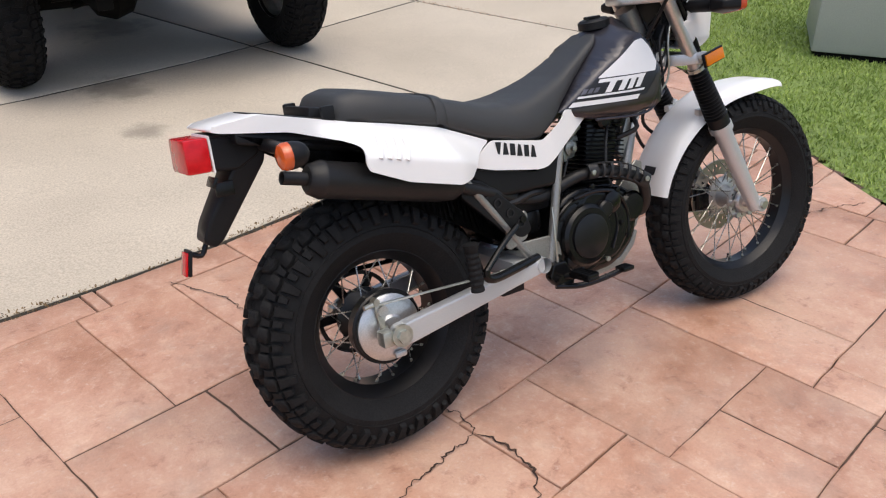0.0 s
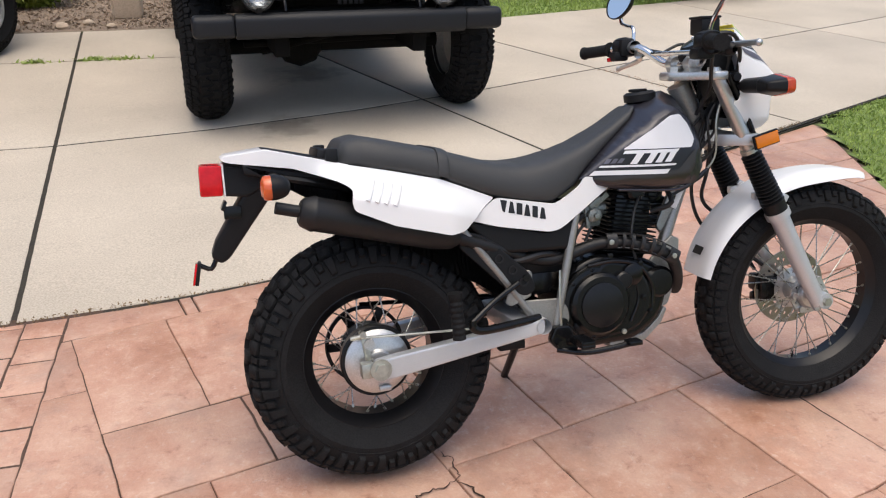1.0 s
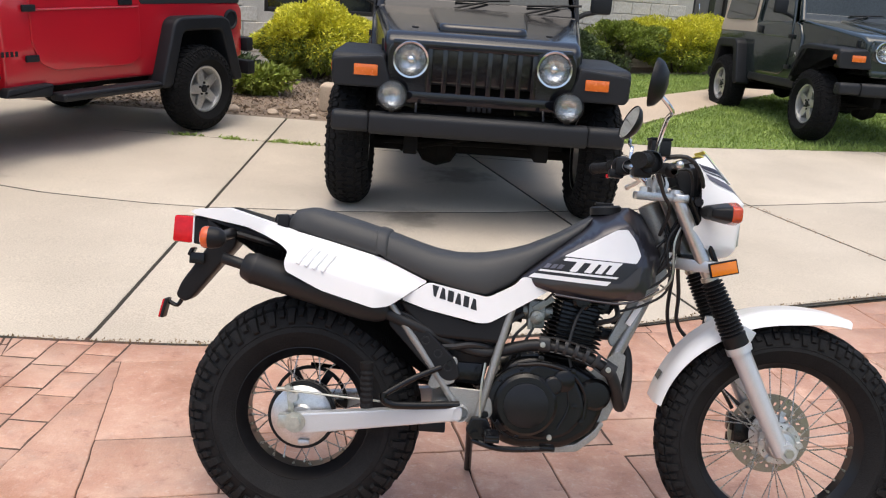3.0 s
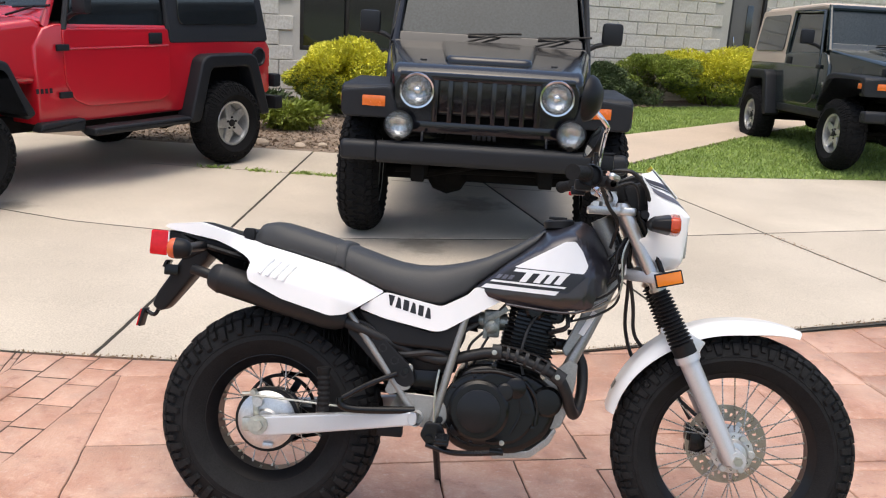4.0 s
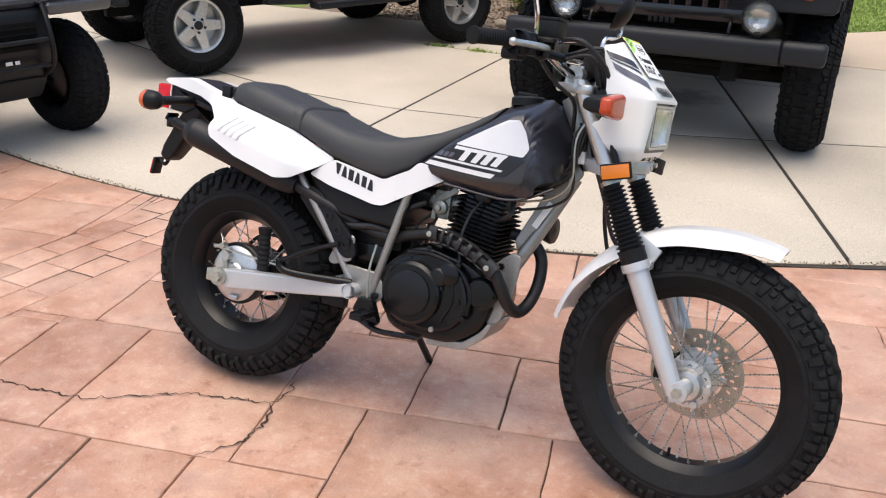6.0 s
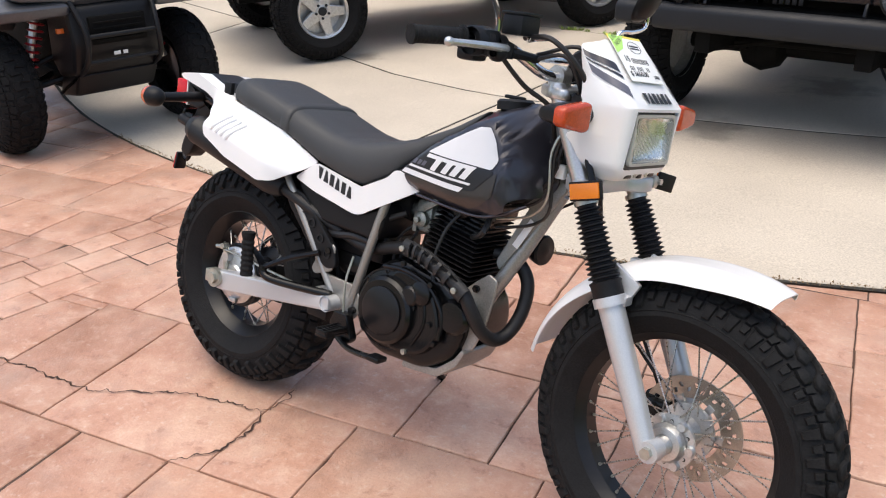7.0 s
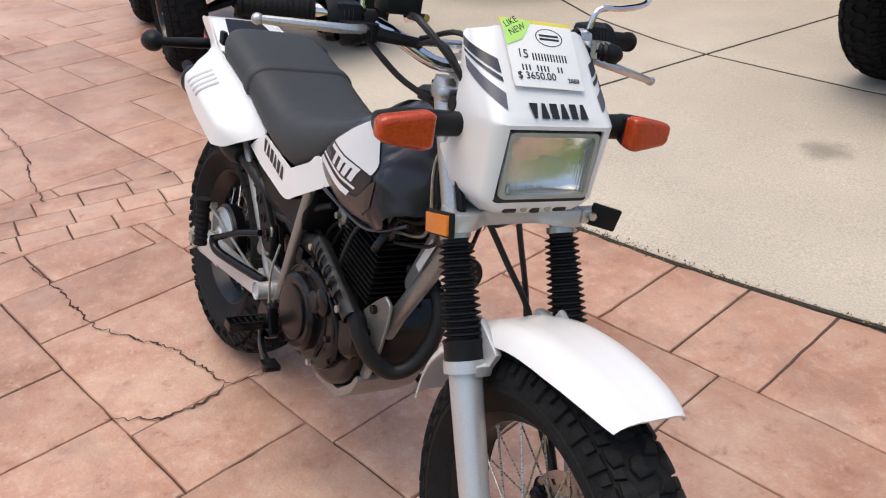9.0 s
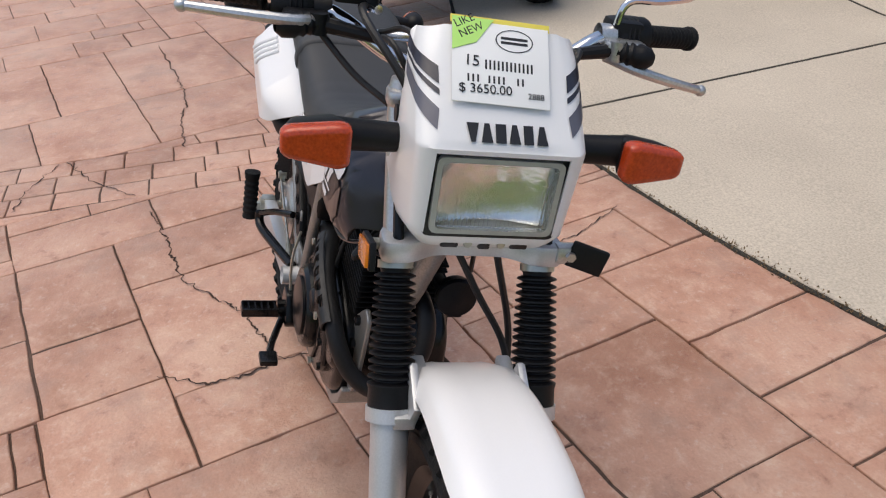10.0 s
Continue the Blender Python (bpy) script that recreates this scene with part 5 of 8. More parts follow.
# lettering on the cowl: plain bars
n_vis = (Vector((1.122, 0, 0.958)) - Vector((1.012, 0, 1.076))).normalized()
out_vis = Vector((-n_vis.z, 0, n_vis.x))
for k, (wide_top, wide_low) in enumerate(WORD):
    c = Vector((1.012, 0, 1.076)).lerp(Vector((1.122, 0, 0.958)), 0.86) + Vector((0, -0.042 + 0.0172 * k, 0)) + out_vis * 0.0030
    bm = bmesh.new()
    bm.faces.new([bm.verts.new(c + n_vis * a + Vector((0, b, 0))) for a, b in ((-0.0122, -0.0076 * wide_top), (-0.0122, 0.0076 * wide_top), (0.0122, 0.0076 * wide_low), (0.0122, -0.0076 * wide_low))])
    part("lettering_block", bm, DECAL_BLACK, cowl_ob, m=STEER)
# headlamp
HLO, HLI = [rounded([(-a, 0.8955 - b), (a, 0.8955 - b), (a + 0.001, 0.8955 + b), (-a - 0.001, 0.8955 + b)], 0.010) for a, b in ((0.0865, 0.0585), (0.0795, 0.0505))]
HLM = rounded([(-0.0795, 0.845), (0.0795, 0.845), (0.0805, 0.946), (-0.0805, 0.946)], 0.010)
HLN = rounded([(-0.0725, 0.851), (0.0725, 0.851), (0.0735, 0.940), (-0.0735, 0.940)], 0.009)
hl = part("headlamp_bezel", ring_frame(HLO, HLI, 1.060, 1.1085), DECAL_BLACK, bike, "black headlamp surround", m=STEER)
part("headlamp_rim", ring_frame(HLM, HLN, 1.08, 1.1165), surface("lamp_rim", (0.42, 0.43, 0.40), 0.3, metal=0.3, vary=0.05), hl, m=STEER)


def lamp_bowl(c, r, depth, flat=1.0, axis=(1, 0, 0), seg=32):
    return lathe([(r * math.sin(a), -depth * math.cos(a)) for a in (math.pi / 2 * (1 - k / 10) for k in range(11))], c, axis, seg)


rb = lamp_bowl((1.1145, 0, 0.8955), 0.088, 0.037)
for w in rb.verts:
    w.co.z = 0.8955 + max(-0.0455, min(0.0455, (w.co.z - 0.8955)))
    w.co.y = max(-0.0735, min(0.0735, w.co.y))
part("headlamp_reflector", rb, REFLECTOR, hl, "bright headlamp reflector", m=STEER, angle=80)
flutes = []
for k in range(26):
    y = -0.068 + k * 0.00544
    flutes.append(tube([(1.1172, y, 0.856), (1.1176, y, 0.918 + 0.010 * math.sin(k * 0.5))], 0.0019, 6))
lens = pillow(rounded([(-0.0725, 0.851), (0.0725, 0.851), (0.0735, 0.940), (-0.0735, 0.940)], 0.008), 1.1150, 1.1175, 0.001, 1, plane="yz")
part("headlamp_lens", merge(lens, *flutes), GLASS, hl, "fluted clear headlamp glass", m=STEER).visible_shadow = False
part("instrument", merge(box((0.985, 0.0, 0.995), (0.06, 0.13, 0.09), 0.012, Matrix.Rotation(radians(-20), 4, "Y")), lathe([(0.045, 0), (0.045, 0.05), (0.04, 0.055), (0, 0.056)], (0.965, 0.0, 1.0), (-0.5, 0, 1), 28), box((1.03, 0, 0.92), (0.09, 0.16, 0.10), 0.02)), BLACK_PLASTIC, bike, "black speedometer pod behind the cowl", m=STEER)
part("instrument_glass", lathe([(0.038, 0.0565), (0, 0.058)], (0.965, 0.0, 1.0), (-0.5, 0, 1), 28), surface("dial_black", (0.008, 0.008, 0.01), 0.1, vary=0.05), bike, m=STEER)

# handlebar
BAR = [(0.800, -0.38, 1.043), (0.832, -0.27, 1.048), (0.868, -0.19, 1.040), (0.902, -0.105, 0.996), (0.908, -0.04, 0.992), (0.908, 0.04, 0.992), (0.902, 0.105, 0.996), (0.868, 0.19, 1.040), (0.826, 0.26, 1.040), (0.780, 0.376, 1.032)]
bar = part("handlebar", tube(BAR, 0.0112, 16, 5), CHROME, bike, "silver tubular handlebar", m=STEER)
part("bar_brace", tube([(0.885, -0.15, 1.022), (0.885, 0.15, 1.022)], 0.0065, 10), CHROME, bar, m=STEER)
for s in (-1, 1):
    part("bar_clamp", merge(lathe([(0.0, -0.016), (0.021, -0.016), (0.021, 0.016), (0, 0.016)], (0.908, s * 0.05, 0.992), (0, 1, 0), 20), box((0.908, s * 0.05, 0.975), (0.036, 0.032, 0.036), 0.004), *[lathe([(0, 0), (0.006, 0), (0.006, 0.008), (0, 0.008)], (0.908 + dx, s * 0.05, 1.006), (0, 0, 1), 8) for dx in (-0.012, 0.012)]), ALLOY, bar, "cast alloy handlebar clamp", m=STEER)
for s in (-1, 1):
    a, b = (Vector((0.798, -0.386, 1.0425)), Vector((0.831, -0.278, 1.048))) if s < 0 else (Vector((0.777, 0.382, 1.032)), Vector((0.819, 0.278, 1.039)))
    d = b - a
    prof = [(0.0, -0.002), (0.019, -0.002), (0.019, 0.004), (0.0155, 0.007)]
    for k in range(12):
        h = 0.01 + k * 0.008
        prof += [(0.0158, h), (0.0168, h + 0.002), (0.0168, h + 0.005), (0.0158, h + 0.007)]
    prof += [(0.022, 0.107), (0.022, 0.112), (0.012, 0.112)]
    part("grip", lathe(prof, a, d, 20), RUBBER, bar, "black ribbed rubber grip", m=STEER, angle=45)
    # switch gear, lever perch and lever
    p = Vector((0.846, s * 0.235, 1.043))
    part("switch_box", merge(box(p, (0.050, 0.052, 0.052), 0.012), lathe([(0.026, -0.026), (0.029, -0.02), (0.029, 0.02), (0.026, 0.026), (0.012, 0.027)], p + Vector((-0.002, s * 0.012, 0)), (0, 1, 0), 22),
         box(p + Vector((-0.018, s * 0.008, -0.024)), (0.045, 0.046, 0.028), 0.009), *[lathe([(0.028, 0), (0.030, 0.002), (0.028, 0.004)], p + Vector((0, s * (0.0 + 0.007 * k), 0)), (0, 1, 0), 20) for k in range(3)]), BLACK_PLASTIC, bar, "black switch housing", m=STEER)
    part("lever_perch", merge(box(p + Vector((0.034, -s * 0.008, -0.012)), (0.034, 0.062, 0.028), 0.008), lathe([(0.0, -0.014), (0.013, -0.014), (0.013, 0.014), (0, 0.014)], p + Vector((0.042, -s * 0.024, -0.012)), (0, 0, 1), 14),
         lathe([(0.018, -0.012), (0.018, 0.012), (0, 0.012)], p + Vector((0.012, -s * 0.03, 0)), (0, 1, 0), 18)), ALLOY if s > 0 else BLACK_PLASTIC, bar, "cast lever perch", m=STEER)
    part("lever_gaiter", lathe([(0.011, 0.0), (0.015, 0.004), (0.013, 0.009), (0.016, 0.014), (0.014, 0.019), (0.017, 0.024), (0.015, 0.030), (0.018, 0.036), (0.016, 0.052), (0.008, 0.060)], p + Vector((0.040, -s * 0.025, -0.012)), (0.25, s * 1.0, -0.1), 16), BLACK_PLASTIC, bar, "pleated rubber lever gaiter", m=STEER, angle=45)
    LEV = [(0.882, s * 0.205, 1.034), (0.906, s * 0.245, 1.036), (0.908, s * 0.30, 1.038), (0.894, s * 0.370, 1.038), (0.890, s * 0.384, 1.038)] if s < 0 else [(0.872, s * 0.205, 1.018), (0.896, s * 0.245, 1.008), (0.900, s * 0.29, 0.998), (0.886, s * 0.352, 0.984), (0.882, s * 0.366, 0.981)]
    part("lever", tube(LEV, (0.0085, 0.0060), 10, 4), ALLOY, bar, "silver hand lever", m=STEER)
    part("lever_ball", lathe([(0.009 * math.sin(t), -0.009 * math.cos(t)) for t in (math.pi * k / 8 for k in range(9))], LEV[-1], (0, 1, 0), 14), ALLOY, bar, m=STEER)
    part("lever_boot", tube([(0.885, s * 0.21, 1.03), (0.905, s * 0.13, 1.022)], (0.011, 0.008), 10), BLACK_PLASTIC, bar, m=STEER)
    # mirror
    top = Vector((0.824, -0.340, 1.222)) if s < 0 else Vector((0.866, 0.319, 1.178))
    stem = part("mirror_stem", tube([(0.862, s * 0.215, 1.050), (0.866, s * 0.225, 1.095), (0.872, s * 0.275, top.z - 0.075), (0.872, s * 0.325, top.z - 0.06), top + Vector((0.01, 0, -0.02))], 0.0055, 10, 5), CHROME, bike, "chrome mirror stem", m=STEER)
    ax = Vector((-0.93, -s * 0.25, 0.15 if s < 0 else 0.40))
    shell = lathe([(0.0, -0.032), (0.03, -0.027), (0.050, -0.012), (0.056, 0.0), (0.056, 0.003), (0.053, 0.003)], top, ax, 32)
    glass = lathe([(0.0535, 0.0015), (0.0, 0.0015)], top, ax, 32)
    part("mirror_shell", shell, BLACK_PLASTIC, stem, "round black mirror shell", m=STEER)
    part("mirror_glass", glass, MIRROR, stem, "mirror glass", m=STEER)
part("brake_reservoir", merge(box((0.878, -0.165, 1.082), (0.05, 0.06, 0.04), 0.006), box((0.878, -0.165, 1.104), (0.054, 0.064, 0.006), 0.002)), BLACK_PLASTIC, bar, "black brake fluid reservoir", m=STEER)
part("kill_switch", box((0.806, 0.258, 1.010), (0.012, 0.014, 0.012), 0.003), RED_LENS, bar, "red switch button", m=STEER)
part("kill_switch", box((0.828, -0.232, 1.055), (0.012, 0.014, 0.012), 0.003), RED_LENS, bar, "red switch button", m=STEER)
for pts, r in (([(0.88, -0.15, 1.06), (0.96, -0.16, 1.06), (1.01, -0.10, 0.98), (0.97, -0.06, 0.86), (1.0, 0.03, 0.70), (1.02, 0.09, 0.60), (1.10, 0.085, 0.52), (1.19, 0.085, 0.38)], 0.0055),
               ([(0.90, -0.14, 1.02), (0.97, -0.12, 1.03), (0.985, -0.06, 0.92), (0.93, -0.035, 0.84), (0.86, -0.05, 0.78)], 0.0042),
               ([(0.90, -0.13, 1.03), (0.99, -0.10, 1.05), (1.0, -0.03, 0.93), (0.94, 0.03, 0.85)], 0.0042),
               ([(0.90, 0.13, 1.02), (0.98, 0.12, 1.04), (0.99, 0.05, 0.92), (0.92, 0.05, 0.80), (0.82, 0.08, 0.62)], 0.0042),
               ([(0.98, 0.03, 0.88), (0.985, 0.06, 0.75), (0.99, 0.10, 0.62), (1.03, 0.10, 0.52), (1.12, 0.075, 0.46), (1.25, 0.06, 0.36)], 0.0055),
               ([(0.87, -0.22, 1.03), (0.90, -0.16, 0.97), (0.93, -0.10, 0.93), (0.92, -0.05, 0.86)], 0.005)):
    part("control_cable", tube(pts, r, 8, 6), CABLE, bike, m=STEER)
part("wiring_loom", merge(*[tube([(0.93, -0.03 - 0.01 * k, 0.90 - 0.02 * k), (0.955 - 0.008 * k, -0.05, 0.82), (0.92 - 0.01 * k, -0.055, 0.76 - 0.01 * k), (0.84, -0.06, 0.725 - 0.008 * k)], 0.0035, 6, 4) for k in range(4)]), CABLE, bike)
for s_ in (-1, 1):
    part("cowl_stay", tube([fork_at(0.965, s_ * 0.102) + Vector((0.036, 0, 0)), fork_at(0.87, s_ * 0.104) + Vector((0.034, 0, 0)), fork_at(0.79, s_ * 0.102) + Vector((0.030, 0, 0))], 0.0075, 10, 3), BLACK_PAINT, bike, "black cowl stay", m=STEER)
    part("stay_boss", lathe([(0.0, -0.008), (0.011, -0.008), (0.011, 0.008), (0.005, 0.009), (0, 0.006)], (1.0, s_ * 0.108, 0.955), (0, 1, 0), 16), BLACK_PLASTIC, bike, m=STEER)
part("ignition_switch", merge(lathe([(0.019, 0), (0.019, 0.035), (0.015, 0.04), (0.006, 0.041), (0.006, 0.036), (0, 0.036)], (0.925, 0.0, 0.985), (-0.45, 0, 1), 20)), BLACK_PLASTIC, bike, "black ignition lock", m=STEER)
part("brake_hose_banjo", merge(lathe([(0.0, -0.007), (0.009, -0.007), (0.009, 0.007), (0, 0.007)], (0.895, -0.152, 1.06), (0.4, 0.5, 0.2), 6), tube([(0.895, -0.15, 1.06), (0.93, -0.14, 1.065)], 0.006, 8)), CHROME, bike, m=STEER)
for k, (y0, y1, zz, mat_) in enumerate(((-0.05, -0.075, 0.80, CABLE), (-0.03, -0.085, 0.77, CABLE), (-0.06, -0.09, 0.745, ZINC), (-0.02, -0.06, 0.82, CABLE), (0.02, -0.07, 0.725, CABLE))):
    part("control_cable", tube([(1.0, y0, 0.955 - 0.008 * k), (0.968, y1, 0.90), (0.955 - 0.006 * k, y1 - 0.01, 0.84), (0.945, y1, zz), (0.90, y1 + 0.02, zz - 0.05), (0.82, -0.07, zz - 0.075)], 0.0036 if k != 2 else 0.0028, 7, 5), mat_, bike)
part("connector_block", box((0.955, -0.068, 0.865), (0.028, 0.022, 0.040), 0.004, Matrix.Rotation(radians(20), 4, "Y")), BLACK_PLASTIC, bike)
part("connector_block", box((0.95, -0.058, 0.80), (0.022, 0.02, 0.03), 0.004), PAPER, bike, "white wiring connector")
part("horn", merge(lathe([(0.03, -0.022), (0.034, -0.01), (0.036, 0.0), (0.033, 0.006), (0.012, 0.008), (0, 0.012)], (0.875, 0.062, 0.600), (1, -0.1, 0), 28), box((0.845, 0.04, 0.61), (0.04, 0.02, 0.015), 0.003)), BLACK_PLASTIC, bike, "round black horn")

# foot controls and stand
for s in (-1, 1):
    peg = part("footrest", merge(tube([(0.478, s * 0.13, 0.315), (0.50, s * 0.165, 0.322)], 0.010, 10), box((0.498, s * 0.20, 0.326), (0.036, 0.075, 0.010), 0.003),
               *[box((0.498 + dx, s * 0.20, 0.334), (0.004, 0.07, 0.012), 0.001) for dx in (-0.016, 0.016)], *[box((0.498, s * (0.17 + 0.013 * k), 0.334), (0.03, 0.004, 0.010), 0.001) for k in range(6)]), BLACK_PAINT, bike, "black serrated footrest")
    part("footrest_bracket", merge(pillow(rounded([(0.45, 0.36), (0.49, 0.36), (0.515, 0.30), (0.50, 0.285), (0.455, 0.30), (0.435, 0.325)], 0.008), s * 0.135 - 0.012, s * 0.135 + 0.012, 0.004, 2), lathe([(0, -0.02), (0.010, -0.02), (0.010, 0.02), (0, 0.02)], (0.46, s * 0.14, 0.318), (0, 1, 0), 10)), BLACK_PAINT, peg)
    hang = part("pillion_bracket", merge(tube([(0.222, s * 0.182, 0.415), (0.224, s * 0.182, 0.398), (0.245, s * 0.178, 0.387), (0.30, s * 0.162, 0.384), (0.415, s * 0.13, 0.386)], 0.0105, 12, 6), tube([(0.362, s * 0.130, 0.480), (0.29, s * 0.158, 0.450), (0.222, s * 0.182, 0.410)], 0.0075, 10, 4)), BLACK_PAINT, bike, "black tubular pillion footrest bracket")
    prof = [(0.0, -0.055), (0.016, -0.055), (0.016, -0.048)]
    for k in range(7):
        h = -0.045 + k * 0.0135
        prof += [(0.0145, h), (0.0145, h + 0.004), (0.0165, h + 0.006), (0.0165, h + 0.011)]
    prof += [(0.018, 0.052), (0.018, 0.058), (0, 0.058)]
    part("pillion_footrest", lathe(prof, (0.180, s * 0.200, 0.435), (-0.05, 0, 1), 18), RUBBER, hang, "folded rubber pillion footrest", angle=45)
part("brake_pedal", merge(tube([(0.455, -0.14, 0.300), (0.52, -0.165, 0.290), (0.59, -0.185, 0.298), (0.645, -0.19, 0.306)], 0.0075, 10, 4), box((0.640, -0.195, 0.309), (0.036, 0.034, 0.012), 0.003)), BLACK_PAINT, bike, "black foot brake pedal")
part("pedal_spring", tube([(0.475, -0.13, 0.50), (0.468, -0.14, 0.43), (0.472, -0.135, 0.33)], 0.003, 6, 3), ZINC, bike)
part("side_stand", merge(tube([(0.46, 0.10, 0.305), (0.468, 0.21, 0.195), (0.475, 0.327, 0.080)], 0.011, 12, 3), box((0.476, 0.331, 0.0785), (0.055, 0.045, 0.008), 0.003, Matrix.Rotation(radians(12.7), 4, "X"))), BLACK_PAINT, bike, "black side stand")
part("shock_absorber", merge(tube([(0.42, 0, 0.36), (0.50, 0, 0.60)], 0.018, 14), *[lathe([(0.030, -0.004), (0.036, 0), (0.030, 0.004), (0.027, 0)], (0.43 + 0.006 * k, 0, 0.39 + 0.018 * k), (0.3, 0, 1), 18, closed=True) for k in range(9)]), BLACK_PAINT, bike)

# ---- the price card taped to the cowl ----
v_top, v_bot = Vector((1.012, 0, 1.076)), Vector((1.122, 0, 0.958))
down = (v_bot - v_top).normalized()
side = Vector((0, 1, 0))
face = side.cross(down) * -1
if face.x < 0:
    face = -face
card_o = v_top - down * 0.004 + side * -0.064 + face * 0.0065
base = bike.matrix_basis @ STEER
card_m = base @ Matrix.Translation(card_o) @ Matrix((side, -down, face)).transposed().to_4x4()
card = thing("price_card", card_m @ Matrix.Rotation(radians(-2), 4, "Z"), "white hand-written price card taped to the headlamp cowl", "price card")
CW, CH = 0.122, 0.106
part("card_sheet", box((CW / 2, -CH / 2, 0), (CW, CH, 0.0012), 0.0003), PAPER, card)
part("sticker", pillow([(0.0, 0.004), (0.052, 0.004), (0.030, -0.028), (0.0, -0.040)], 0.0008, 0.0016, 0.0001, 1, plane="xy"), GREEN_PAPER, card, "bright green corner sticker")
part("yellow_backing", box((CW / 2, 0.002, -0.001), (CW + 0.004, 0.010, 0.001), 0.0002), YELLOW_PAPER, card, "yellow card edge")
for words, size, x, y, ang in (("LIKE", 0.0145, 0.006, -0.014, 28), ("NEW", 0.0145, 0.012, -0.027, 28), ("15", 0.020, 0.014, -0.0625, -2), ("$ 3650.00", 0.0165, 0.008, -0.097, 1), ("2888", 0.0105, 0.094, -0.097, 0)):
    part("handwriting", text_mesh(words, size, Matrix.Translation((x, y, 0.0016)) @ Matrix.Rotation(radians(ang), 4, "Z")), INK, card)
for k in range(6):
    for d in (0, 0.0052):
        part("handwriting_bar", box((0.042 + 0.0105 * k + d, -0.0555, 0.0009), (0.0022, 0.012, 0.0006)), INK, card)
for x, w in ((0.020, 0.0022), (0.026, 0.0022), (0.032, 0.0022), (0.046, 0.0022), (0.052, 0.0022), (0.058, 0.0022), (0.064, 0.0022), (0.082, 0.0022), (0.088, 0.0022)):
    part("handwriting_bar", box((x, -0.0745, 0.0009), (w, 0.0095, 0.0006)), INK, card)
ring = lathe([(0.0155, 0), (0.0165, 0), (0.0165, 0.0004), (0.0155, 0.0004)], (0, 0, 0), (0, 0, 1), 36, closed=True)
ring.transform(Matrix.Translation((0.078, -0.021, 0.0008)) @ Matrix.Diagonal((1.45, 0.9, 1, 1)))
part("round_mark", ring, INK, card)
for y in (-0.018, -0.024):
    part("handwriting_bar", box((0.078, y, 0.0009), (0.034, 0.0032, 0.0006)), INK, card)

# ---- off-road cars ----
RED_PAINT = surface("red_car_paint", (0.52, 0.010, 0.022), 0.3, vary=0.06, coarse=2, fine=500, coat=1.0, rough_vary=0.05)
BLACK_CAR = surface("black_car_paint", (0.0065, 0.007, 0.0095), 0.22, vary=0.2, coarse=3, fine=300, coat=0.5, shine=0.35)
GREY_CAR = surface("dark_green_grey_paint", (0.012, 0.020, 0.019), 0.24, vary=0.1, coarse=2, fine=400, coat=0.9)
FLARE = surface("flare_plastic", (0.014, 0.0152, 0.018), 0.5, vary=0.15, coarse=5, fine=200, bump=0.08, shine=0.3)
SOFT_BLACK = surface("black_top", (0.014, 0.015, 0.018), 0.6, vary=0.1, coarse=3, fine=250, bump=0.1)
TAN_TOP = surface("tan_hard_top", (0.55, 0.45, 0.36), 0.6, vary=0.06, fine=200, bump=0.08)
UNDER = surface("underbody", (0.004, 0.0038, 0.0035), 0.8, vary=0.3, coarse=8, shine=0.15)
DARK_GLASS = surface("dark_window", (0.012, 0.015, 0.017), 0.06, vary=0.1, coat=1.0, rough_vary=0.03)
SCREEN_GLASS = surface("screen_glass", (0.030, 0.040, 0.044), 0.10, vary=0.2, coarse=1.5, rough_vary=0.03, shine=0.35)
WHEEL_ALLOY = surface("wheel_alloy", (0.56, 0.56, 0.55), 0.32, metal=0.7, vary=0.12, coarse=9)
LAMP_GLASS = clear("lamp_glass", (0.93, 0.95, 0.95), 0.06)
AMBER_LAMP = surface("amber_lamp", (0.75, 0.16, 0.02), 0.25, vary=0.1, coarse=40, coat=0.6)
CAR_BOWL = surface("car_lamp_bowl", (0.46, 0.47, 0.47), 0.16, metal=0.95, vary=0.2, coarse=30, fine=30, bump=0.7)
STICKER = surface("white_sticker", (0.75, 0.75, 0.73), 0.5, vary=0.02)


def car_rim(spokes, r):
    """A five-spoke alloy rim about the y axis, its face towards -y."""
    bm = merge(lathe([(r, 0.10), (r, -0.085), (r - 0.008, -0.095), (r - 0.022, -0.09), (r - 0.028, -0.07), (r - 0.032, 0.08)], (0, 0, 0), (0, 1, 0), 48),
               lathe([(0.065, -0.02), (0.065, -0.058), (0.03, -0.068), (0, -0.070)], (0, 0, 0), (0, 1, 0), 32),
               lathe([(0.0, 0.02), (r - 0.03, 0.02), (r - 0.03, 0.03), (0, 0.03)], (0, 0, 0), (0, 1, 0), 32))
    extra = []
    for k in range(spokes):
        a = 2 * math.pi * k / spokes + 0.3
        o = rounded([(0.04, -0.045), (r - 0.02, -0.03), (r - 0.02, 0.03), (0.04, 0.045)], 0.01)
        s = pillow(o, -0.066, -0.035, 0.008, 2)
        s.transform(Matrix.Rotation(-a, 4, "Y"))
        extra.append(s)
    return merge(bm, *extra)


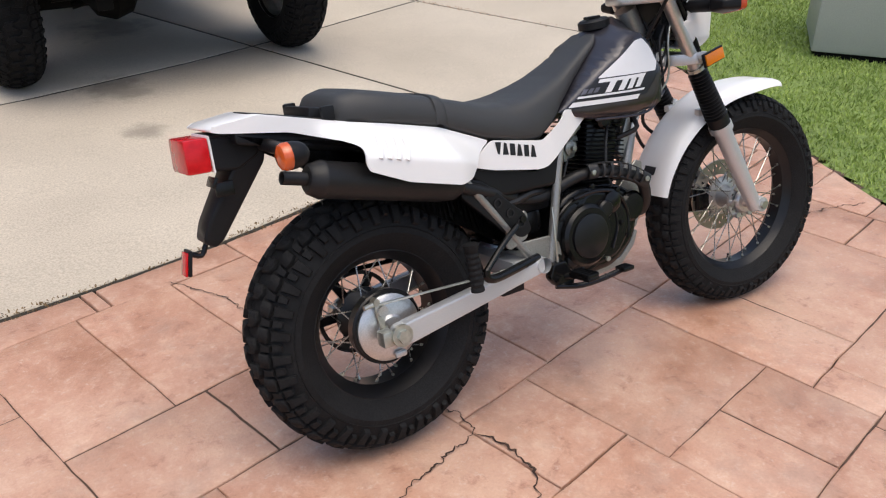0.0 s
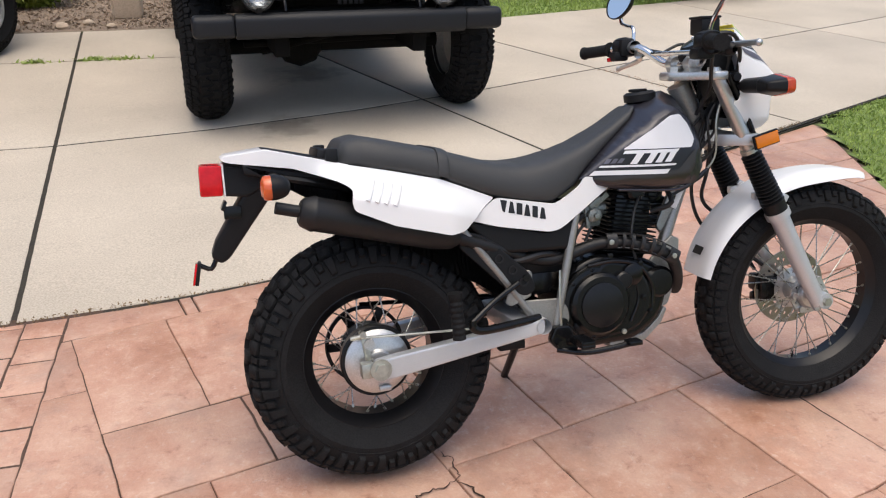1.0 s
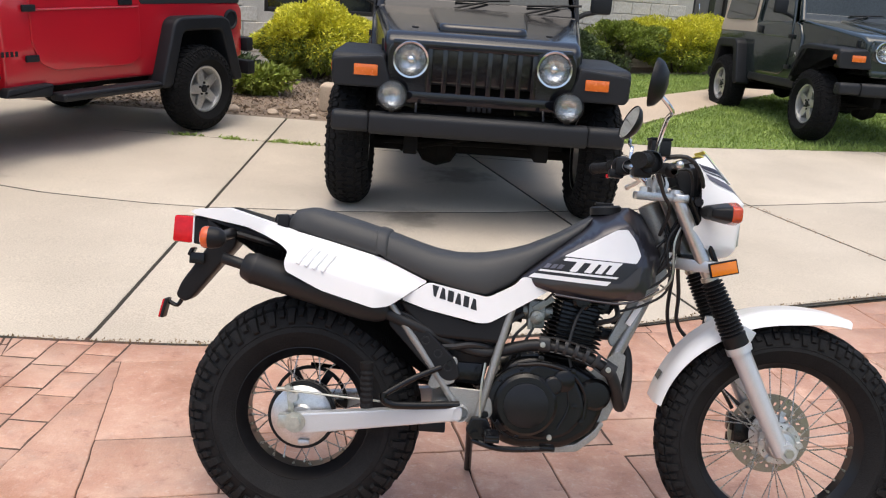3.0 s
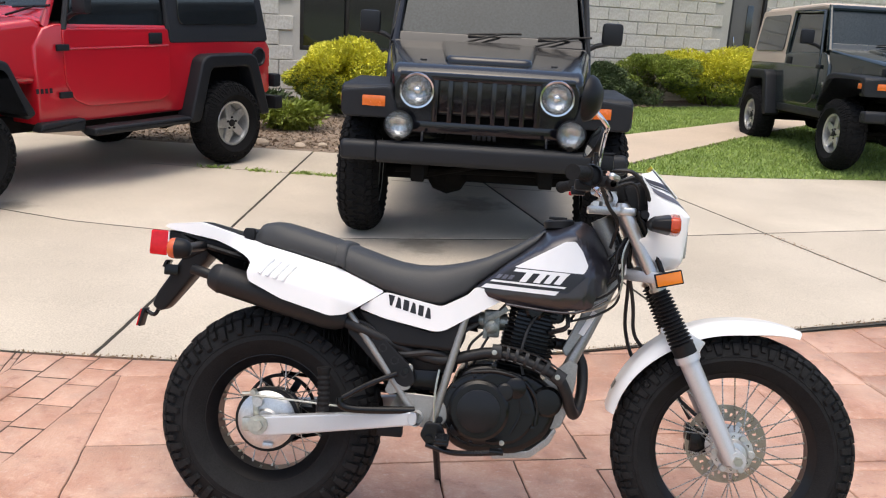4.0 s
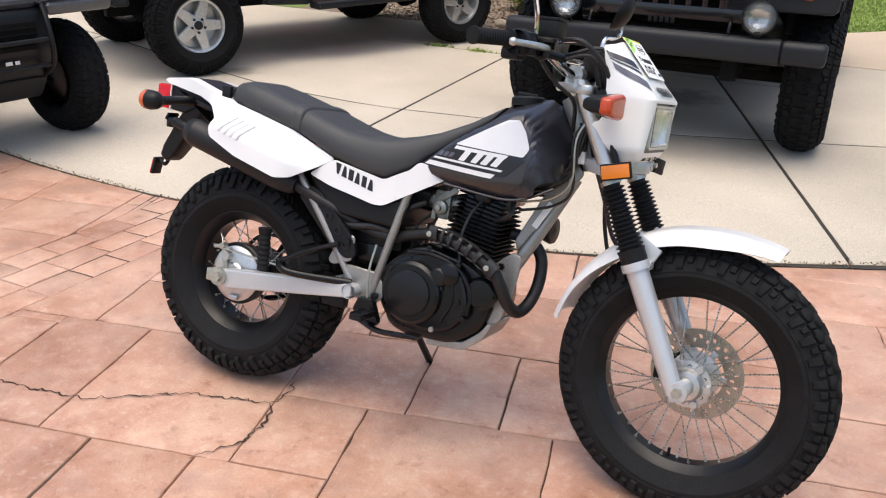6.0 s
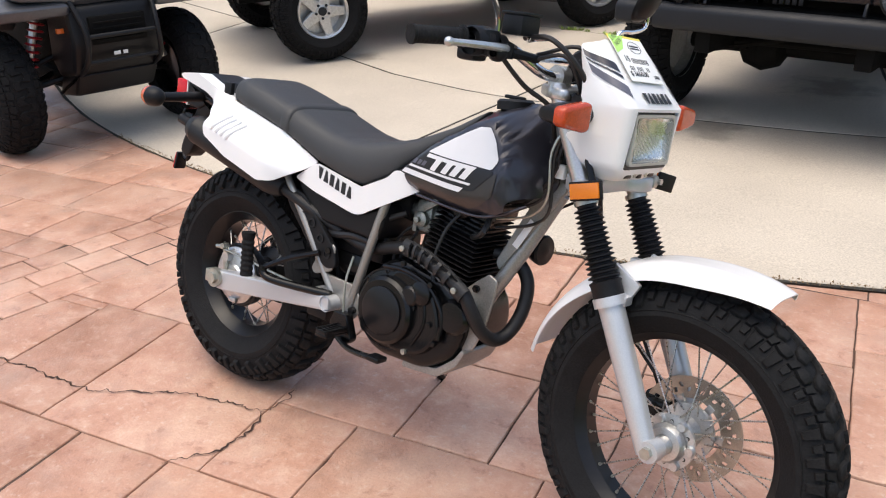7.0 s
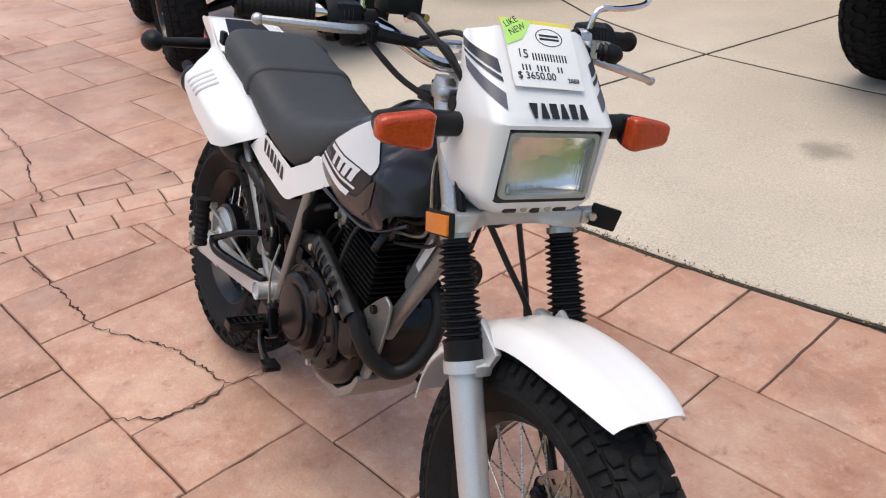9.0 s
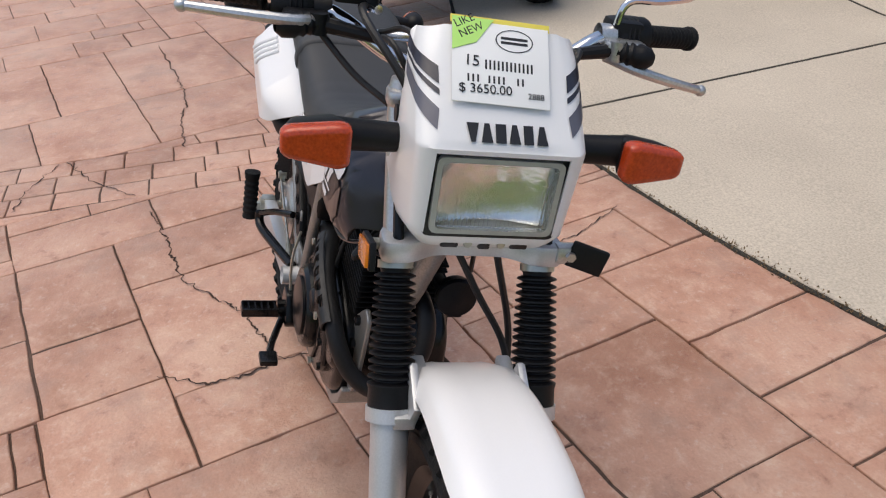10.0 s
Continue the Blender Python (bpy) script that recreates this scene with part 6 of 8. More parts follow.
def plank(outline, y0, y1, bevel):
    """A flat-faced solid of that outline in x and z, its rims bevelled."""
    bm = bmesh.new()
    a = [bm.verts.new((p[0], y0, p[1])) for p in outline]
    b = [bm.verts.new((p[0], y1, p[1])) for p in outline]
    n = len(a)
    caps = [bm.faces.new(a[::-1]), bm.faces.new(b)]
    for k in range(n):
        bm.faces.new((a[k], a[(k + 1) % n], b[(k + 1) % n], b[k]))
    bmesh.ops.bevel(bm, geom=list({e for f in caps for e in f.edges}), offset=bevel, segments=3, profile=0.5, affect="EDGES")
    bmesh.ops.triangulate(bm, faces=[f for f in bm.faces if len(f.verts) > 4])
    return bm


def arch(cx, cz, r_in, r_out, y0, y1, flat):
    """A wheel-arch flare: a trapezoid arch with thickness, open below."""
    o = [(cx - r_out - 0.04, cz - 0.10), (cx - r_out * 0.72, cz + r_out * 0.92), (cx - r_out * 0.55, cz + r_out), (cx + r_out * 0.55, cz + r_out), (cx + r_out * 0.72, cz + r_out * 0.92), (cx + r_out + 0.04, cz - 0.10),
         (cx + r_in, cz - 0.10), (cx + r_in * 0.62, cz + r_in * 0.93), (cx - r_in * 0.62, cz + r_in * 0.93), (cx - r_in, cz - 0.10)]
    return pillow(rounded(o, 0.05), y0, y1, 0.02, 3)


def off_road_car(m, label, paint, top, radius, lift, rim_mat, fog=False, steps=False, front_plate=True):
    """A short two-door off-road car: x ahead, front axle over the origin, z up from the ground."""
    car = thing("off_road_car", m, label, "car")
    dz = lift
    WB = 2.373
    z0 = 0.50 + dz
    part("body", plank([(-0.62, z0), (-0.62, 1.04 + dz), (-0.70, 1.16 + dz), (-0.80, 1.19 + dz), (-1.79, 1.18 + dz), (-1.80, 1.05 + dz), (-2.95, 1.05 + dz), (-2.99, 1.0 + dz), (-2.99, z0 + 0.10), (-2.86, z0 + 0.04), (-2.74, z0 + 0.26), (-2.60, z0 + 0.40), (-2.16, z0 + 0.40), (-2.04, z0 + 0.26), (-1.94, z0)], -0.72, 0.72, 0.018), paint, car, "painted body tub", angle=40)
    def hood_shape(x, y, z):
        k = 0.80 + 0.20 * max(0, min(1, (0.43 - x) / 1.1))
        return x, y * k, z + (0.02 * (1 - (y / 0.7) ** 2) if z > 0.95 + dz else 0)
    hood = part("hood", pillow(rounded([(0.43, 0.80 + dz), (0.43, 1.045 + dz), (0.36, 1.09 + dz), (-0.66, 1.222 + dz), (-0.72, 1.18 + dz), (-0.66, 0.78 + dz)], 0.03), -0.70, 0.70, 0.045, 4, hood_shape, cap_cuts=1), paint, car, "painted hood", angle=50)
    part("hood_bulge", pillow(rounded([(0.25, -0.26), (-0.62, -0.34), (-0.62, 0.34), (0.25, 0.26)], 0.06), 1.06 + dz, 1.14 + dz, 0.03, 3, lambda x, y, z: (x, y, z + 0.10 * (0.3 - x) / 0.9), plane="xy"), paint, hood)
    part("cowl_vent", merge(*[box((-0.70, -0.18 + 0.04 * k, 1.225 + dz), (0.05, 0.02, 0.006), 0.002) for k in range(10)]), FLARE, hood)
    for s in (-1, 1):
        part("hood_latch", box((0.30, s * 0.575, 1.01 + dz), (0.06, 0.02, 0.07), 0.008), FLARE, hood, "black rubber hood catch")
        part("hood_bumper", lathe([(0, 0), (0.02, 0), (0.02, 0.03), (0, 0.03)], (0.18, s * 0.40, 1.09 + dz), (0, 0, 1), 12), FLARE, hood)
    # grille with seven slots, round lamps
    gx = 0.455
    grille = part("grille", merge(box((gx, 0, 0.985 + dz + 0.045), (0.05, 1.02, 0.045), 0.012), box((gx, 0, 0.735 + dz), (0.05, 0.98, 0.07), 0.012),
                  *[box((gx, y, 0.885 + dz), (0.045, 0.030, 0.28), 0.008) for y in [-0.2975 + 0.085 * k for k in range(8)]],
                  *[pillow(rounded([(s * 0.31, 0.71 + dz), (s * 0.50, 0.71 + dz), (s * 0.545, 0.86 + dz), (s * 0.535, 1.0 + dz), (s * 0.49, 1.05 + dz), (s * 0.31, 1.05 + dz)], 0.03), gx - 0.025, gx + 0.02, 0.008, 2, plane="yz") for s in (-1, 1)]), paint, car, "seven-slot painted grille")
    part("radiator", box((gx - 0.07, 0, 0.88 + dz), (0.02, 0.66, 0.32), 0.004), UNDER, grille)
    for s in (-1, 1):
        c = Vector((gx + 0.045, s * 0.405, 0.945 + dz))
        lamp_ring = part("headlamp", lathe([(0.100, -0.03), (0.104, 0.012), (0.100, 0.022), (0.090, 0.020), (0.088, 0.005)], c, (1, 0, 0), 36), CHROME, car, "round headlamp with chrome ring")
        part("lamp_bowl", lamp_bowl(c + Vector((0.012, 0, 0)), 0.088, 0.032), CAR_BOWL, lamp_ring, angle=80)
        part("lamp_glass", lathe([(0.089, 0.010), (0.06, 0.026), (0.0, 0.034)], c, (1, 0, 0), 32), LAMP_GLASS, lamp_ring, "clear lamp glass").visible_shadow = False
        part("lamp_bulb", lathe([(0, 0.0), (0.016, 0.0), (0.018, 0.02), (0, 0.03)], c - Vector((0.016, 0, 0)), (1, 0, 0), 14), CHROME, lamp_ring)
        if fog:
            f = Vector((0.575, s * 0.497, 0.748 + dz))
            fl = part("fog_lamp", lathe([(0, -0.05), (0.055, -0.04), (0.084, -0.005), (0.086, 0.012), (0.080, 0.014)], f, (1, 0, 0), 32), BLACK_PLASTIC, car, "round fog lamp on the bumper")
            part("lamp_bowl", lamp_bowl(f + Vector((0.004, 0, 0)), 0.079, 0.035), CAR_BOWL, fl, angle=80)
            part("lamp_glass", lathe([(0.080, 0.006), (0.05, 0.014), (0, 0.018)], f, (1, 0, 0), 28), LAMP_GLASS, fl).visible_shadow = False
            part("lamp_bracket", box(f - Vector((0.02, 0, 0.085)), (0.03, 0.03, 0.04), 0.004), BLACK_PLASTIC, fl)
        # front wing with flare
        wing = part("front_flare", merge(pillow(rounded([(-0.52, 0.60 + dz), (-0.42, 0.78 + dz), (-0.34, 0.955 + dz), (-0.22, 0.985 + dz), (0.46, 0.965 + dz), (0.50, 0.94 + dz), (0.50, 0.80 + dz), (0.47, 0.78 + dz), (0.40, 0.91 + dz), (-0.20, 0.91 + dz), (-0.30, 0.88 + dz), (-0.36, 0.74 + dz), (-0.44, 0.56 + dz)], 0.03), s * 0.70 - 0.15, s * 0.70 + 0.15, 0.02, 3),
                    pillow(rounded([(s * 0.50, 0.775 + dz), (s * 0.84, 0.775 + dz), (s * 0.85, 0.93 + dz), (s * 0.56, 0.96 + dz)], 0.03), 0.40, 0.505, 0.012, 2, plane="yz")), FLARE, car, "black plastic wing flare")
        part("turn_lamp", box((0.508, s * 0.655, 0.873 + dz), (0.016, 0.135, 0.062), 0.006), AMBER_LAMP, wing, "amber turn lamp")
        part("side_marker", box((0.42, s * 0.852, 0.875 + dz), (0.07, 0.008, 0.05), 0.003), AMBER_LAMP, wing)
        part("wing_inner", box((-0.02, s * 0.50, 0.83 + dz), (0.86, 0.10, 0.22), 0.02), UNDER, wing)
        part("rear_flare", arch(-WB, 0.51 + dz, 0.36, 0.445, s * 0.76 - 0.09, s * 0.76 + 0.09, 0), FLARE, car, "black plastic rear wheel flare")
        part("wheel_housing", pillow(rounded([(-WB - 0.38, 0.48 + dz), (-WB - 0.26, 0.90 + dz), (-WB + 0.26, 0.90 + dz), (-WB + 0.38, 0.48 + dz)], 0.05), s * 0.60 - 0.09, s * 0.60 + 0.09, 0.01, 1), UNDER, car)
        door = part("door", pillow(rounded([(-0.84, 0.80 + dz), (-0.90, 0.66 + dz), (-1.02, 0.605 + dz), (-1.70, 0.60 + dz), (-1.80, 0.66 + dz), (-1.80, 1.16 + dz), (-0.84, 1.16 + dz)], 0.04), s * 0.722 - 0.012, s * 0.722 + 0.012, 0.008, 2), paint, car, "painted door")
        part("door_crease", tube([(-0.88, s * 0.736, 1.02 + dz), (-1.78, s * 0.736, 1.03 + dz)], 0.007, 8), paint, door)
        part("door_handle", box((-1.66, s * 0.738, 1.085 + dz), (0.13, 0.02, 0.085), 0.012), FLARE, door, "black door handle")
        for hz in (1.03, 0.70):
            part("door_hinge", box((-0.83, s * 0.738, hz + dz), (0.10, 0.022, 0.045), 0.006), FLARE, door)
        part("door_window", merge(pillow(rounded([(-0.90, 1.17 + dz), (-1.02, 1.60 + dz), (-1.76, 1.62 + dz), (-1.78, 1.17 + dz)], 0.04), s * 0.70 - 0.006, s * 0.70 + 0.006, 0.003, 1, lambda x, y, z: (x, y - s * 0.10 * max(0, z - 1.15 - dz), z))), DARK_GLASS, door, "dark door glass")
        part("window_frame", merge(tube([(-0.86, s * 0.715, 1.15 + dz), (-0.99, s * 0.672, 1.63 + dz), (-1.79, s * 0.672, 1.65 + dz), (-1.80, s * 0.715, 1.15 + dz)], 0.022, 8)), top if top is SOFT_BLACK else paint, door)
        part("mirror", merge(box((-0.90, s * 0.88, 1.345 + dz), (0.07, 0.15, 0.16), 0.03), tube([(-0.90, s * 0.70, 1.22 + dz), (-0.90, s * 0.77, 1.26 + dz), (-0.90, s * 0.85, 1.28 + dz)], 0.018, 8)), FLARE, door, "black door mirror")
        if steps:
            part("side_step", merge(pillow(rounded([(-0.56, 0.46 + dz), (-0.60, 0.52 + dz), (-0.95, 0.53 + dz), (-0.93, 0.44 + dz)], 0.02), s * 0.74 - 0.05, s * 0.74 + 0.05, 0.015, 2), pillow(rounded([(-0.95, 0.405 + dz), (-0.95, 0.465 + dz), (-1.86, 0.475 + dz), (-1.90, 0.44 + dz), (-1.86, 0.415 + dz)], 0.02), s * 0.80 - 0.075, s * 0.80 + 0.075, 0.02, 3)), FLARE, car, "black running board")
        else:
            part("rocker_guard", box((-1.22, s * 0.715, 0.53 + dz), (1.25, 0.05, 0.09), 0.02), FLARE, car)
        part("fuel_filler" if s > 0 else "side_badge", lathe([(0.0, 0), (0.085, 0), (0.085, 0.012), (0.07, 0.02), (0.06, 0.008), (0, 0.008)], (-2.84, s * 0.722, 0.91 + dz), (0, s, 0), 24) if s > 0 else box((-0.70, s * 0.722, 0.84 + dz), (0.05, 0.004, 0.05), 0.001), FLARE if s > 0 else CHROME, car)
        part("tail_lamp", box((-2.995, s * 0.63, 0.90 + dz), (0.05, 0.13, 0.17), 0.01), RED_LENS, car)
        part("badge_bars", merge(*[box((-0.62 - 0.035 * k, s * 0.7215, 0.735 + dz), (0.022, 0.003, 0.035), 0.001) for k in range(4)]), FLARE, car)
        part("frame_rail", box((-1.2, s * 0.38, 0.47 + dz), (3.4, 0.08, 0.12), 0.01), UNDER, car)
        part("tow_hook", tube([(0.52, s * 0.36, 0.66 + dz), (0.55, s * 0.36, 0.71 + dz), (0.58, s * 0.36, 0.66 + dz)], 0.008, 8, 3), BLACK_PAINT, car)
    bump = part("front_bumper", merge(pillow(rounded([(0.50, 0.525 + dz), (0.50, 0.645 + dz), (0.57, 0.655 + dz), (0.60, 0.63 + dz), (0.60, 0.54 + dz), (0.57, 0.52 + dz)], 0.02), -0.62, 0.62, 0.01, 2),
                *[pillow(rounded([(0.46, 0.53 + dz), (0.46, 0.64 + dz), (0.565, 0.65 + dz), (0.592, 0.625 + dz), (0.592, 0.545 + dz), (0.565, 0.53 + dz)], 0.02), min(s * 0.615, s * 0.835), max(s * 0.615, s * 0.835), 0.025, 3) for s in (-1, 1)]), FLARE, car, "black bumper with end caps")
    part("name_bar", merge(*[box((0.482, -0.06 + 0.03 * k, 0.69 + dz), (0.006, 0.02, 0.03), 0.002) for k in range(5)]), BLACK_PLASTIC, car)
    part("rear_bumper", merge(box((-3.06, 0, 0.49 + dz), (0.10, 1.55, 0.12), 0.02), box((-3.06, 0.70, 0.69 + dz), (0.09, 0.12, 0.12), 0.02)), FLARE, car, "black rear bumper")
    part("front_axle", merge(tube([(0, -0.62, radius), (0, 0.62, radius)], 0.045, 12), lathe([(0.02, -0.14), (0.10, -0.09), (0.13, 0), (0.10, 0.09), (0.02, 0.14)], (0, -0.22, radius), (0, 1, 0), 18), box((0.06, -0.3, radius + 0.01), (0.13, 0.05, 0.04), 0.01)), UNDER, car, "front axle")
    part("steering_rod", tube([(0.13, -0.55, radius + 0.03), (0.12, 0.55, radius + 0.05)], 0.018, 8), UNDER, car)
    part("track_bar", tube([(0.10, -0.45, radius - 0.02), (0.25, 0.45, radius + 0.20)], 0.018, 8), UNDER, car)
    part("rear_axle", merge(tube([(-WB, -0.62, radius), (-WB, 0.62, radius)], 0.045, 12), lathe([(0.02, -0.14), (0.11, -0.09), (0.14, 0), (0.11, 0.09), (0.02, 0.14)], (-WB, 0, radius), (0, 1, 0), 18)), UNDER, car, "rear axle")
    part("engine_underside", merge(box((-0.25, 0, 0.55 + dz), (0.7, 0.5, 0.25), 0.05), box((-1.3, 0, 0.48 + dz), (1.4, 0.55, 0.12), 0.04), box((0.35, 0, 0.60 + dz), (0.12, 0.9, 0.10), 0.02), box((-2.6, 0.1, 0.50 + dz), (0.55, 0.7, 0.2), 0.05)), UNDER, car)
    for s in (-1, 1):
        part("coil_spring", merge(*[lathe([(0.048, -0.006), (0.058, 0), (0.048, 0.006)], (0, s * 0.45, radius + 0.06 + 0.04 * k), (0, 0, 1), 16, closed=True) for k in range(6)]), UNDER, car)
    # windscreen, top
    scr = part("windscreen_frame", merge(tube([(-0.74, -0.68, 1.20 + dz), (-0.98, -0.63, 1.67 + dz), (-0.98, 0.63, 1.67 + dz), (-0.74, 0.68, 1.20 + dz), (-0.74, -0.68, 1.20 + dz)], 0.036, 10)), paint, car, "windscreen frame")
    part("windscreen_base", pillow(rounded([(-0.67, -0.02), (0.67, -0.02), (0.655, 0.088), (-0.655, 0.088)], 0.02), -0.020, 0.024, 0.010, 2, lambda x, y, z: (-0.755 - z * 0.45 + y, x, 1.215 + dz + z * 0.86)), paint, scr, "painted lower rail of the windscreen frame")
    part("windscreen", pillow(rounded([(-0.64, 0.075), (0.64, 0.075), (0.60, 0.52), (-0.60, 0.52)], 0.04), -0.004, 0.004, 0.002, 1, lambda x, y, z: (-0.755 - z * 0.45 + y, x, 1.215 + dz + z * 0.86)), SCREEN_GLASS, scr, "windscreen glass")
    for y0 in (0.02, 0.52):
        part("wiper", merge(tube([(-0.70, y0 - 0.20, 1.232 + dz), (-0.748, y0 + 0.05, 1.300 + dz)], 0.008, 6), tube([(-0.748, y0 - 0.18, 1.288 + dz), (-0.765, y0 + 0.20, 1.312 + dz)], 0.009, 6)), BLACK_PLASTIC, scr, "black wiper")
    roof = part("hard_top", merge(pillow(rounded([(-0.96, 1.655 + dz), (-0.96, 1.70 + dz), (-1.2, 1.735 + dz), (-2.80, 1.72 + dz), (-2.90, 1.68 + dz), (-2.985, 1.03 + dz), (-2.92, 1.03 + dz), (-2.84, 1.64 + dz), (-1.0, 1.655 + dz)], 0.03), -0.68, 0.68, 0.04, 3, lambda x, y, z: (x, y * (1.03 - 0.10 * max(0, (z - 1.13 - dz)) / 0.55), z)),
                  *[pillow(rounded([(-1.815, 1.045 + dz), (-1.815, 1.68 + dz), (-2.86, 1.68 + dz), (-2.965, 1.045 + dz)], 0.03), s * 0.712 - 0.012, s * 0.712 + 0.012, 0.006, 2, lambda x, y, z: (x, y - s * 0.10 * max(0, z - 1.13 - dz), z)) for s in (-1, 1)]), top, car, "hard top")
    for s in (-1, 1):
        part("quarter_window", pillow(rounded([(-1.92, 1.19 + dz), (-1.92, 1.62 + dz), (-2.78, 1.62 + dz), (-2.85, 1.19 + dz)], 0.06), s * 0.726 - 0.006, s * 0.726 + 0.006, 0.003, 1, lambda x, y, z: (x, y - s * 0.10 * max(0, z - 1.13 - dz), z)), DARK_GLASS, roof, "dark quarter window")
    part("seat_back", merge(*[pillow(rounded([(-1.72, 0.85 + dz), (-1.80, 1.45 + dz), (-1.68, 1.47 + dz), (-1.55, 0.85 + dz)], 0.04), s * 0.34 - 0.22, s * 0.34 + 0.22, 0.05, 3) for s in (-1, 1)]), FLARE, car)
    rg = random.Random(2)
    carcass, knobs = tyre((0, 0, 0), radius, 0.265, radius * 0.535, 36, rg, 0.012)
    tm, km = mesh_of("tyre", carcass, RUBBER_OLD, 25), mesh_of("tread", knobs, RUBBER_OLD, 25)
    rm_ = mesh_of("wheel_rim", car_rim(5, radius * 0.545), rim_mat)
    capm = mesh_of("wheel_cap", merge(lathe([(0.032, -0.066), (0.03, -0.078), (0, -0.082)], (0, 0, 0), (0, 1, 0), 20), *[lathe([(0.010, -0.064), (0.010, -0.076), (0, -0.078)], (0.05 * math.cos(a), 0, 0.05 * math.sin(a)), (0, 1, 0), 6) for a in (2 * math.pi * k / 5 for k in range(5))]), FLARE)
    for x in (0.0, -WB):
        for s in (-1, 1):
            w = pose(x, s * 0.765, radius, 0, rg.uniform(0, 360), 0 if s < 0 else 180)
            t = shared("tyre", tm, car, w, "black all-terrain tyre")
            tagged(shared("tread", km, t, Matrix()), "moulded tread knobs", kind="stuff")
            shared("wheel_rim", rm_, t, Matrix(), "five-spoke alloy rim")
            shared("wheel_cap", capm, t, Matrix())
    return car


def heading(front, rear):
    return math.degrees(math.atan2(front[1] - rear[1], front[0] - rear[0]))


# black car facing the motorcycle
car_black = off_road_car(pose(0.50, 3.31, 0.048, 0, 0, -89) @ pose(0, 0, 0, 0, -1.4, 0), "black lifted off-road car with big tyres parked facing the motorcycle", BLACK_CAR, SOFT_BLACK, 0.405, 0.01, WHEEL_ALLOY, fog=True)
part("screen_note", box((-0.79, 0.30, 1.235), (0.004, 0.20, 0.07), 0.001, Matrix.Rotation(radians(-25), 4, "Y")), STICKER, car_black, "white paper behind the windscreen")
# red car seen from its side
rf, rr = Vector((-2.77, 3.00, 0)), Vector((-1.73, 5.10, 0))
hd = heading(rf, rr)
ahead = (rf - rr).normalized()
left = Vector((-ahead.y, ahead.x, 0))
off_road_car(Matrix.Translation(rf - left * 0.83 + Vector((0, 0, 0.045))) @ pose(0, 0, 0, 0, 0, hd) @ pose(0, 0, 0, 0, 1.2, 0), "red two-door off-road car with black hard top", RED_PAINT, SOFT_BLACK, 0.358, -0.01, WHEEL_ALLOY, steps=True)
# dark green-grey car on the lawn
gf, gr = Vector((4.03, 6.85, 0)), Vector((3.86, 9.2, 0))
gh = heading(gf, gr)
ga = (gf - gr).normalized()
gl = Vector((-ga.y, ga.x, 0))
off_road_car(Matrix.Translation(gf + gl * 0.83 + Vector((0, 0, 0.141))) @ pose(0, 0, 0, 0, 0, gh) @ pose(0, 0, 0, 0, -1.4, 0), "dark green-grey off-road car with tan hard top on the lawn", GREY_CAR, TAN_TOP, 0.375, 0.0, WHEEL_ALLOY)

# ---- quad bike ----
RED_SPRING = surface("red_spring", (0.50, 0.03, 0.04), 0.35, vary=0.1)
QUAD_GREY = surface("quad_grey", (0.07, 0.072, 0.08), 0.4, metal=0.3, vary=0.08, coat=0.4)


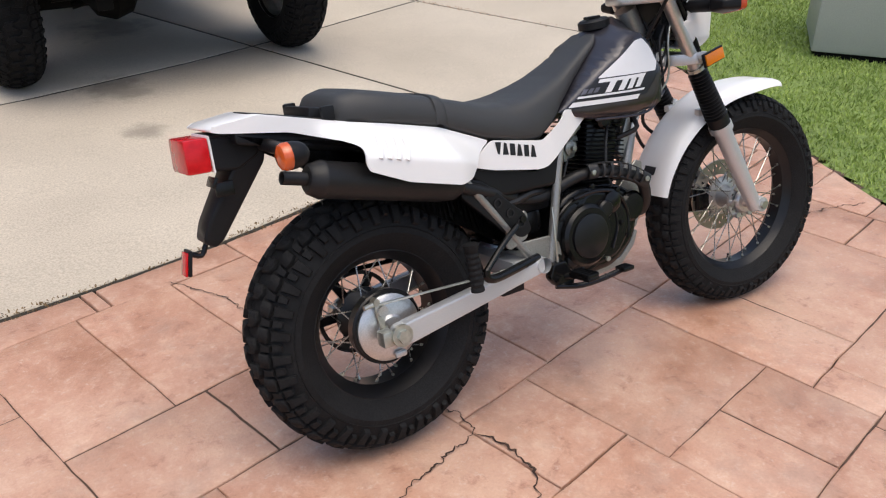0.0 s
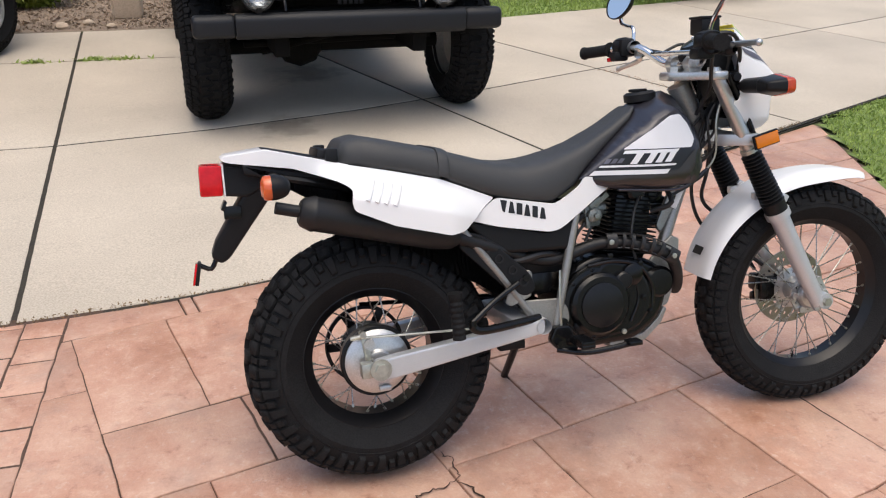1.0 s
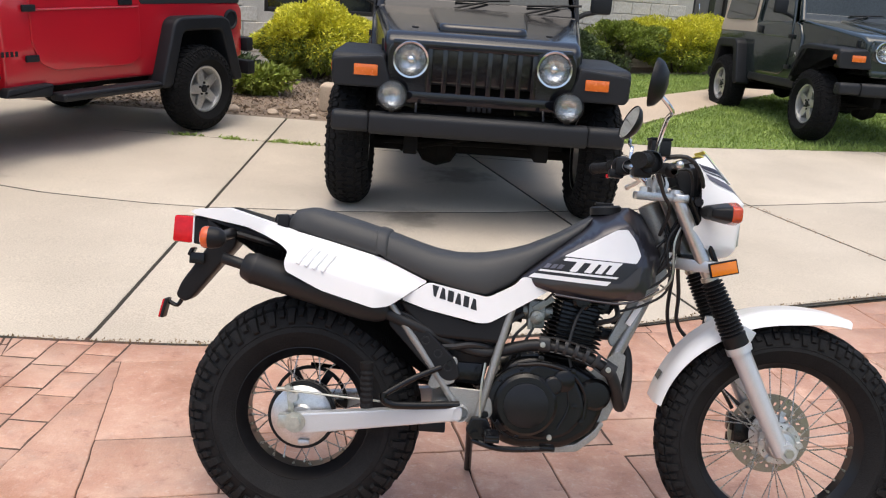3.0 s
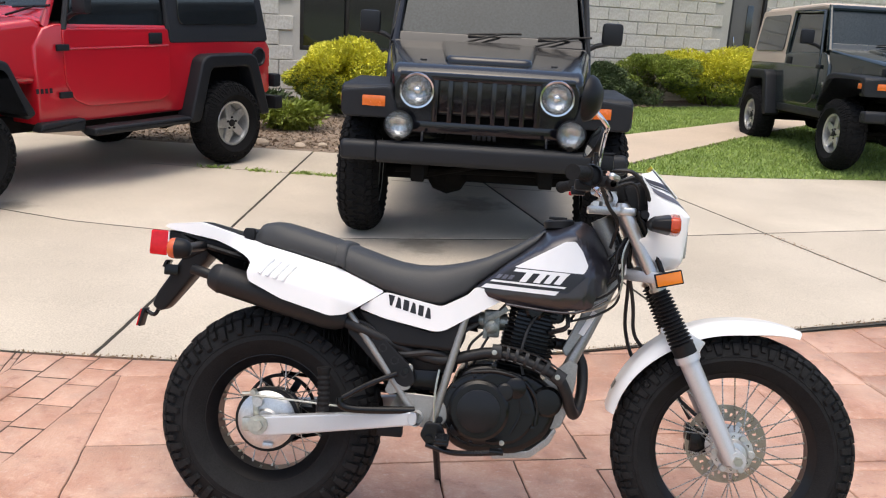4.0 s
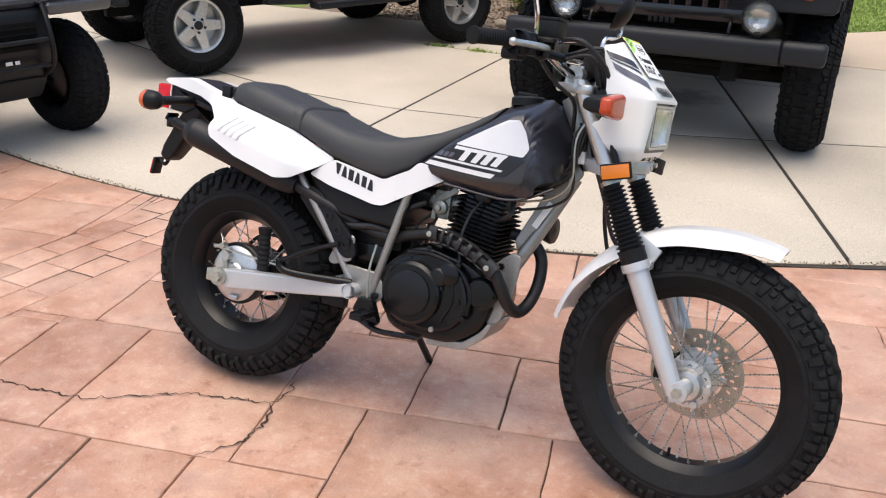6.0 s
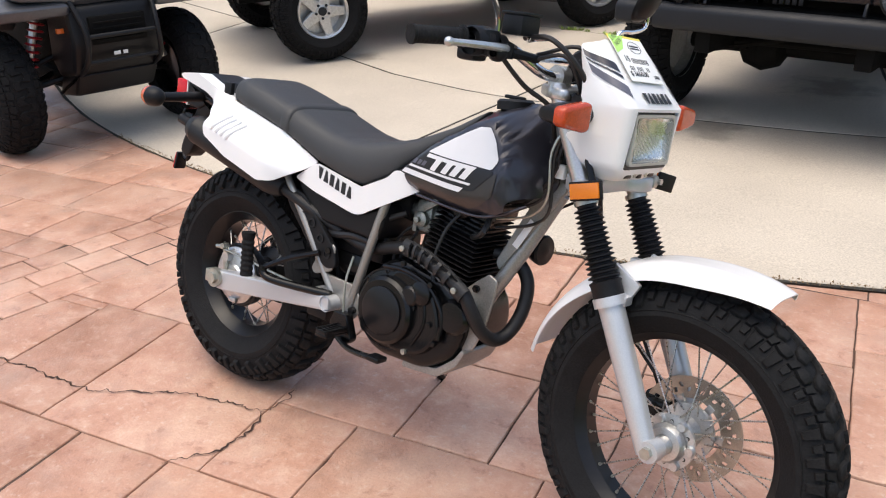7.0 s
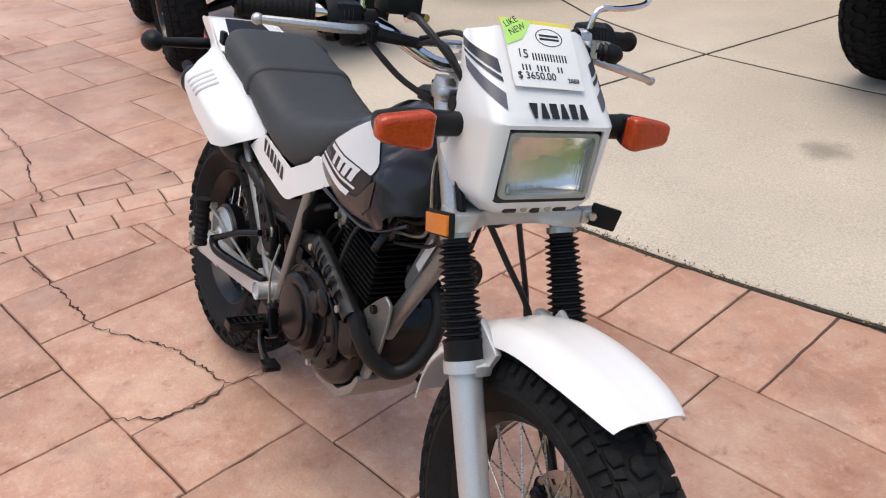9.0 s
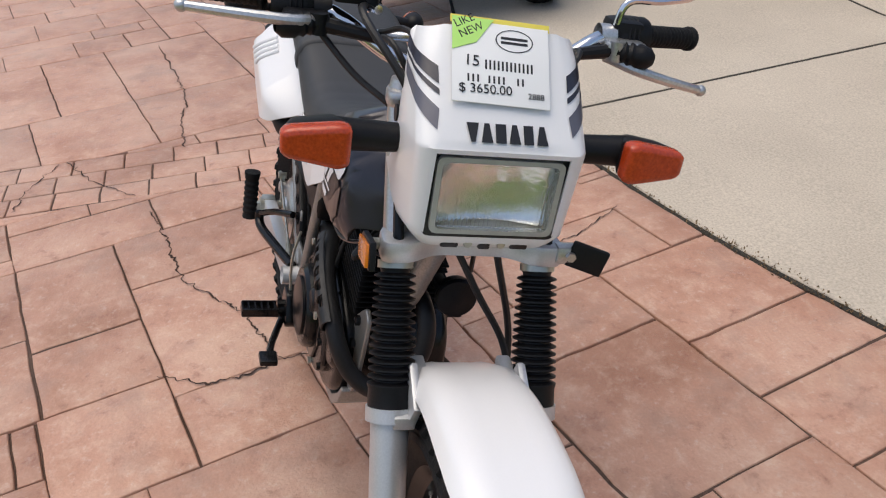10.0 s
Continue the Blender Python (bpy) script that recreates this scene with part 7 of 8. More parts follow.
def quad_bike(m):
    q = thing("quad_bike", m, "grey and black four-wheeled quad bike with knobbly tyres and red springs", "quad bike")
    R = 0.315
    rg = random.Random(7)
    carcass, knobs = tyre((0, 0, 0), R, 0.23, 0.165, 26, rg)
    tm, km = mesh_of("tyre", carcass, RUBBER_OLD, 25), mesh_of("tread", knobs, RUBBER_OLD, 25)
    rm_ = mesh_of("wheel_rim", merge(car_rim(6, 0.168)), surface("black_alloy", (0.02, 0.02, 0.022), 0.3, metal=0.5, vary=0.1, coat=0.5))
    face_m = mesh_of("rim_facet", merge(*[box((0.10 * math.cos(a), -0.070, 0.10 * math.sin(a)), (0.11, 0.006, 0.012), 0.002, Matrix.Rotation(-a, 4, "Y")) for a in (2 * math.pi * k / 6 + 0.2 for k in range(6))]), WHEEL_ALLOY)
    for x in (0.0, -1.28):
        for s in (-1, 1):
            t = shared("tyre", tm, q, pose(x, s * 0.50, R, 0, rg.uniform(0, 90), 0 if s < 0 else 180), "knobbly quad tyre")
            tagged(shared("tread", km, t, Matrix()), "moulded tread knobs", kind="stuff")
            shared("wheel_rim", rm_, t, Matrix())
            shared("rim_facet", face_m, t, Matrix())
    part("front_bumper", merge(pillow(rounded([(0.10, 0.36), (0.30, 0.40), (0.36, 0.55), (0.33, 0.74), (0.20, 0.78), (0.05, 0.70), (0.02, 0.45)], 0.03), -0.24, 0.24, 0.03, 2), pillow(rounded([(0.0, 0.25), (0.22, 0.28), (0.30, 0.40), (0.10, 0.42)], 0.02), -0.22, 0.22, 0.02, 2)), BLACK_PLASTIC, q, "black front bumper and skid plate")
    part("grille_panel", merge(box((0.345, 0, 0.62), (0.03, 0.30, 0.14), 0.01), *[box((0.362, 0, 0.57 + 0.03 * k), (0.01, 0.26, 0.008), 0.002) for k in range(4)]), UNDER, q)
    part("maker_mark", merge(box((0.362, -0.03, 0.50), (0.004, 0.035, 0.018), 0.001), box((0.362, 0.015, 0.50), (0.004, 0.025, 0.018), 0.001)), STICKER, q)
    part("bull_bar", merge(*[tube([(0.18, s * 0.20, 0.36), (0.37, s * 0.20, 0.46), (0.40, s * 0.19, 0.62), (0.30, s * 0.22, 0.80)], 0.014, 10, 4) for s in (-1, 1)], tube([(0.395, -0.19, 0.60), (0.395, 0.19, 0.60)], 0.012, 10), tube([(0.37, -0.2, 0.47), (0.37, 0.2, 0.47)], 0.012, 10)), BLACK_PLASTIC, q, "black tubular bull bar")
    part("frame_belly", merge(box((-0.55, 0, 0.33), (1.3, 0.40, 0.10), 0.03), box((-0.6, 0, 0.52), (0.9, 0.34, 0.35), 0.06), box((-1.3, 0, 0.5), (0.4, 0.3, 0.25), 0.04)), UNDER, q)
    hood = part("front_body", pillow(rounded([(0.34, 0.78), (0.20, 0.90), (-0.10, 0.98), (-0.45, 0.92), (-0.45, 0.72), (0.02, 0.70), (0.25, 0.70)], 0.04), -0.22, 0.22, 0.05, 3), QUAD_GREY, q, "grey front bodywork")
    for s in (-1, 1):
        part("front_wing", pillow(rounded([(0.34, 0.70), (0.36, 0.76), (0.10, 0.84), (-0.30, 0.80), (-0.48, 0.56), (-0.44, 0.54), (-0.28, 0.74), (0.08, 0.76)], 0.02), s * 0.42 - 0.20, s * 0.42 + 0.20, 0.03, 3), QUAD_GREY, q, "grey front mudguard")
        part("rear_wing", pillow(rounded([(-0.84, 0.60), (-0.92, 0.72), (-1.10, 0.84), (-1.55, 0.82), (-1.60, 0.74), (-1.12, 0.76), (-0.95, 0.68)], 0.02), s * 0.42 - 0.20, s * 0.42 + 0.20, 0.03, 3), BLACK_PLASTIC, q, "black rear mudguard")
        lamp_q = part("headlamp_pod", pillow(rounded([(s * 0.17, 0.76), (s * 0.47, 0.79), (s * 0.50, 0.85), (s * 0.40, 0.90), (s * 0.20, 0.86)], 0.03), 0.22, 0.335, 0.02, 2, plane="yz"), QUAD_GREY, q)
        part("headlamp_glass", pillow(rounded([(s * 0.23, 0.79), (s * 0.42, 0.81), (s * 0.44, 0.845), (s * 0.37, 0.872), (s * 0.25, 0.845)], 0.02), 0.31, 0.344, 0.008, 2, plane="yz"), REFLECTOR, lamp_q, "bright headlamp")
        part("amber_marker", box((0.25, s * 0.255, 0.625), (0.02, 0.04, 0.025), 0.004), AMBER_LAMP, q)
        part("shock_spring", merge(*[lathe([(0.034, -0.006), (0.043, 0), (0.034, 0.006)], (0.05, s * (0.36 - 0.012 * k), 0.44 + 0.034 * k), (0, -s * 0.3, 1), 16, closed=True) for k in range(9)]), RED_SPRING, q, "red coil spring")
        part("damper", tube([(0.05, s * 0.385, 0.38), (0.05, s * 0.25, 0.80)], 0.020, 10), ALLOY, q)
        part("suspension_arm", merge(tube([(0.06, s * 0.16, 0.36), (0.0, s * 0.42, 0.30)], 0.016, 8), tube([(-0.12, s * 0.16, 0.36), (0.0, s * 0.42, 0.30)], 0.016, 8), tube([(0.03, s * 0.18, 0.48), (0.0, s * 0.42, 0.40)], 0.014, 8)), BLACK_PLASTIC, q)
    part("saddle", pillow(rounded([(-0.42, 0.88), (-0.60, 0.86), (-1.30, 0.92), (-1.35, 0.80), (-0.45, 0.76)], 0.04), -0.15, 0.15, 0.05, 3), VINYL, q, "black saddle")
    part("handlebar", tube([(-0.42, -0.40, 1.13), (-0.30, -0.20, 1.12), (-0.25, 0, 1.02), (-0.30, 0.20, 1.12), (-0.42, 0.40, 1.13)], 0.012, 10, 4), BLACK_PLASTIC, q)
    part("front_rack", merge(*[tube([(0.30, y, 0.93), (-0.25, y * 1.2, 1.02)], 0.010, 8) for y in (-0.32, -0.16, 0, 0.16, 0.32)], tube([(0.30, -0.34, 0.93), (0.30, 0.34, 0.93)], 0.012, 8)), BLACK_PLASTIC, q, "black front rack")
    return q


quad_bike(pose(-2.60, 1.10, 0.0, 0, 0, -6))

# ---- utility box on the side lawn ----
BOX_GREY = surface("utility_green_grey", (0.36, 0.375, 0.34), 0.5, vary=0.08, coarse=3, fine=150, bump=0.06)
ub = thing("utility_cabinet", pose(4.61, 1.49, 0.0, 0, 0, -52), "pale grey-green steel utility cabinet on the lawn", "utility box")
part("cabinet_body", box((0, 0, 0.42), (0.95, 0.80, 0.78), 0.02), BOX_GREY, ub)
part("cabinet_lid", box((0, 0, 0.82), (0.99, 0.84, 0.06), 0.02), BOX_GREY, ub)
part("cabinet_plinth", box((0, 0, 0.0), (0.91, 0.76, 0.09), 0.01), UNDER, ub, "dark recessed plinth")
part("cabinet_hinge", merge(box((-0.45, -0.405, 0.6), (0.05, 0.02, 0.08), 0.004), box((0.45, -0.405, 0.6), (0.05, 0.02, 0.08), 0.004)), BOX_GREY, ub)

# ---- ground, drive, lawn ----
def lawn_x(y):
    """The side lawn's edge along the stamped paving."""
    return 2.32 + 0.42 * y


def drive_far(x):
    return 5.95 + 0.25 * max(0.0, x - 2.5)


bm = bmesh.new()
ys = [-600, -60, -8, -3, 0, 1.2, 3, 6, 10, 15, 30, 80, 600]
xs = [-600, -60, -12, -5, 0, 5, 12, 60, 600]
vv = [[bm.verts.new((x, y, ground_z(x, min(y, 30)) - 0.035)) for x in xs] for y in ys]
for a, b in zip(vv, vv[1:]):
    for k in range(len(xs) - 1):
        bm.faces.new((a[k], a[k + 1], b[k + 1], b[k]))
structure("ground", bm, SOIL, "bare soil and turf stretching to the horizon", "ground")


def flat_patch(name, inside, x0, x1, y0, y1, step, lift, material, label, category):
    """A sheet over all cells whose middle is inside."""
    bm = bmesh.new()
    verts = {}
    def vert(i, j):
        if (i, j) not in verts:
            x, y = x0 + i * step, y0 + j * step
            verts[i, j] = bm.verts.new((x, y, ground_z(x, y) + lift + 0.006 * noise.noise((x * 1.3, y * 1.3, 5))))
        return verts[i, j]
    for i in range(int((x1 - x0) / step)):
        for j in range(int((y1 - y0) / step)):
            if inside(x0 + (i + 0.5) * step, y0 + (j + 0.5) * step):
                bm.faces.new((vert(i, j), vert(i + 1, j), vert(i + 1, j + 1), vert(i, j + 1)))
    return structure(name, bm, material, label, category)


WALK = [Vector(p) for p in ((0.6, 5.9), (1.72, 5.9), (1.80, 6.25), (2.75, 7.6), (3.95, 9.25), (6.2, 12.0), (6.2, 13.4), (4.35, 10.85), (3.0, 9.35), (1.85, 8.1), (0.6, 6.9))]


def wall_y(x):
    return 9.70 + 0.55 * (x + 2.5)


def in_side_lawn(x, y):
    return x > lawn_x(y) + 0.02 and y < edge_y(x) - 0.03


def in_mulch(x, y):
    return y > drive_far(x) + 0.05 and x < 0.62 - 0.05 * (y - 6) + 0.15 * math.sin(y * 2) and y < wall_y(x) and x > -4


def in_back_lawn(x, y):
    return y > drive_far(x) + 0.03 and not in_poly(x, y, WALK) and not in_mulch(x, y) and y < wall_y(x) - 1.0


flat_patch("lawn_side", in_side_lawn, 1.2, 12, -4, 6.6, 0.1, -0.012, LAWN, "mown green lawn beside the paving", "lawn")
flat_patch("lawn_back", in_back_lawn, -9, 12, 5.9, 17, 0.12, -0.010, LAWN, "green lawn in front of the building", "lawn")
flat_patch("planting_bed", lambda x, y: (in_mulch(x, y) or (y > wall_y(x) - 1.0 and y < wall_y(x))) and not in_poly(x, y, WALK), -4.5, 12, 5.95, 17, 0.12, -0.004, MULCH, "brown bark mulch bed along the wall", "planting bed")
bm = bmesh.new()
f = bm.faces.new([bm.verts.new((p.x, p.y, 0)) for p in WALK])
r = bmesh.ops.extrude_face_region(bm, geom=[f])
for v in bm.verts:
    v.co.z = ground_z(v.co.x, v.co.y) - 0.05
for v in [g for g in r["geom"] if isinstance(g, bmesh.types.BMVert)]:
    v.co.z += 0.055
structure("path", bm, PATH_CONCRETE, "pale concrete footpath curving through the lawn", "path")


def scatter_blades(name, inside, x0, x1, y0, y1, count, h0, h1, seed, material, label, category, lift=0.0, wide=0.006):
    """Many small blades as one thing."""
    rg = np.random.RandomState(seed)
    px, py = rg.uniform(x0, x1, count), rg.uniform(y0, y1, count)
    keep = [i for i in range(count) if inside(px[i], py[i])]
    verts, faces = [], []
    for i in keep:
        x, y = px[i], py[i]
        z = ground_z(x, y) + lift - 0.012
        a, h = rg.uniform(0, 6.283), rg.uniform(h0, h1)
        w = wide * rg.uniform(0.6, 1.4)
        dx, dy = math.cos(a) * w, math.sin(a) * w
        lx, ly = rg.normal(0, 0.45) * h, rg.normal(0, 0.45) * h
        n = len(verts)
        verts += [(x - dx, y - dy, z), (x + dx, y + dy, z), (x + lx * 0.4 + dx * 0.7, y + ly * 0.4 + dy * 0.7, z + h * 0.6), (x + lx, y + ly, z + h)]
        faces += [(n, n + 1, n + 2), (n, n + 2, n + 3)]
    me = bpy.data.meshes.new(name)
    me.from_pydata(verts, [], faces)
    me.materials.append(material)
    return tagged(new(name, me), label, category, kind="stuff")


scatter_blades("grass", in_side_lawn, 0.7, 8.5, -4.0, 4.2, 260000, 0.012, 0.030, 3, BLADE, "short green grass blades of the side lawn", "grass", wide=0.004)
scatter_blades("grass", in_back_lawn, 0.8, 9.0, 5.9, 13.5, 110000, 0.018, 0.042, 5, BLADE, "short green grass blades of the back lawn", "grass", wide=0.007)
CHIP = surface("bark_chip", (0.34, 0.26, 0.19), 0.9, vary=0.3, coarse=5, fine=40)
scatter_blades("bark_chips", in_mulch, -3.5, 0.8, 5.95, 9.6, 14000, 0.008, 0.03, 6, CHIP, "loose bark chips of the planting bed", "mulch", wide=0.02)

# weeds in the drive's joints
for n, (x, y) in enumerate(((-1.40, 4.87), (-1.02, 4.88), (-0.82, 4.87), (-1.80, 4.90))):
    rg2 = random.Random(n)
    bm = bmesh.new()
    for _ in range(60):
        a, d, h = rg2.uniform(0, 6.28), rg2.gauss(0, 0.05), rg2.uniform(0.010, 0.035)
        p = Vector((x + rg2.gauss(0, 0.07), y + rg2.gauss(0, 0.018), 0))
        p.z = ground_z(p.x, p.y)
        u = Vector((math.cos(a), math.sin(a), 0)) * 0.012
        bm.faces.new([bm.verts.new(q) for q in (p - u, p + u, p + Vector((d * 0.5, d * 0.3, h)))])
    tagged(part("weed", bm, BLADE, None), "small green weeds growing in a drive joint", "weed", "weeds in the drive", "stuff")

# ---- building ----
BLOCK = surface("split_block", (0.60, 0.55, 0.47), 0.9, vary=0.14, coarse=5, fine=28, bump=0.9, tint=(0.68, 0.63, 0.55), random_piece=0.05)
MORTAR = surface("mortar", (0.56, 0.515, 0.445), 0.95, vary=0.1, coarse=4, fine=90, bump=0.3)
DARK_FRAME = surface("bronze_frame", (0.035, 0.03, 0.027), 0.45, metal=0.4, vary=0.08)
DOOR_GREY = surface("door_bronze", (0.16, 0.145, 0.13), 0.45, metal=0.2, vary=0.1, coarse=3)
WA = math.atan(0.55)
wall_m = Matrix.Translation((-2.5, 9.70, 0.16)) @ Matrix.Rotation(WA, 4, "Z")
# openings in the wall's own plane: along, up
WIN = (0.30, 1.95, 0.74, 2.3)
DOOR = (7.98, 8.80, 0.12, 2.25)
wall_bm = bmesh.new()
cols = [-9.0, WIN[0], WIN[1], DOOR[0], DOOR[1], 18.0]
rows_ = [-0.3, DOOR[2], WIN[2], DOOR[3], WIN[3], 3.4]
for i in range(5):
    for j in range(5):
        cx, cz = (cols[i] + cols[i + 1]) / 2, (rows_[j] + rows_[j + 1]) / 2
        if WIN[0] < cx < WIN[1] and WIN[2] < cz < WIN[3] or DOOR[0] < cx < DOOR[1] and DOOR[2] < cz < DOOR[3]:
            continue
        b = box((cx, 0.11, cz), (cols[i + 1] - cols[i], 0.20, rows_[j + 1] - rows_[j]))
        me = bpy.data.meshes.new("tmp")
        b.to_mesh(me)
        b.free()
        wall_bm.from_mesh(me)
        bpy.data.meshes.remove(me)
wall = part("wall_front", wall_bm, MORTAR, None)
wall.matrix_basis = wall_m
tagged(wall, "pale split-face concrete block wall of a low building", "wall", kind="structure")
roof_ = part("roof_edge", box((4.5, 0.4, 3.5), (28, 1.6, 0.22), 0.02), DARK_FRAME, None)
roof_.matrix_basis = wall_m
tagged(roof_, "dark metal roof edge", "roof", kind="structure")
win = thing("window_1", wall_m, "dark bronze-framed window in the block wall", "window", kind="structure")
for a, b in (((WIN[0] + 0.03, 0.08, (WIN[2] + WIN[3]) / 2), (0.06, 0.10, WIN[3] - WIN[2])), ((WIN[1] - 0.03, 0.08, (WIN[2] + WIN[3]) / 2), (0.06, 0.10, WIN[3] - WIN[2])), (((WIN[0] + WIN[1]) / 2, 0.08, WIN[2] + 0.03), (WIN[1] - WIN[0] - 0.12, 0.10, 0.06)), (((WIN[0] + WIN[1]) / 2, 0.08, WIN[3] - 0.03), (WIN[1] - WIN[0] - 0.12, 0.10, 0.06)), ((1.0, 0.08, (WIN[2] + WIN[3]) / 2), (0.05, 0.08, WIN[3] - WIN[2] - 0.12))):
    part("window_frame", box(a, b, 0.006), DARK_FRAME, win)
part("pane", box(((WIN[0] + WIN[1]) / 2, 0.09, (WIN[2] + WIN[3]) / 2), (WIN[1] - WIN[0] - 0.1, 0.012, WIN[3] - WIN[2] - 0.1)), DARK_GLASS, win, "dark window glass")
dr = thing("door_1", wall_m, "bronze metal door with a narrow glass light", "door", kind="structure")
part("door_frame", merge(box((DOOR[0] + 0.03, 0.08, 1.2), (0.06, 0.12, 2.14), 0.006), box((DOOR[1] - 0.03, 0.08, 1.2), (0.06, 0.12, 2.14), 0.006), box(((DOOR[0] + DOOR[1]) / 2, 0.08, 2.22), (DOOR[1] - DOOR[0] - 0.12, 0.12, 0.06), 0.006)), DARK_FRAME, dr)
part("door_leaf", box(((DOOR[0] + DOOR[1]) / 2, 0.09, 1.15), (DOOR[1] - DOOR[0] - 0.12, 0.045, 2.06), 0.006), DOOR_GREY, dr)
part("door_light", box(((DOOR[0] + DOOR[1]) / 2 + 0.08, 0.062, 1.35), (0.14, 0.012, 0.9), 0.003), DARK_GLASS, dr)
part("door_handle", tube([(DOOR[0] + 0.16, 0.04, 1.05), (DOOR[0] + 0.16, 0.02, 1.15), (DOOR[0] + 0.16, 0.04, 1.25)], 0.012, 8, 3), CHROME, dr)

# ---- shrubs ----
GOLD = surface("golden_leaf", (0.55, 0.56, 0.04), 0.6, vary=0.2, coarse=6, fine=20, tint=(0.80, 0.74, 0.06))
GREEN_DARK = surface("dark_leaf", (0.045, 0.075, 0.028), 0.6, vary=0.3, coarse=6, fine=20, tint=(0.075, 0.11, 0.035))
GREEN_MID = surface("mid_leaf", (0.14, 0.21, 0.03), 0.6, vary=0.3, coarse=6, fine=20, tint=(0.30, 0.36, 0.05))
BARK = surface("bark", (0.09, 0.065, 0.045), 0.9, vary=0.25, coarse=20, bump=0.4)


def shrub(c, r, count, leaf, seed, label, size=0.05, tops=None, droop=0.5):
    """A shrub: short stems and a crown of many small sprays with an uneven outline. Its tips may take a second colour."""
    rg = random.Random(seed)
    z0 = ground_z(c[0], c[1])
    s = thing("shrub", pose(c[0], c[1], z0), label, "shrub")
    part("stem", merge(*[tube([(0.04 * math.cos(a), 0.04 * math.sin(a), -0.03), (r[0] * 0.35 * math.cos(a), r[1] * 0.35 * math.sin(a), r[2] * 0.6), (r[0] * 0.6 * math.cos(a), r[1] * 0.6 * math.sin(a), r[2] * 1.2)], (0.02, 0.006), 6) for a in (k * 1.047 + rg.uniform(-0.3, 0.3) for k in range(6))]), BARK, s)
    clumps = []
    for _ in range(34):
        u = Vector((rg.gauss(0, 1), rg.gauss(0, 1), rg.gauss(0.05, 0.85))).normalized() * rg.uniform(0.55, 0.92)
        clumps.append((Vector((u.x * r[0], u.y * r[1], max(0.16 * r[2], r[2] * 0.85 + u.z * r[2] * 0.95))), rg.uniform(0.20, 0.42)))
    sets = {0: ([], []), 1: ([], [])}
    for _ in range(count):
        k, q = rg.choice(clumps)
        d = Vector((rg.gauss(0, 1), rg.gauss(0, 1), rg.gauss(0, 1))).normalized() * rg.uniform(0.5, 1.0) ** 0.6
        p = k + Vector((d.x * q * r[0], d.y * q * r[1], d.z * q * r[2] * 0.9))
        if p.z < 0.01:
            continue
        out = Vector((p.x / r[0], p.y / r[1], (p.z - r[2] * 0.7) / r[2]))
        dirn = (out.normalized() + Vector((rg.gauss(0, 0.5), rg.gauss(0, 0.5), rg.gauss(-droop * 0.3, 0.5)))).normalized()
        x, y, _ = frame_of(dirn)
        a = rg.uniform(0, 6.28)
        w = (x * math.cos(a) + y * math.sin(a)) * size * rg.uniform(0.16, 0.34)
        ln = dirn * size * rg.uniform(0.8, 1.9)
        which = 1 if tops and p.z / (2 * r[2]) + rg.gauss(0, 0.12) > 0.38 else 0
        vs, fs = sets[which]
        n = len(vs)
        vs += [p - w, p + w, p + ln + w * 0.2, p + ln * 0.5 - w * 1.2]
        fs += [(n, n + 1, n + 2), (n, n + 2, n + 3)]
    for which, material in ((0, leaf), (1, tops)):
        vs, fs = sets[which]
        if fs:
            me = bpy.data.meshes.new("foliage")
            me.from_pydata(vs, [], fs)
            me.materials.append(material)
            shared("foliage", me, s, Matrix())
    return s


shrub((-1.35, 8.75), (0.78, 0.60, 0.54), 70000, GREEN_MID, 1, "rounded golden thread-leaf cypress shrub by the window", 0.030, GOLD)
shrub((-1.75, 7.35), (0.42, 0.35, 0.17), 3000, GREEN_MID, 2, "low green ground-cover shrub in the mulch", 0.05)
shrub((-2.5, 8.5), (0.5, 0.4, 0.15), 2500, GREEN_DARK, 8, "low dark green ground-cover shrub in the mulch", 0.05)
shrub((1.75, 11.3), (0.75, 0.6, 0.40), 34000, GREEN_DARK, 3, "rounded dark green shrub beside the path", 0.031)
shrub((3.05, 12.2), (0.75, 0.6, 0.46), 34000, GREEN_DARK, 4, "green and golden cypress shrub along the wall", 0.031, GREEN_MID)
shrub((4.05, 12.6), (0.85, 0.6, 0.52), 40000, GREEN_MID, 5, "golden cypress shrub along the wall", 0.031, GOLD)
shrub((5.35, 13.3), (0.75, 0.55, 0.42), 14000, GREEN_DARK, 6, "dark green shrub along the wall", 0.042)
# stone planter edge beside the mulch bed
edge_stone = thing("edging_stone", pose(-0.83, 6.6, ground_z(-0.83, 6.6)), "pale rounded edging stone beside the mulch", "stone")
part("stone_block", box((0, 0, 0.12), (0.26, 0.30, 0.28), 0.05, None, 3), PATH_CONCRETE, edge_stone)
for n, (x, y, k) in enumerate(((-1.35, 6.12, 0.5), (-0.95, 6.10, 0.35), (-1.75, 6.15, 0.6), (-1.15, 6.25, 0.4))):
    st = thing("rock", pose(x, y, ground_z(x, y), 0, 0, 40 * n), "small pale rock at the edge of the bed", "rock", "rocks along the bed")
    b = bmesh.new()
    bmesh.ops.create_icosphere(b, subdivisions=2, radius=0.12 * k)
    for v in b.verts:
        v.co *= 1 + 0.25 * noise.noise(v.co * 14 + Vector((n, 0, 0)))
        v.co.z = v.co.z * 0.6 + 0.03 * k
    part("rock_body", b, PATH_CONCRETE, st)

# ---- drive slabs, paving slabs and wall blocks ----
U = Vector((math.cos(radians(12.7)), math.sin(radians(12.7))))
V = Vector((-U.y, U.x))


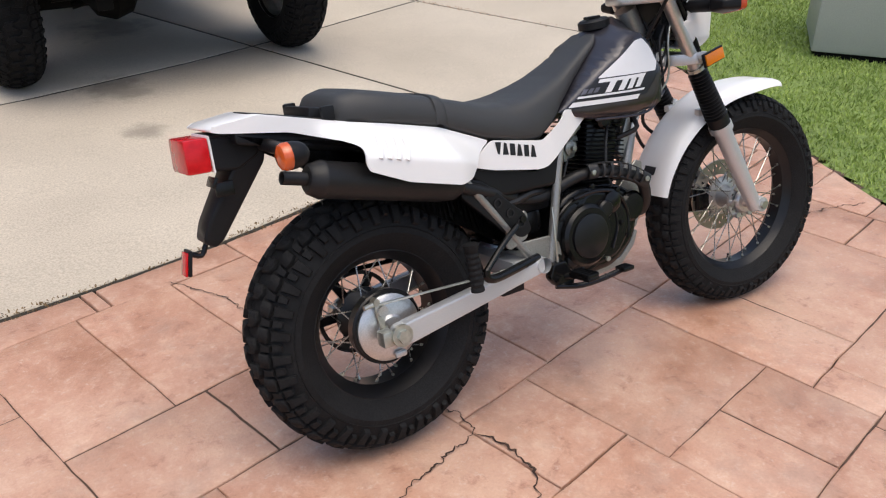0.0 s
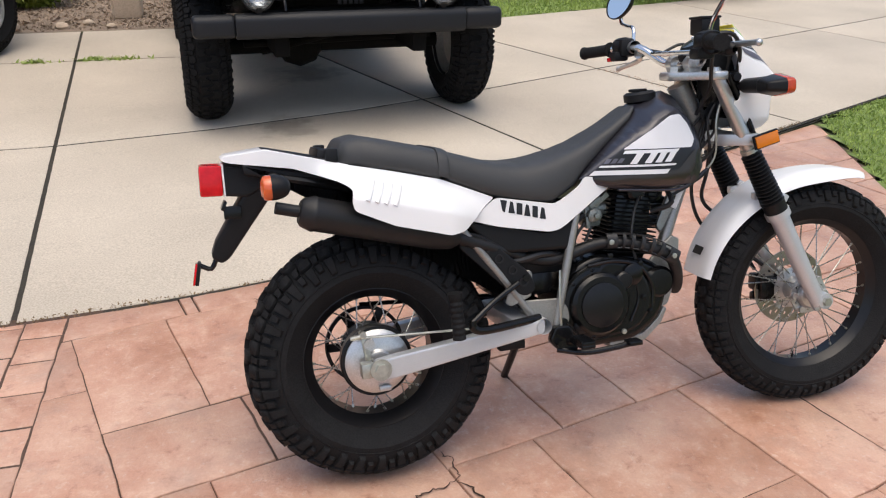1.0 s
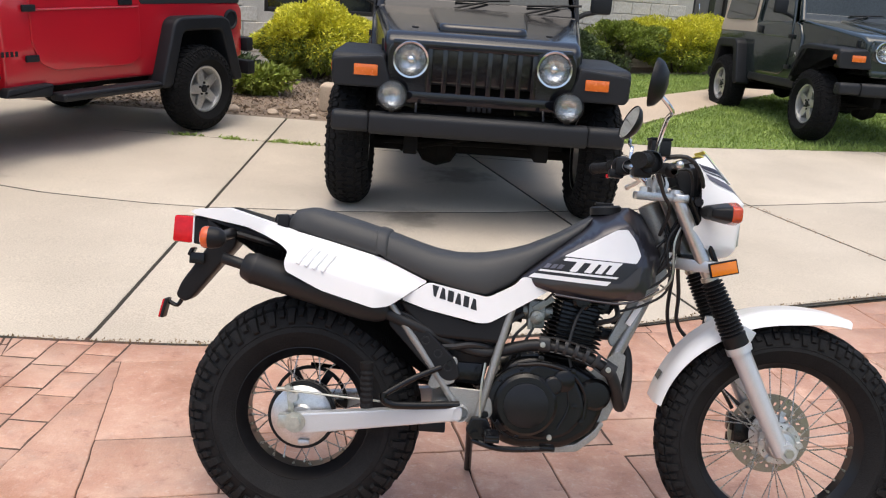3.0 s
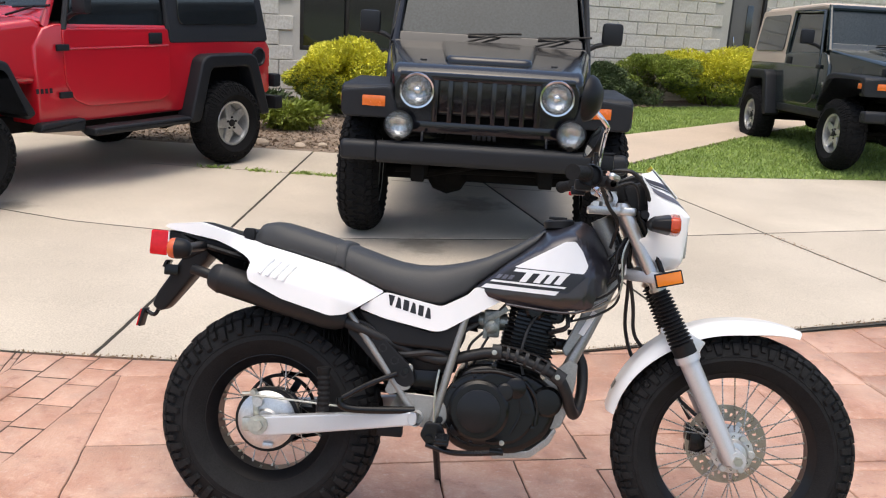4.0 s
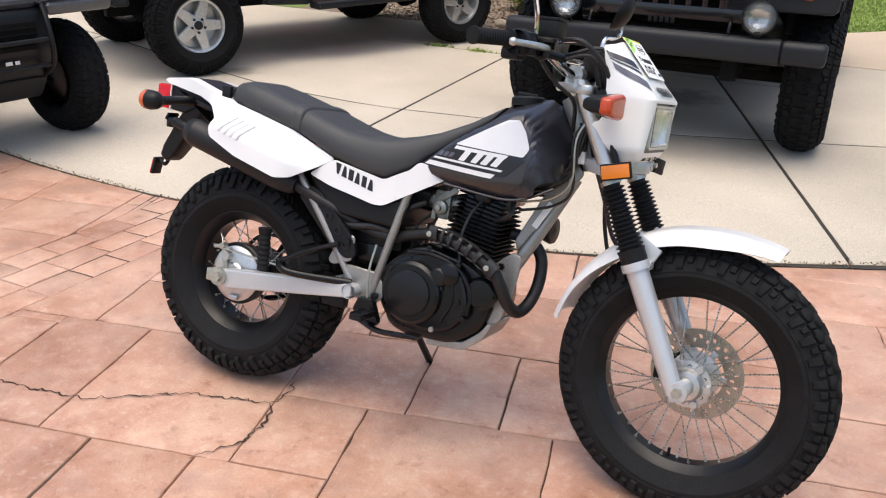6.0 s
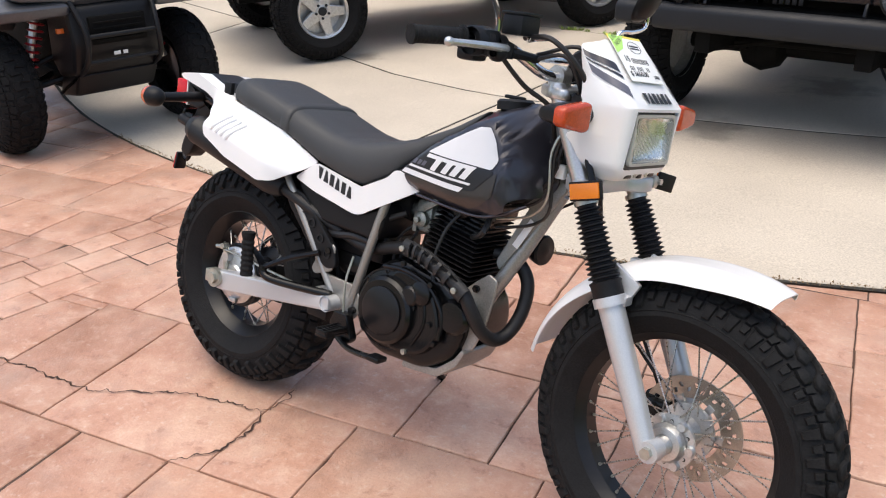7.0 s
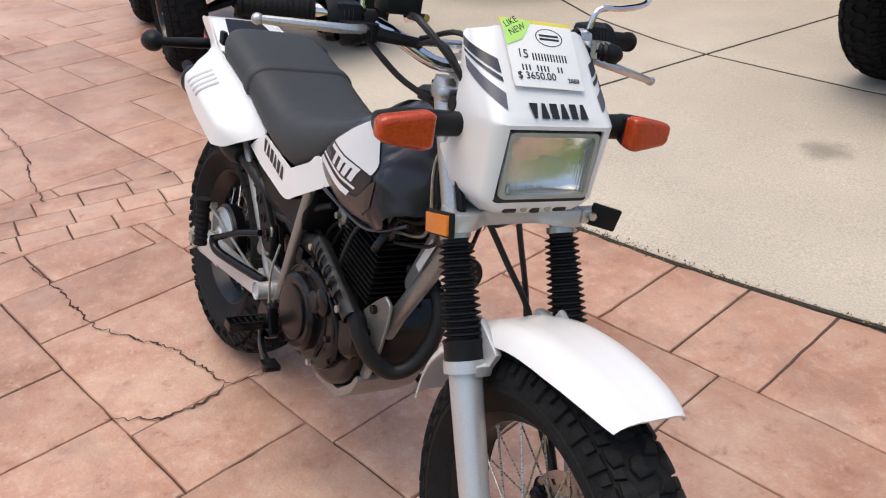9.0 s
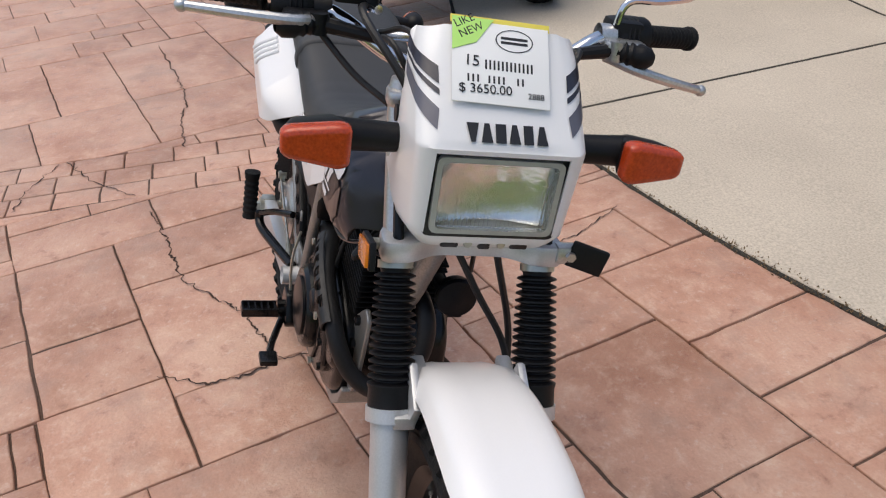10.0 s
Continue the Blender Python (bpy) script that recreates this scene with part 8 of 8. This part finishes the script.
def clip(poly, p, n):
    """What of the polygon lies on the side of the line through p to which n points."""
    out = []
    for i in range(len(poly)):
        a, b = poly[i - 1], poly[i]
        da, db = (a - p).dot(n), (b - p).dot(n)
        if da >= 0:
            out.append(a)
        if (da >= 0) != (db >= 0):
            out.append(a + (b - a) * (da / (da - db)))
    clean = []
    for q in out:
        if not clean or (q - clean[-1]).length > 1e-4:
            clean.append(q)
    if len(clean) > 1 and (clean[0] - clean[-1]).length < 1e-4:
        clean.pop()
    return clean


def area(poly):
    return abs(sum(poly[i].x * poly[(i + 1) % len(poly)].y - poly[(i + 1) % len(poly)].x * poly[i].y for i in range(len(poly)))) / 2


def wobble(poly, amount, seed):
    """Worn edges: the outline is divided and nudged a little."""
    out = []
    for i in range(len(poly)):
        a, b = poly[i], poly[(i + 1) % len(poly)]
        n = max(1, int((b - a).length / 0.055))
        for k in range(n):
            p = a.lerp(b, k / n)
            q = Vector((noise.noise((p.x * 17, p.y * 17, seed)), noise.noise((p.x * 17, p.y * 17, seed + 40))))
            out.append(p + q * amount)
    return out


def slab_bm(poly, top, deep, gap, round_):
    """A slab with the outline drawn in by half the joint, its upper edge rounded off."""
    bm = bmesh.new()
    rings = []
    for d, z in ((gap, -deep), (gap, -round_), (gap + round_ * 0.35, -round_ * 0.3), (gap + round_ * 1.2, 0.0)):
        rings.append([bm.verts.new((p.x, p.y, top(p.x, p.y) + z)) for p in inset2d(poly, d)])
    n = len(poly)
    for a, b in zip(rings, rings[1:]):
        for k in range(n):
            bm.faces.new((a[k], a[(k + 1) % n], b[(k + 1) % n], b[k]))
    bm.faces.new(rings[-1])
    return bm


# bed under the stamped paving: the dirt in the joints lies unevenly deep
bm = bmesh.new()
step = 0.06
nx, ny = int(13.6 / step), int(9.2 / step)
cols_ = []
for i in range(nx + 1):
    x = -9 + i * step
    col_ = []
    for j in range(ny + 1):
        y = min(-6 + j * step, edge_y(x) + 0.03)
        near = -3.6 < x < 3.4 and y > -3.2
        z = -0.0125 + (0.0105 * max(0.0, min(1.0, 0.5 + 1.6 * noise.noise((x * 1.7, y * 1.7, 7)))) if near else 0.006)
        col_.append((x, y, z))
    cols_.append(col_)
verts_ = [[bm.verts.new(p) for p in c] for c in cols_]
for i in range(nx):
    for j in range(ny):
        if cols_[i + 1][j][0] < lawn_x(cols_[i][j][1]) + 0.05 and cols_[i][j][1] < cols_[i][j + 1][1] - 1e-5 and cols_[i + 1][j][1] < cols_[i + 1][j + 1][1] - 1e-5:
            bm.faces.new((verts_[i][j], verts_[i + 1][j], verts_[i + 1][j + 1], verts_[i][j + 1]))
bmesh.ops.delete(bm, geom=[v for v in bm.verts if not v.link_faces], context="VERTS")
paving = structure("pavement", bm, JOINT, "terracotta-pink stamped concrete paving in an ashlar pattern", "paving")

CELL = 0.015
placed = {}
# slabs seen close by: from and to along U, from and to along V
FIXED = [(-.61, -.31, .43, 1.0), (-.61, -.23, .11, .43), (-.31, .0, .43, 1.0), (-.23, .16, .11, .43), (-.405, .15, -.465, .11), (.15, .53, -.14, .275), (.53, .79, -.14, .275), (.79, 1.06, -.14, .275),
         (.15, .42, -.465, -.14), (.42, .94, -.59, -.14), (.94, 1.24, -.72, -.14), (1.24, 1.86, -.72, -.14), (1.06, 1.87, -.14, .20), (.42, .68, -.90, -.59), (.68, .94, -.90, -.59), (.06, .42, -.78, -.465),
         (-.235, .06, -.77, -.465), (-.72, -.235, -.77, -.465), (.28, .54, .275, .72), (.54, 1.05, .275, .72), (.0, .28, .43, .99), (.16, .28, .275, .43), (.28, .655, .72, 1.2), (.655, .905, .72, 1.2), (.905, 1.16, .72, 1.2),
         (1.05, 1.6, .20, .43), (1.05, 1.6, .43, .72), (1.6, 1.96, .20, .84), (1.96, 2.5, .20, .53), (1.96, 2.5, .53, .84), (1.16, 1.6, .72, 1.2), (1.6, 2.2, .84, 1.2), (-.19, .28, .99, 1.35),
         (-.72, -.405, -.465, .11), (-.97, -.72, -.77, -.30), (-.31, .06, -1.2, -.77), (-.72, -.31, -1.05, -.77), (-1.05, -.61, .67, 1.0), (-1.05, -.61, .11, .67),
         (-2.60, -2.22, .40, .99), (-3.10, -2.60, .40, .705), (-3.10, -2.60, .705, 1.0), (-2.22, -1.85, .40, .71), (-1.85, -1.47, .40, .71), (-1.47, -1.15, .41, .71), (-2.22, -1.60, .71, 1.0), (-3.60, -3.10, .21, .555), (-3.60, -3.10, .555, 1.0),
         (-2.03, -1.45, -.155, .40), (-2.03, -1.45, -.60, -.155), (-2.03, -1.45, -1.0, -.60), (-2.87, -2.03, -.46, -.155), (-2.87, -2.03, -.155, .40), (-2.87, -2.03, -.90, -.46)]
slabs = []


def take(i0, i1, j0, j1):
    for i in range(i0, i1):
        for j in range(j0, j1):
            placed[i, j] = True
    slabs.append((i0 * CELL, i1 * CELL, j0 * CELL, j1 * CELL))


for u0, u1, v0, v1 in FIXED:
    take(round(u0 / CELL), round(u1 / CELL), round(v0 / CELL), round(v1 / CELL))
rg = random.Random(11)
SIZES = [(18, 18), (36, 24), (18, 36), (36, 36), (24, 18), (36, 18), (24, 24), (18, 24)]
for j in range(-400, 220):
    for i in range(-540, 260):
        if (i, j) in placed:
            continue
        room = 0
        while (i + room, j) not in placed and room < 36:
            room += 1
        w, h = rg.choice(SIZES)
        if w > room or room - w < 12:
            w = room
        up = 0
        while up < h and all((i + k, j + up) not in placed for k in range(w)):
            up += 1
        take(i, i + w, j, j + max(1, up))

BAND = [-1.306, -1.170, -1.030, -0.897]   # its rows where y is 0; it leans a little
rest = []
for u0, u1, v0, v1 in slabs:
    c = U * ((u0 + u1) / 2) + V * ((v0 + v1) / 2)
    if c.y > edge_y(c.x) + 0.4 or c.x > lawn_x(c.y) + 0.5 or c.x < -8.5 or c.y < -5.5:
        continue
    polys = [[U * a + V * b for a, b in ((u0, v0), (u1, v0), (u1, v1), (u0, v1))]]
    lo = min(q.x for q in polys[0])
    hi = max(q.x for q in polys[0])
    if hi > -1.75 and lo < -0.70:   # the band of small pavers runs through
        polys = [clip(polys[0], Vector((BAND[3], 0)), Vector((1, -0.05)).normalized()), clip(polys[0], Vector((BAND[0], 0)), Vector((-1, 0.05)).normalized())]
    for poly in polys:
        if len(poly) < 3:
            continue
        cc = sum(poly, Vector((0, 0))) / len(poly)
        e = 0.05
        slope = (edge_y(cc.x + e) - edge_y(cc.x - e)) / (2 * e)
        poly = clip(poly, Vector((cc.x, edge_y(cc.x) - 0.012)), Vector((slope, -1)).normalized())
        if len(poly) >= 3:
            poly = clip(poly, Vector((lawn_x(0), 0)), Vector((-1, 0.42)).normalized())
        if len(poly) < 3 or area(poly) < 0.002:
            continue
        near = (cc - Vector((0.4, 0.1))).length
        rest.append((near, poly))
rest.sort(key=lambda r: r[0])


def stone_top(seed):
    dip = 0.0012 * math.sin(seed * 7.7)
    return lambda x, y: dip + 0.0015 * noise.noise((x * 3, y * 3, 2))


joined = []
for k, (near, poly) in enumerate(rest):
    b = slab_bm(wobble(poly, 0.0046, 3), stone_top(k), 0.03, 0.0010 + 0.0011 * (k * 7 % 4), 0.0034)
    if k < 230:
        part("paving_slab", b, PINK, paving, angle=70)
    else:
        joined.append(b)
far_slabs = part("paving_slabs", merge(*joined), PINK, paving, angle=70)
tagged(far_slabs, "outlying stamped paving slabs", kind="stuff")

# band of small pavers
k = 0
far_bricks = []
for r_ in range(3):
    y = -6.0 + (0.02, 0.11, 0.05)[r_]
    while y < 1.2:
        y2 = y + rg.uniform(0.155, 0.200)
        poly = [Vector((BAND[r_] + 0.05 * y, y)), Vector((BAND[r_ + 1] + 0.05 * y, y)), Vector((BAND[r_ + 1] + 0.05 * y2, y2)), Vector((BAND[r_] + 0.05 * y2, y2))]
        poly = clip(poly, Vector((-1.04, edge_y(-1.04) - 0.012)), Vector((0.06, -1)).normalized())
        if len(poly) >= 3 and area(poly) > 0.002:
            b = slab_bm(wobble(poly, 0.004, 9), stone_top(k * 3.1), 0.03, 0.0018 + 0.0010 * (k % 3), 0.004)
            if y > -1.8:
                part("paver", b, PINK, paving, angle=70)
            else:
                far_bricks.append(b)
        k += 1
        y = y2
tagged(part("pavers", merge(*far_bricks), PINK, paving, angle=70), "outlying small pavers", kind="stuff")

# cracks: narrow ragged grooves filled with dirt
CRACKS = [[(0.19, -0.03), (0.19, -0.15), (0.10, -0.18), (0.01, -0.21), (-0.08, -0.25), (-0.24, -0.36), (-0.36, -0.41), (-0.57, -0.44), (-0.79, -0.50)],
          [(0.19, -0.15), (0.23, -0.26), (0.22, -0.36), (0.15, -0.46)],
          [(-0.22, 0.99), (-0.11, 0.81), (-0.08, 0.70)], [(-0.96, -0.97), (-1.13, -0.94), (-1.33, -0.85)],
          [(-1.30, -0.37), (-1.59, -0.38), (-1.85, -0.36), (-2.06, -0.38), (-2.75, -0.49)], [(-0.92, -0.55), (-1.1, -0.70), (-1.33, -0.82)],
          [(1.93, 0.21), (2.10, 0.19), (2.30, 0.14)]]
crack_bm = bmesh.new()
for n, path_ in enumerate(CRACKS):
    pts = [p.xy for p in glide([(x, y, 0) for x, y in path_], 22)]
    pts = [p + Vector((noise.noise((p.x * 23, p.y * 23, n)), noise.noise((p.x * 23, p.y * 23, n + 9)))) * 0.012 + Vector((noise.noise((p.x * 70, p.y * 70, n + 3)), noise.noise((p.x * 70, p.y * 70, n + 5)))) * 0.013 for p in pts]
    prev = None
    for i, p in enumerate(pts):
        d = (pts[min(i + 1, len(pts) - 1)] - pts[max(i - 1, 0)]).normalized()
        w = (0.0011 + 0.0044 * abs(noise.noise((p.x * 15, p.y * 15, 1)))) * min(1, i / 3 + 0.3, (len(pts) - i) / 3)
        nn = Vector((-d.y, d.x)) * w
        row = [crack_bm.verts.new((p.x - nn.x, p.y - nn.y, 0.0034)), crack_bm.verts.new((p.x + nn.x, p.y + nn.y, 0.0034))]
        if prev:
            crack_bm.faces.new((prev[0], prev[1], row[1], row[0]))
        prev = row
part("crack", crack_bm, CRACK_DIRT, paving, "thin dirt-filled cracks")

# the drive: large concrete slabs with joints
def joint_y(x):
    return table(x, [(-12.0, 5.4), (-4.5, 3.75), (-2.75, 3.168), (-2.1, 2.985), (-1.5, 2.925), (-1.18, 2.915), (-0.276, 3.043), (0.6, 3.25), (1.5, 3.54), (2.55, 3.935), (3.7, 4.35), (12.0, 7.4)])


bm = bmesh.new()
xs = [-12 + 0.5 * k for k in range(57)]
low = [bm.verts.new((x, edge_y(x) - 0.02, -0.02 + ground_z(x, edge_y(x)))) for x in xs]
mid = [bm.verts.new((x, (edge_y(x) + drive_far(x)) / 2, -0.02 + ground_z(x, (edge_y(x) + drive_far(x)) / 2))) for x in xs]
high = [bm.verts.new((x, drive_far(x), -0.02 + ground_z(x, drive_far(x)))) for x in xs]
for a, b in ((low, mid), (mid, high)):
    for k in range(len(xs) - 1):
        bm.faces.new((a[k], a[k + 1], b[k + 1], b[k]))
drive = structure("driveway", bm, DRIVE_JOINT, "pale broom-finished concrete driveway of large slabs", "driveway")
# joints that cross the drive, as lines x(y)
CROSS = [lambda y: -6.2 - 0.3 * y, lambda y: -3.6 - 0.25 * y, lambda y: -1.02 - 0.032 * (y - 1), lambda y: 2.03 - 0.345 * (y - 0.6), lambda y: 3.0 - 0.43 * (y - 2.9) + 0.0 * y, lambda y: 6.0 - 0.4 * (y - 3), lambda y: 9.5 - 0.4 * (y - 3)]
EDGES = [lambda x: edge_y(x) - 0.006, joint_y, drive_far]


def strip(xa, xb, ya, yb):
    """A slab's outline between two crossing joints and two long ones."""
    poly = []
    def corner(fx, fy):
        y = 3.0
        for _ in range(12):
            y = fy(fx(y))
        return Vector((fx(y), y))
    a, b, c, d = corner(xa, ya), corner(xb, ya), corner(xb, yb), corner(xa, yb)
    n = 10
    for i in range(n):
        x = a.x + (b.x - a.x) * i / n
        poly.append(Vector((x, ya(x))))
    for i in range(4):
        y = b.y + (c.y - b.y) * i / 4
        poly.append(Vector((xb(y), y)))
    for i in range(n):
        x = c.x + (d.x - c.x) * i / n
        poly.append(Vector((x, yb(x))))
    for i in range(4):
        y = d.y + (a.y - d.y) * i / 4
        poly.append(Vector((xa(y), y)))
    return poly


for r_ in range(2):
    for q in range(len(CROSS) - 1):
        b = slab_bm(wobble(strip(CROSS[q], CROSS[q + 1], EDGES[r_], EDGES[r_ + 1]), 0.002, 21), ground_z, 0.05, 0.0095, 0.004)
        bmesh.ops.triangulate(b, faces=[f for f in b.faces if len(f.verts) > 4])
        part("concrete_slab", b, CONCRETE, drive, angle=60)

# filler in the joints, a little below the slabs
def filler(points, half, drop):
    bm = bmesh.new()
    prev = None
    for i, p in enumerate(points):
        d = (points[min(i + 1, len(points) - 1)] - points[max(i - 1, 0)]).normalized()
        n = Vector((-d.y, d.x)) * half
        row = [bm.verts.new((q.x, q.y, ground_z(q.x, q.y) - drop)) for q in (p - n, p + n)]
        if prev:
            bm.faces.new((prev[0], prev[1], row[1], row[0]))
        prev = row
    return bm


xs_ = [-7.5 + 0.06 * k for k in range(270)]
part("joint_filler", filler([Vector((x, joint_y(x))) for x in xs_], 0.0115, 0.0030), DRIVE_JOINT, drive)
part("joint_filler", filler([Vector((x, edge_y(x) - 0.006)) for x in xs_ if x < 6], 0.009, 0.003), DRIVE_JOINT, drive)
for fx in CROSS[1:]:
    ys_ = [0.8 + 0.06 * k for k in range(110)]
    pts = [Vector((fx(y), y)) for y in ys_]
    part("joint_filler", filler([p for p in pts if edge_y(p.x) < p.y < drive_far(p.x)], 0.0115, 0.0030), DRIVE_JOINT, drive)

part("joint_filler", filler([Vector((-2.4 + 0.1 * k, 4.89 - 0.012 * k / 10 + 0.006 * math.sin(k * 2.1))) for k in range(36)], 0.005, -0.0012), DRIVE_JOINT, drive)

# dry grass and dirt in the joint along the paving
scatter_blades("dry_grass", lambda x, y: abs(y - edge_y(x)) < 0.022 + 0.02 * noise.noise((x * 2, 0, 0)), -2.5, 3.2, 0.95, 2.7, 60000, 0.003, 0.010, 8, surface("straw", (0.24, 0.16, 0.08), 0.9, vary=0.3, coarse=12), "dry grass and debris in the joint beside the drive", "debris", 0.012, 0.003)
DIRT = surface("orange_dirt", (0.34, 0.19, 0.10), 0.95, vary=0.3, coarse=6, fine=60, bump=0.4)
scatter_blades("leaf_litter", lambda x, y: abs(x - CROSS[4](y)) < 0.05 + 0.04 * noise.noise((y * 3, 1, 0)) and 2.9 < y < 3.9 or abs(x - CROSS[3](y)) < 0.02 and y > 3.2, 1.0, 3.6, 2.6, 5.9, 16000, 0.002, 0.006, 9, DIRT, "brown leaf litter along a drive joint", "debris", 0.012, 0.004)

# wall blocks
bw, bh = 0.40, 0.20
block_me = mesh_of("wall_block", box((0, 0, 0), (bw - 0.008, 0.05, bh - 0.008), 0.008, None, 1), BLOCK)
n_near, far_blocks = 0, []
for r_ in range(17):
    x = -9 + (0.2 if r_ % 2 else 0)
    while x < 17.5:
        cx, cz = x + bw / 2, -0.2 + r_ * bh + bh / 2
        hole = any(cx + bw / 2 > o[0] + 0.02 and cx - bw / 2 < o[1] - 0.02 and cz + bh / 2 > o[2] + 0.02 and cz - bh / 2 < o[3] - 0.02 for o in (WIN, DOOR))
        if not hole and cz > -0.2:
            if (-1.2 < cx < 1.0 or 3.8 < cx < 10.5) and 0.3 < cz < 2.2 and n_near < 290:
                shared("wall_block", block_me, wall, Matrix.Translation((cx, 0.003 + 0.004 * math.sin(n_near * 5.1), cz)))
                n_near += 1
            else:
                far_blocks.append(box((cx, 0.003, cz), (bw - 0.008, 0.05, bh - 0.008), 0))
        x += bw
tagged(part("wall_blocks", merge(*far_blocks), BLOCK, wall), "outlying wall blocks", kind="stuff")
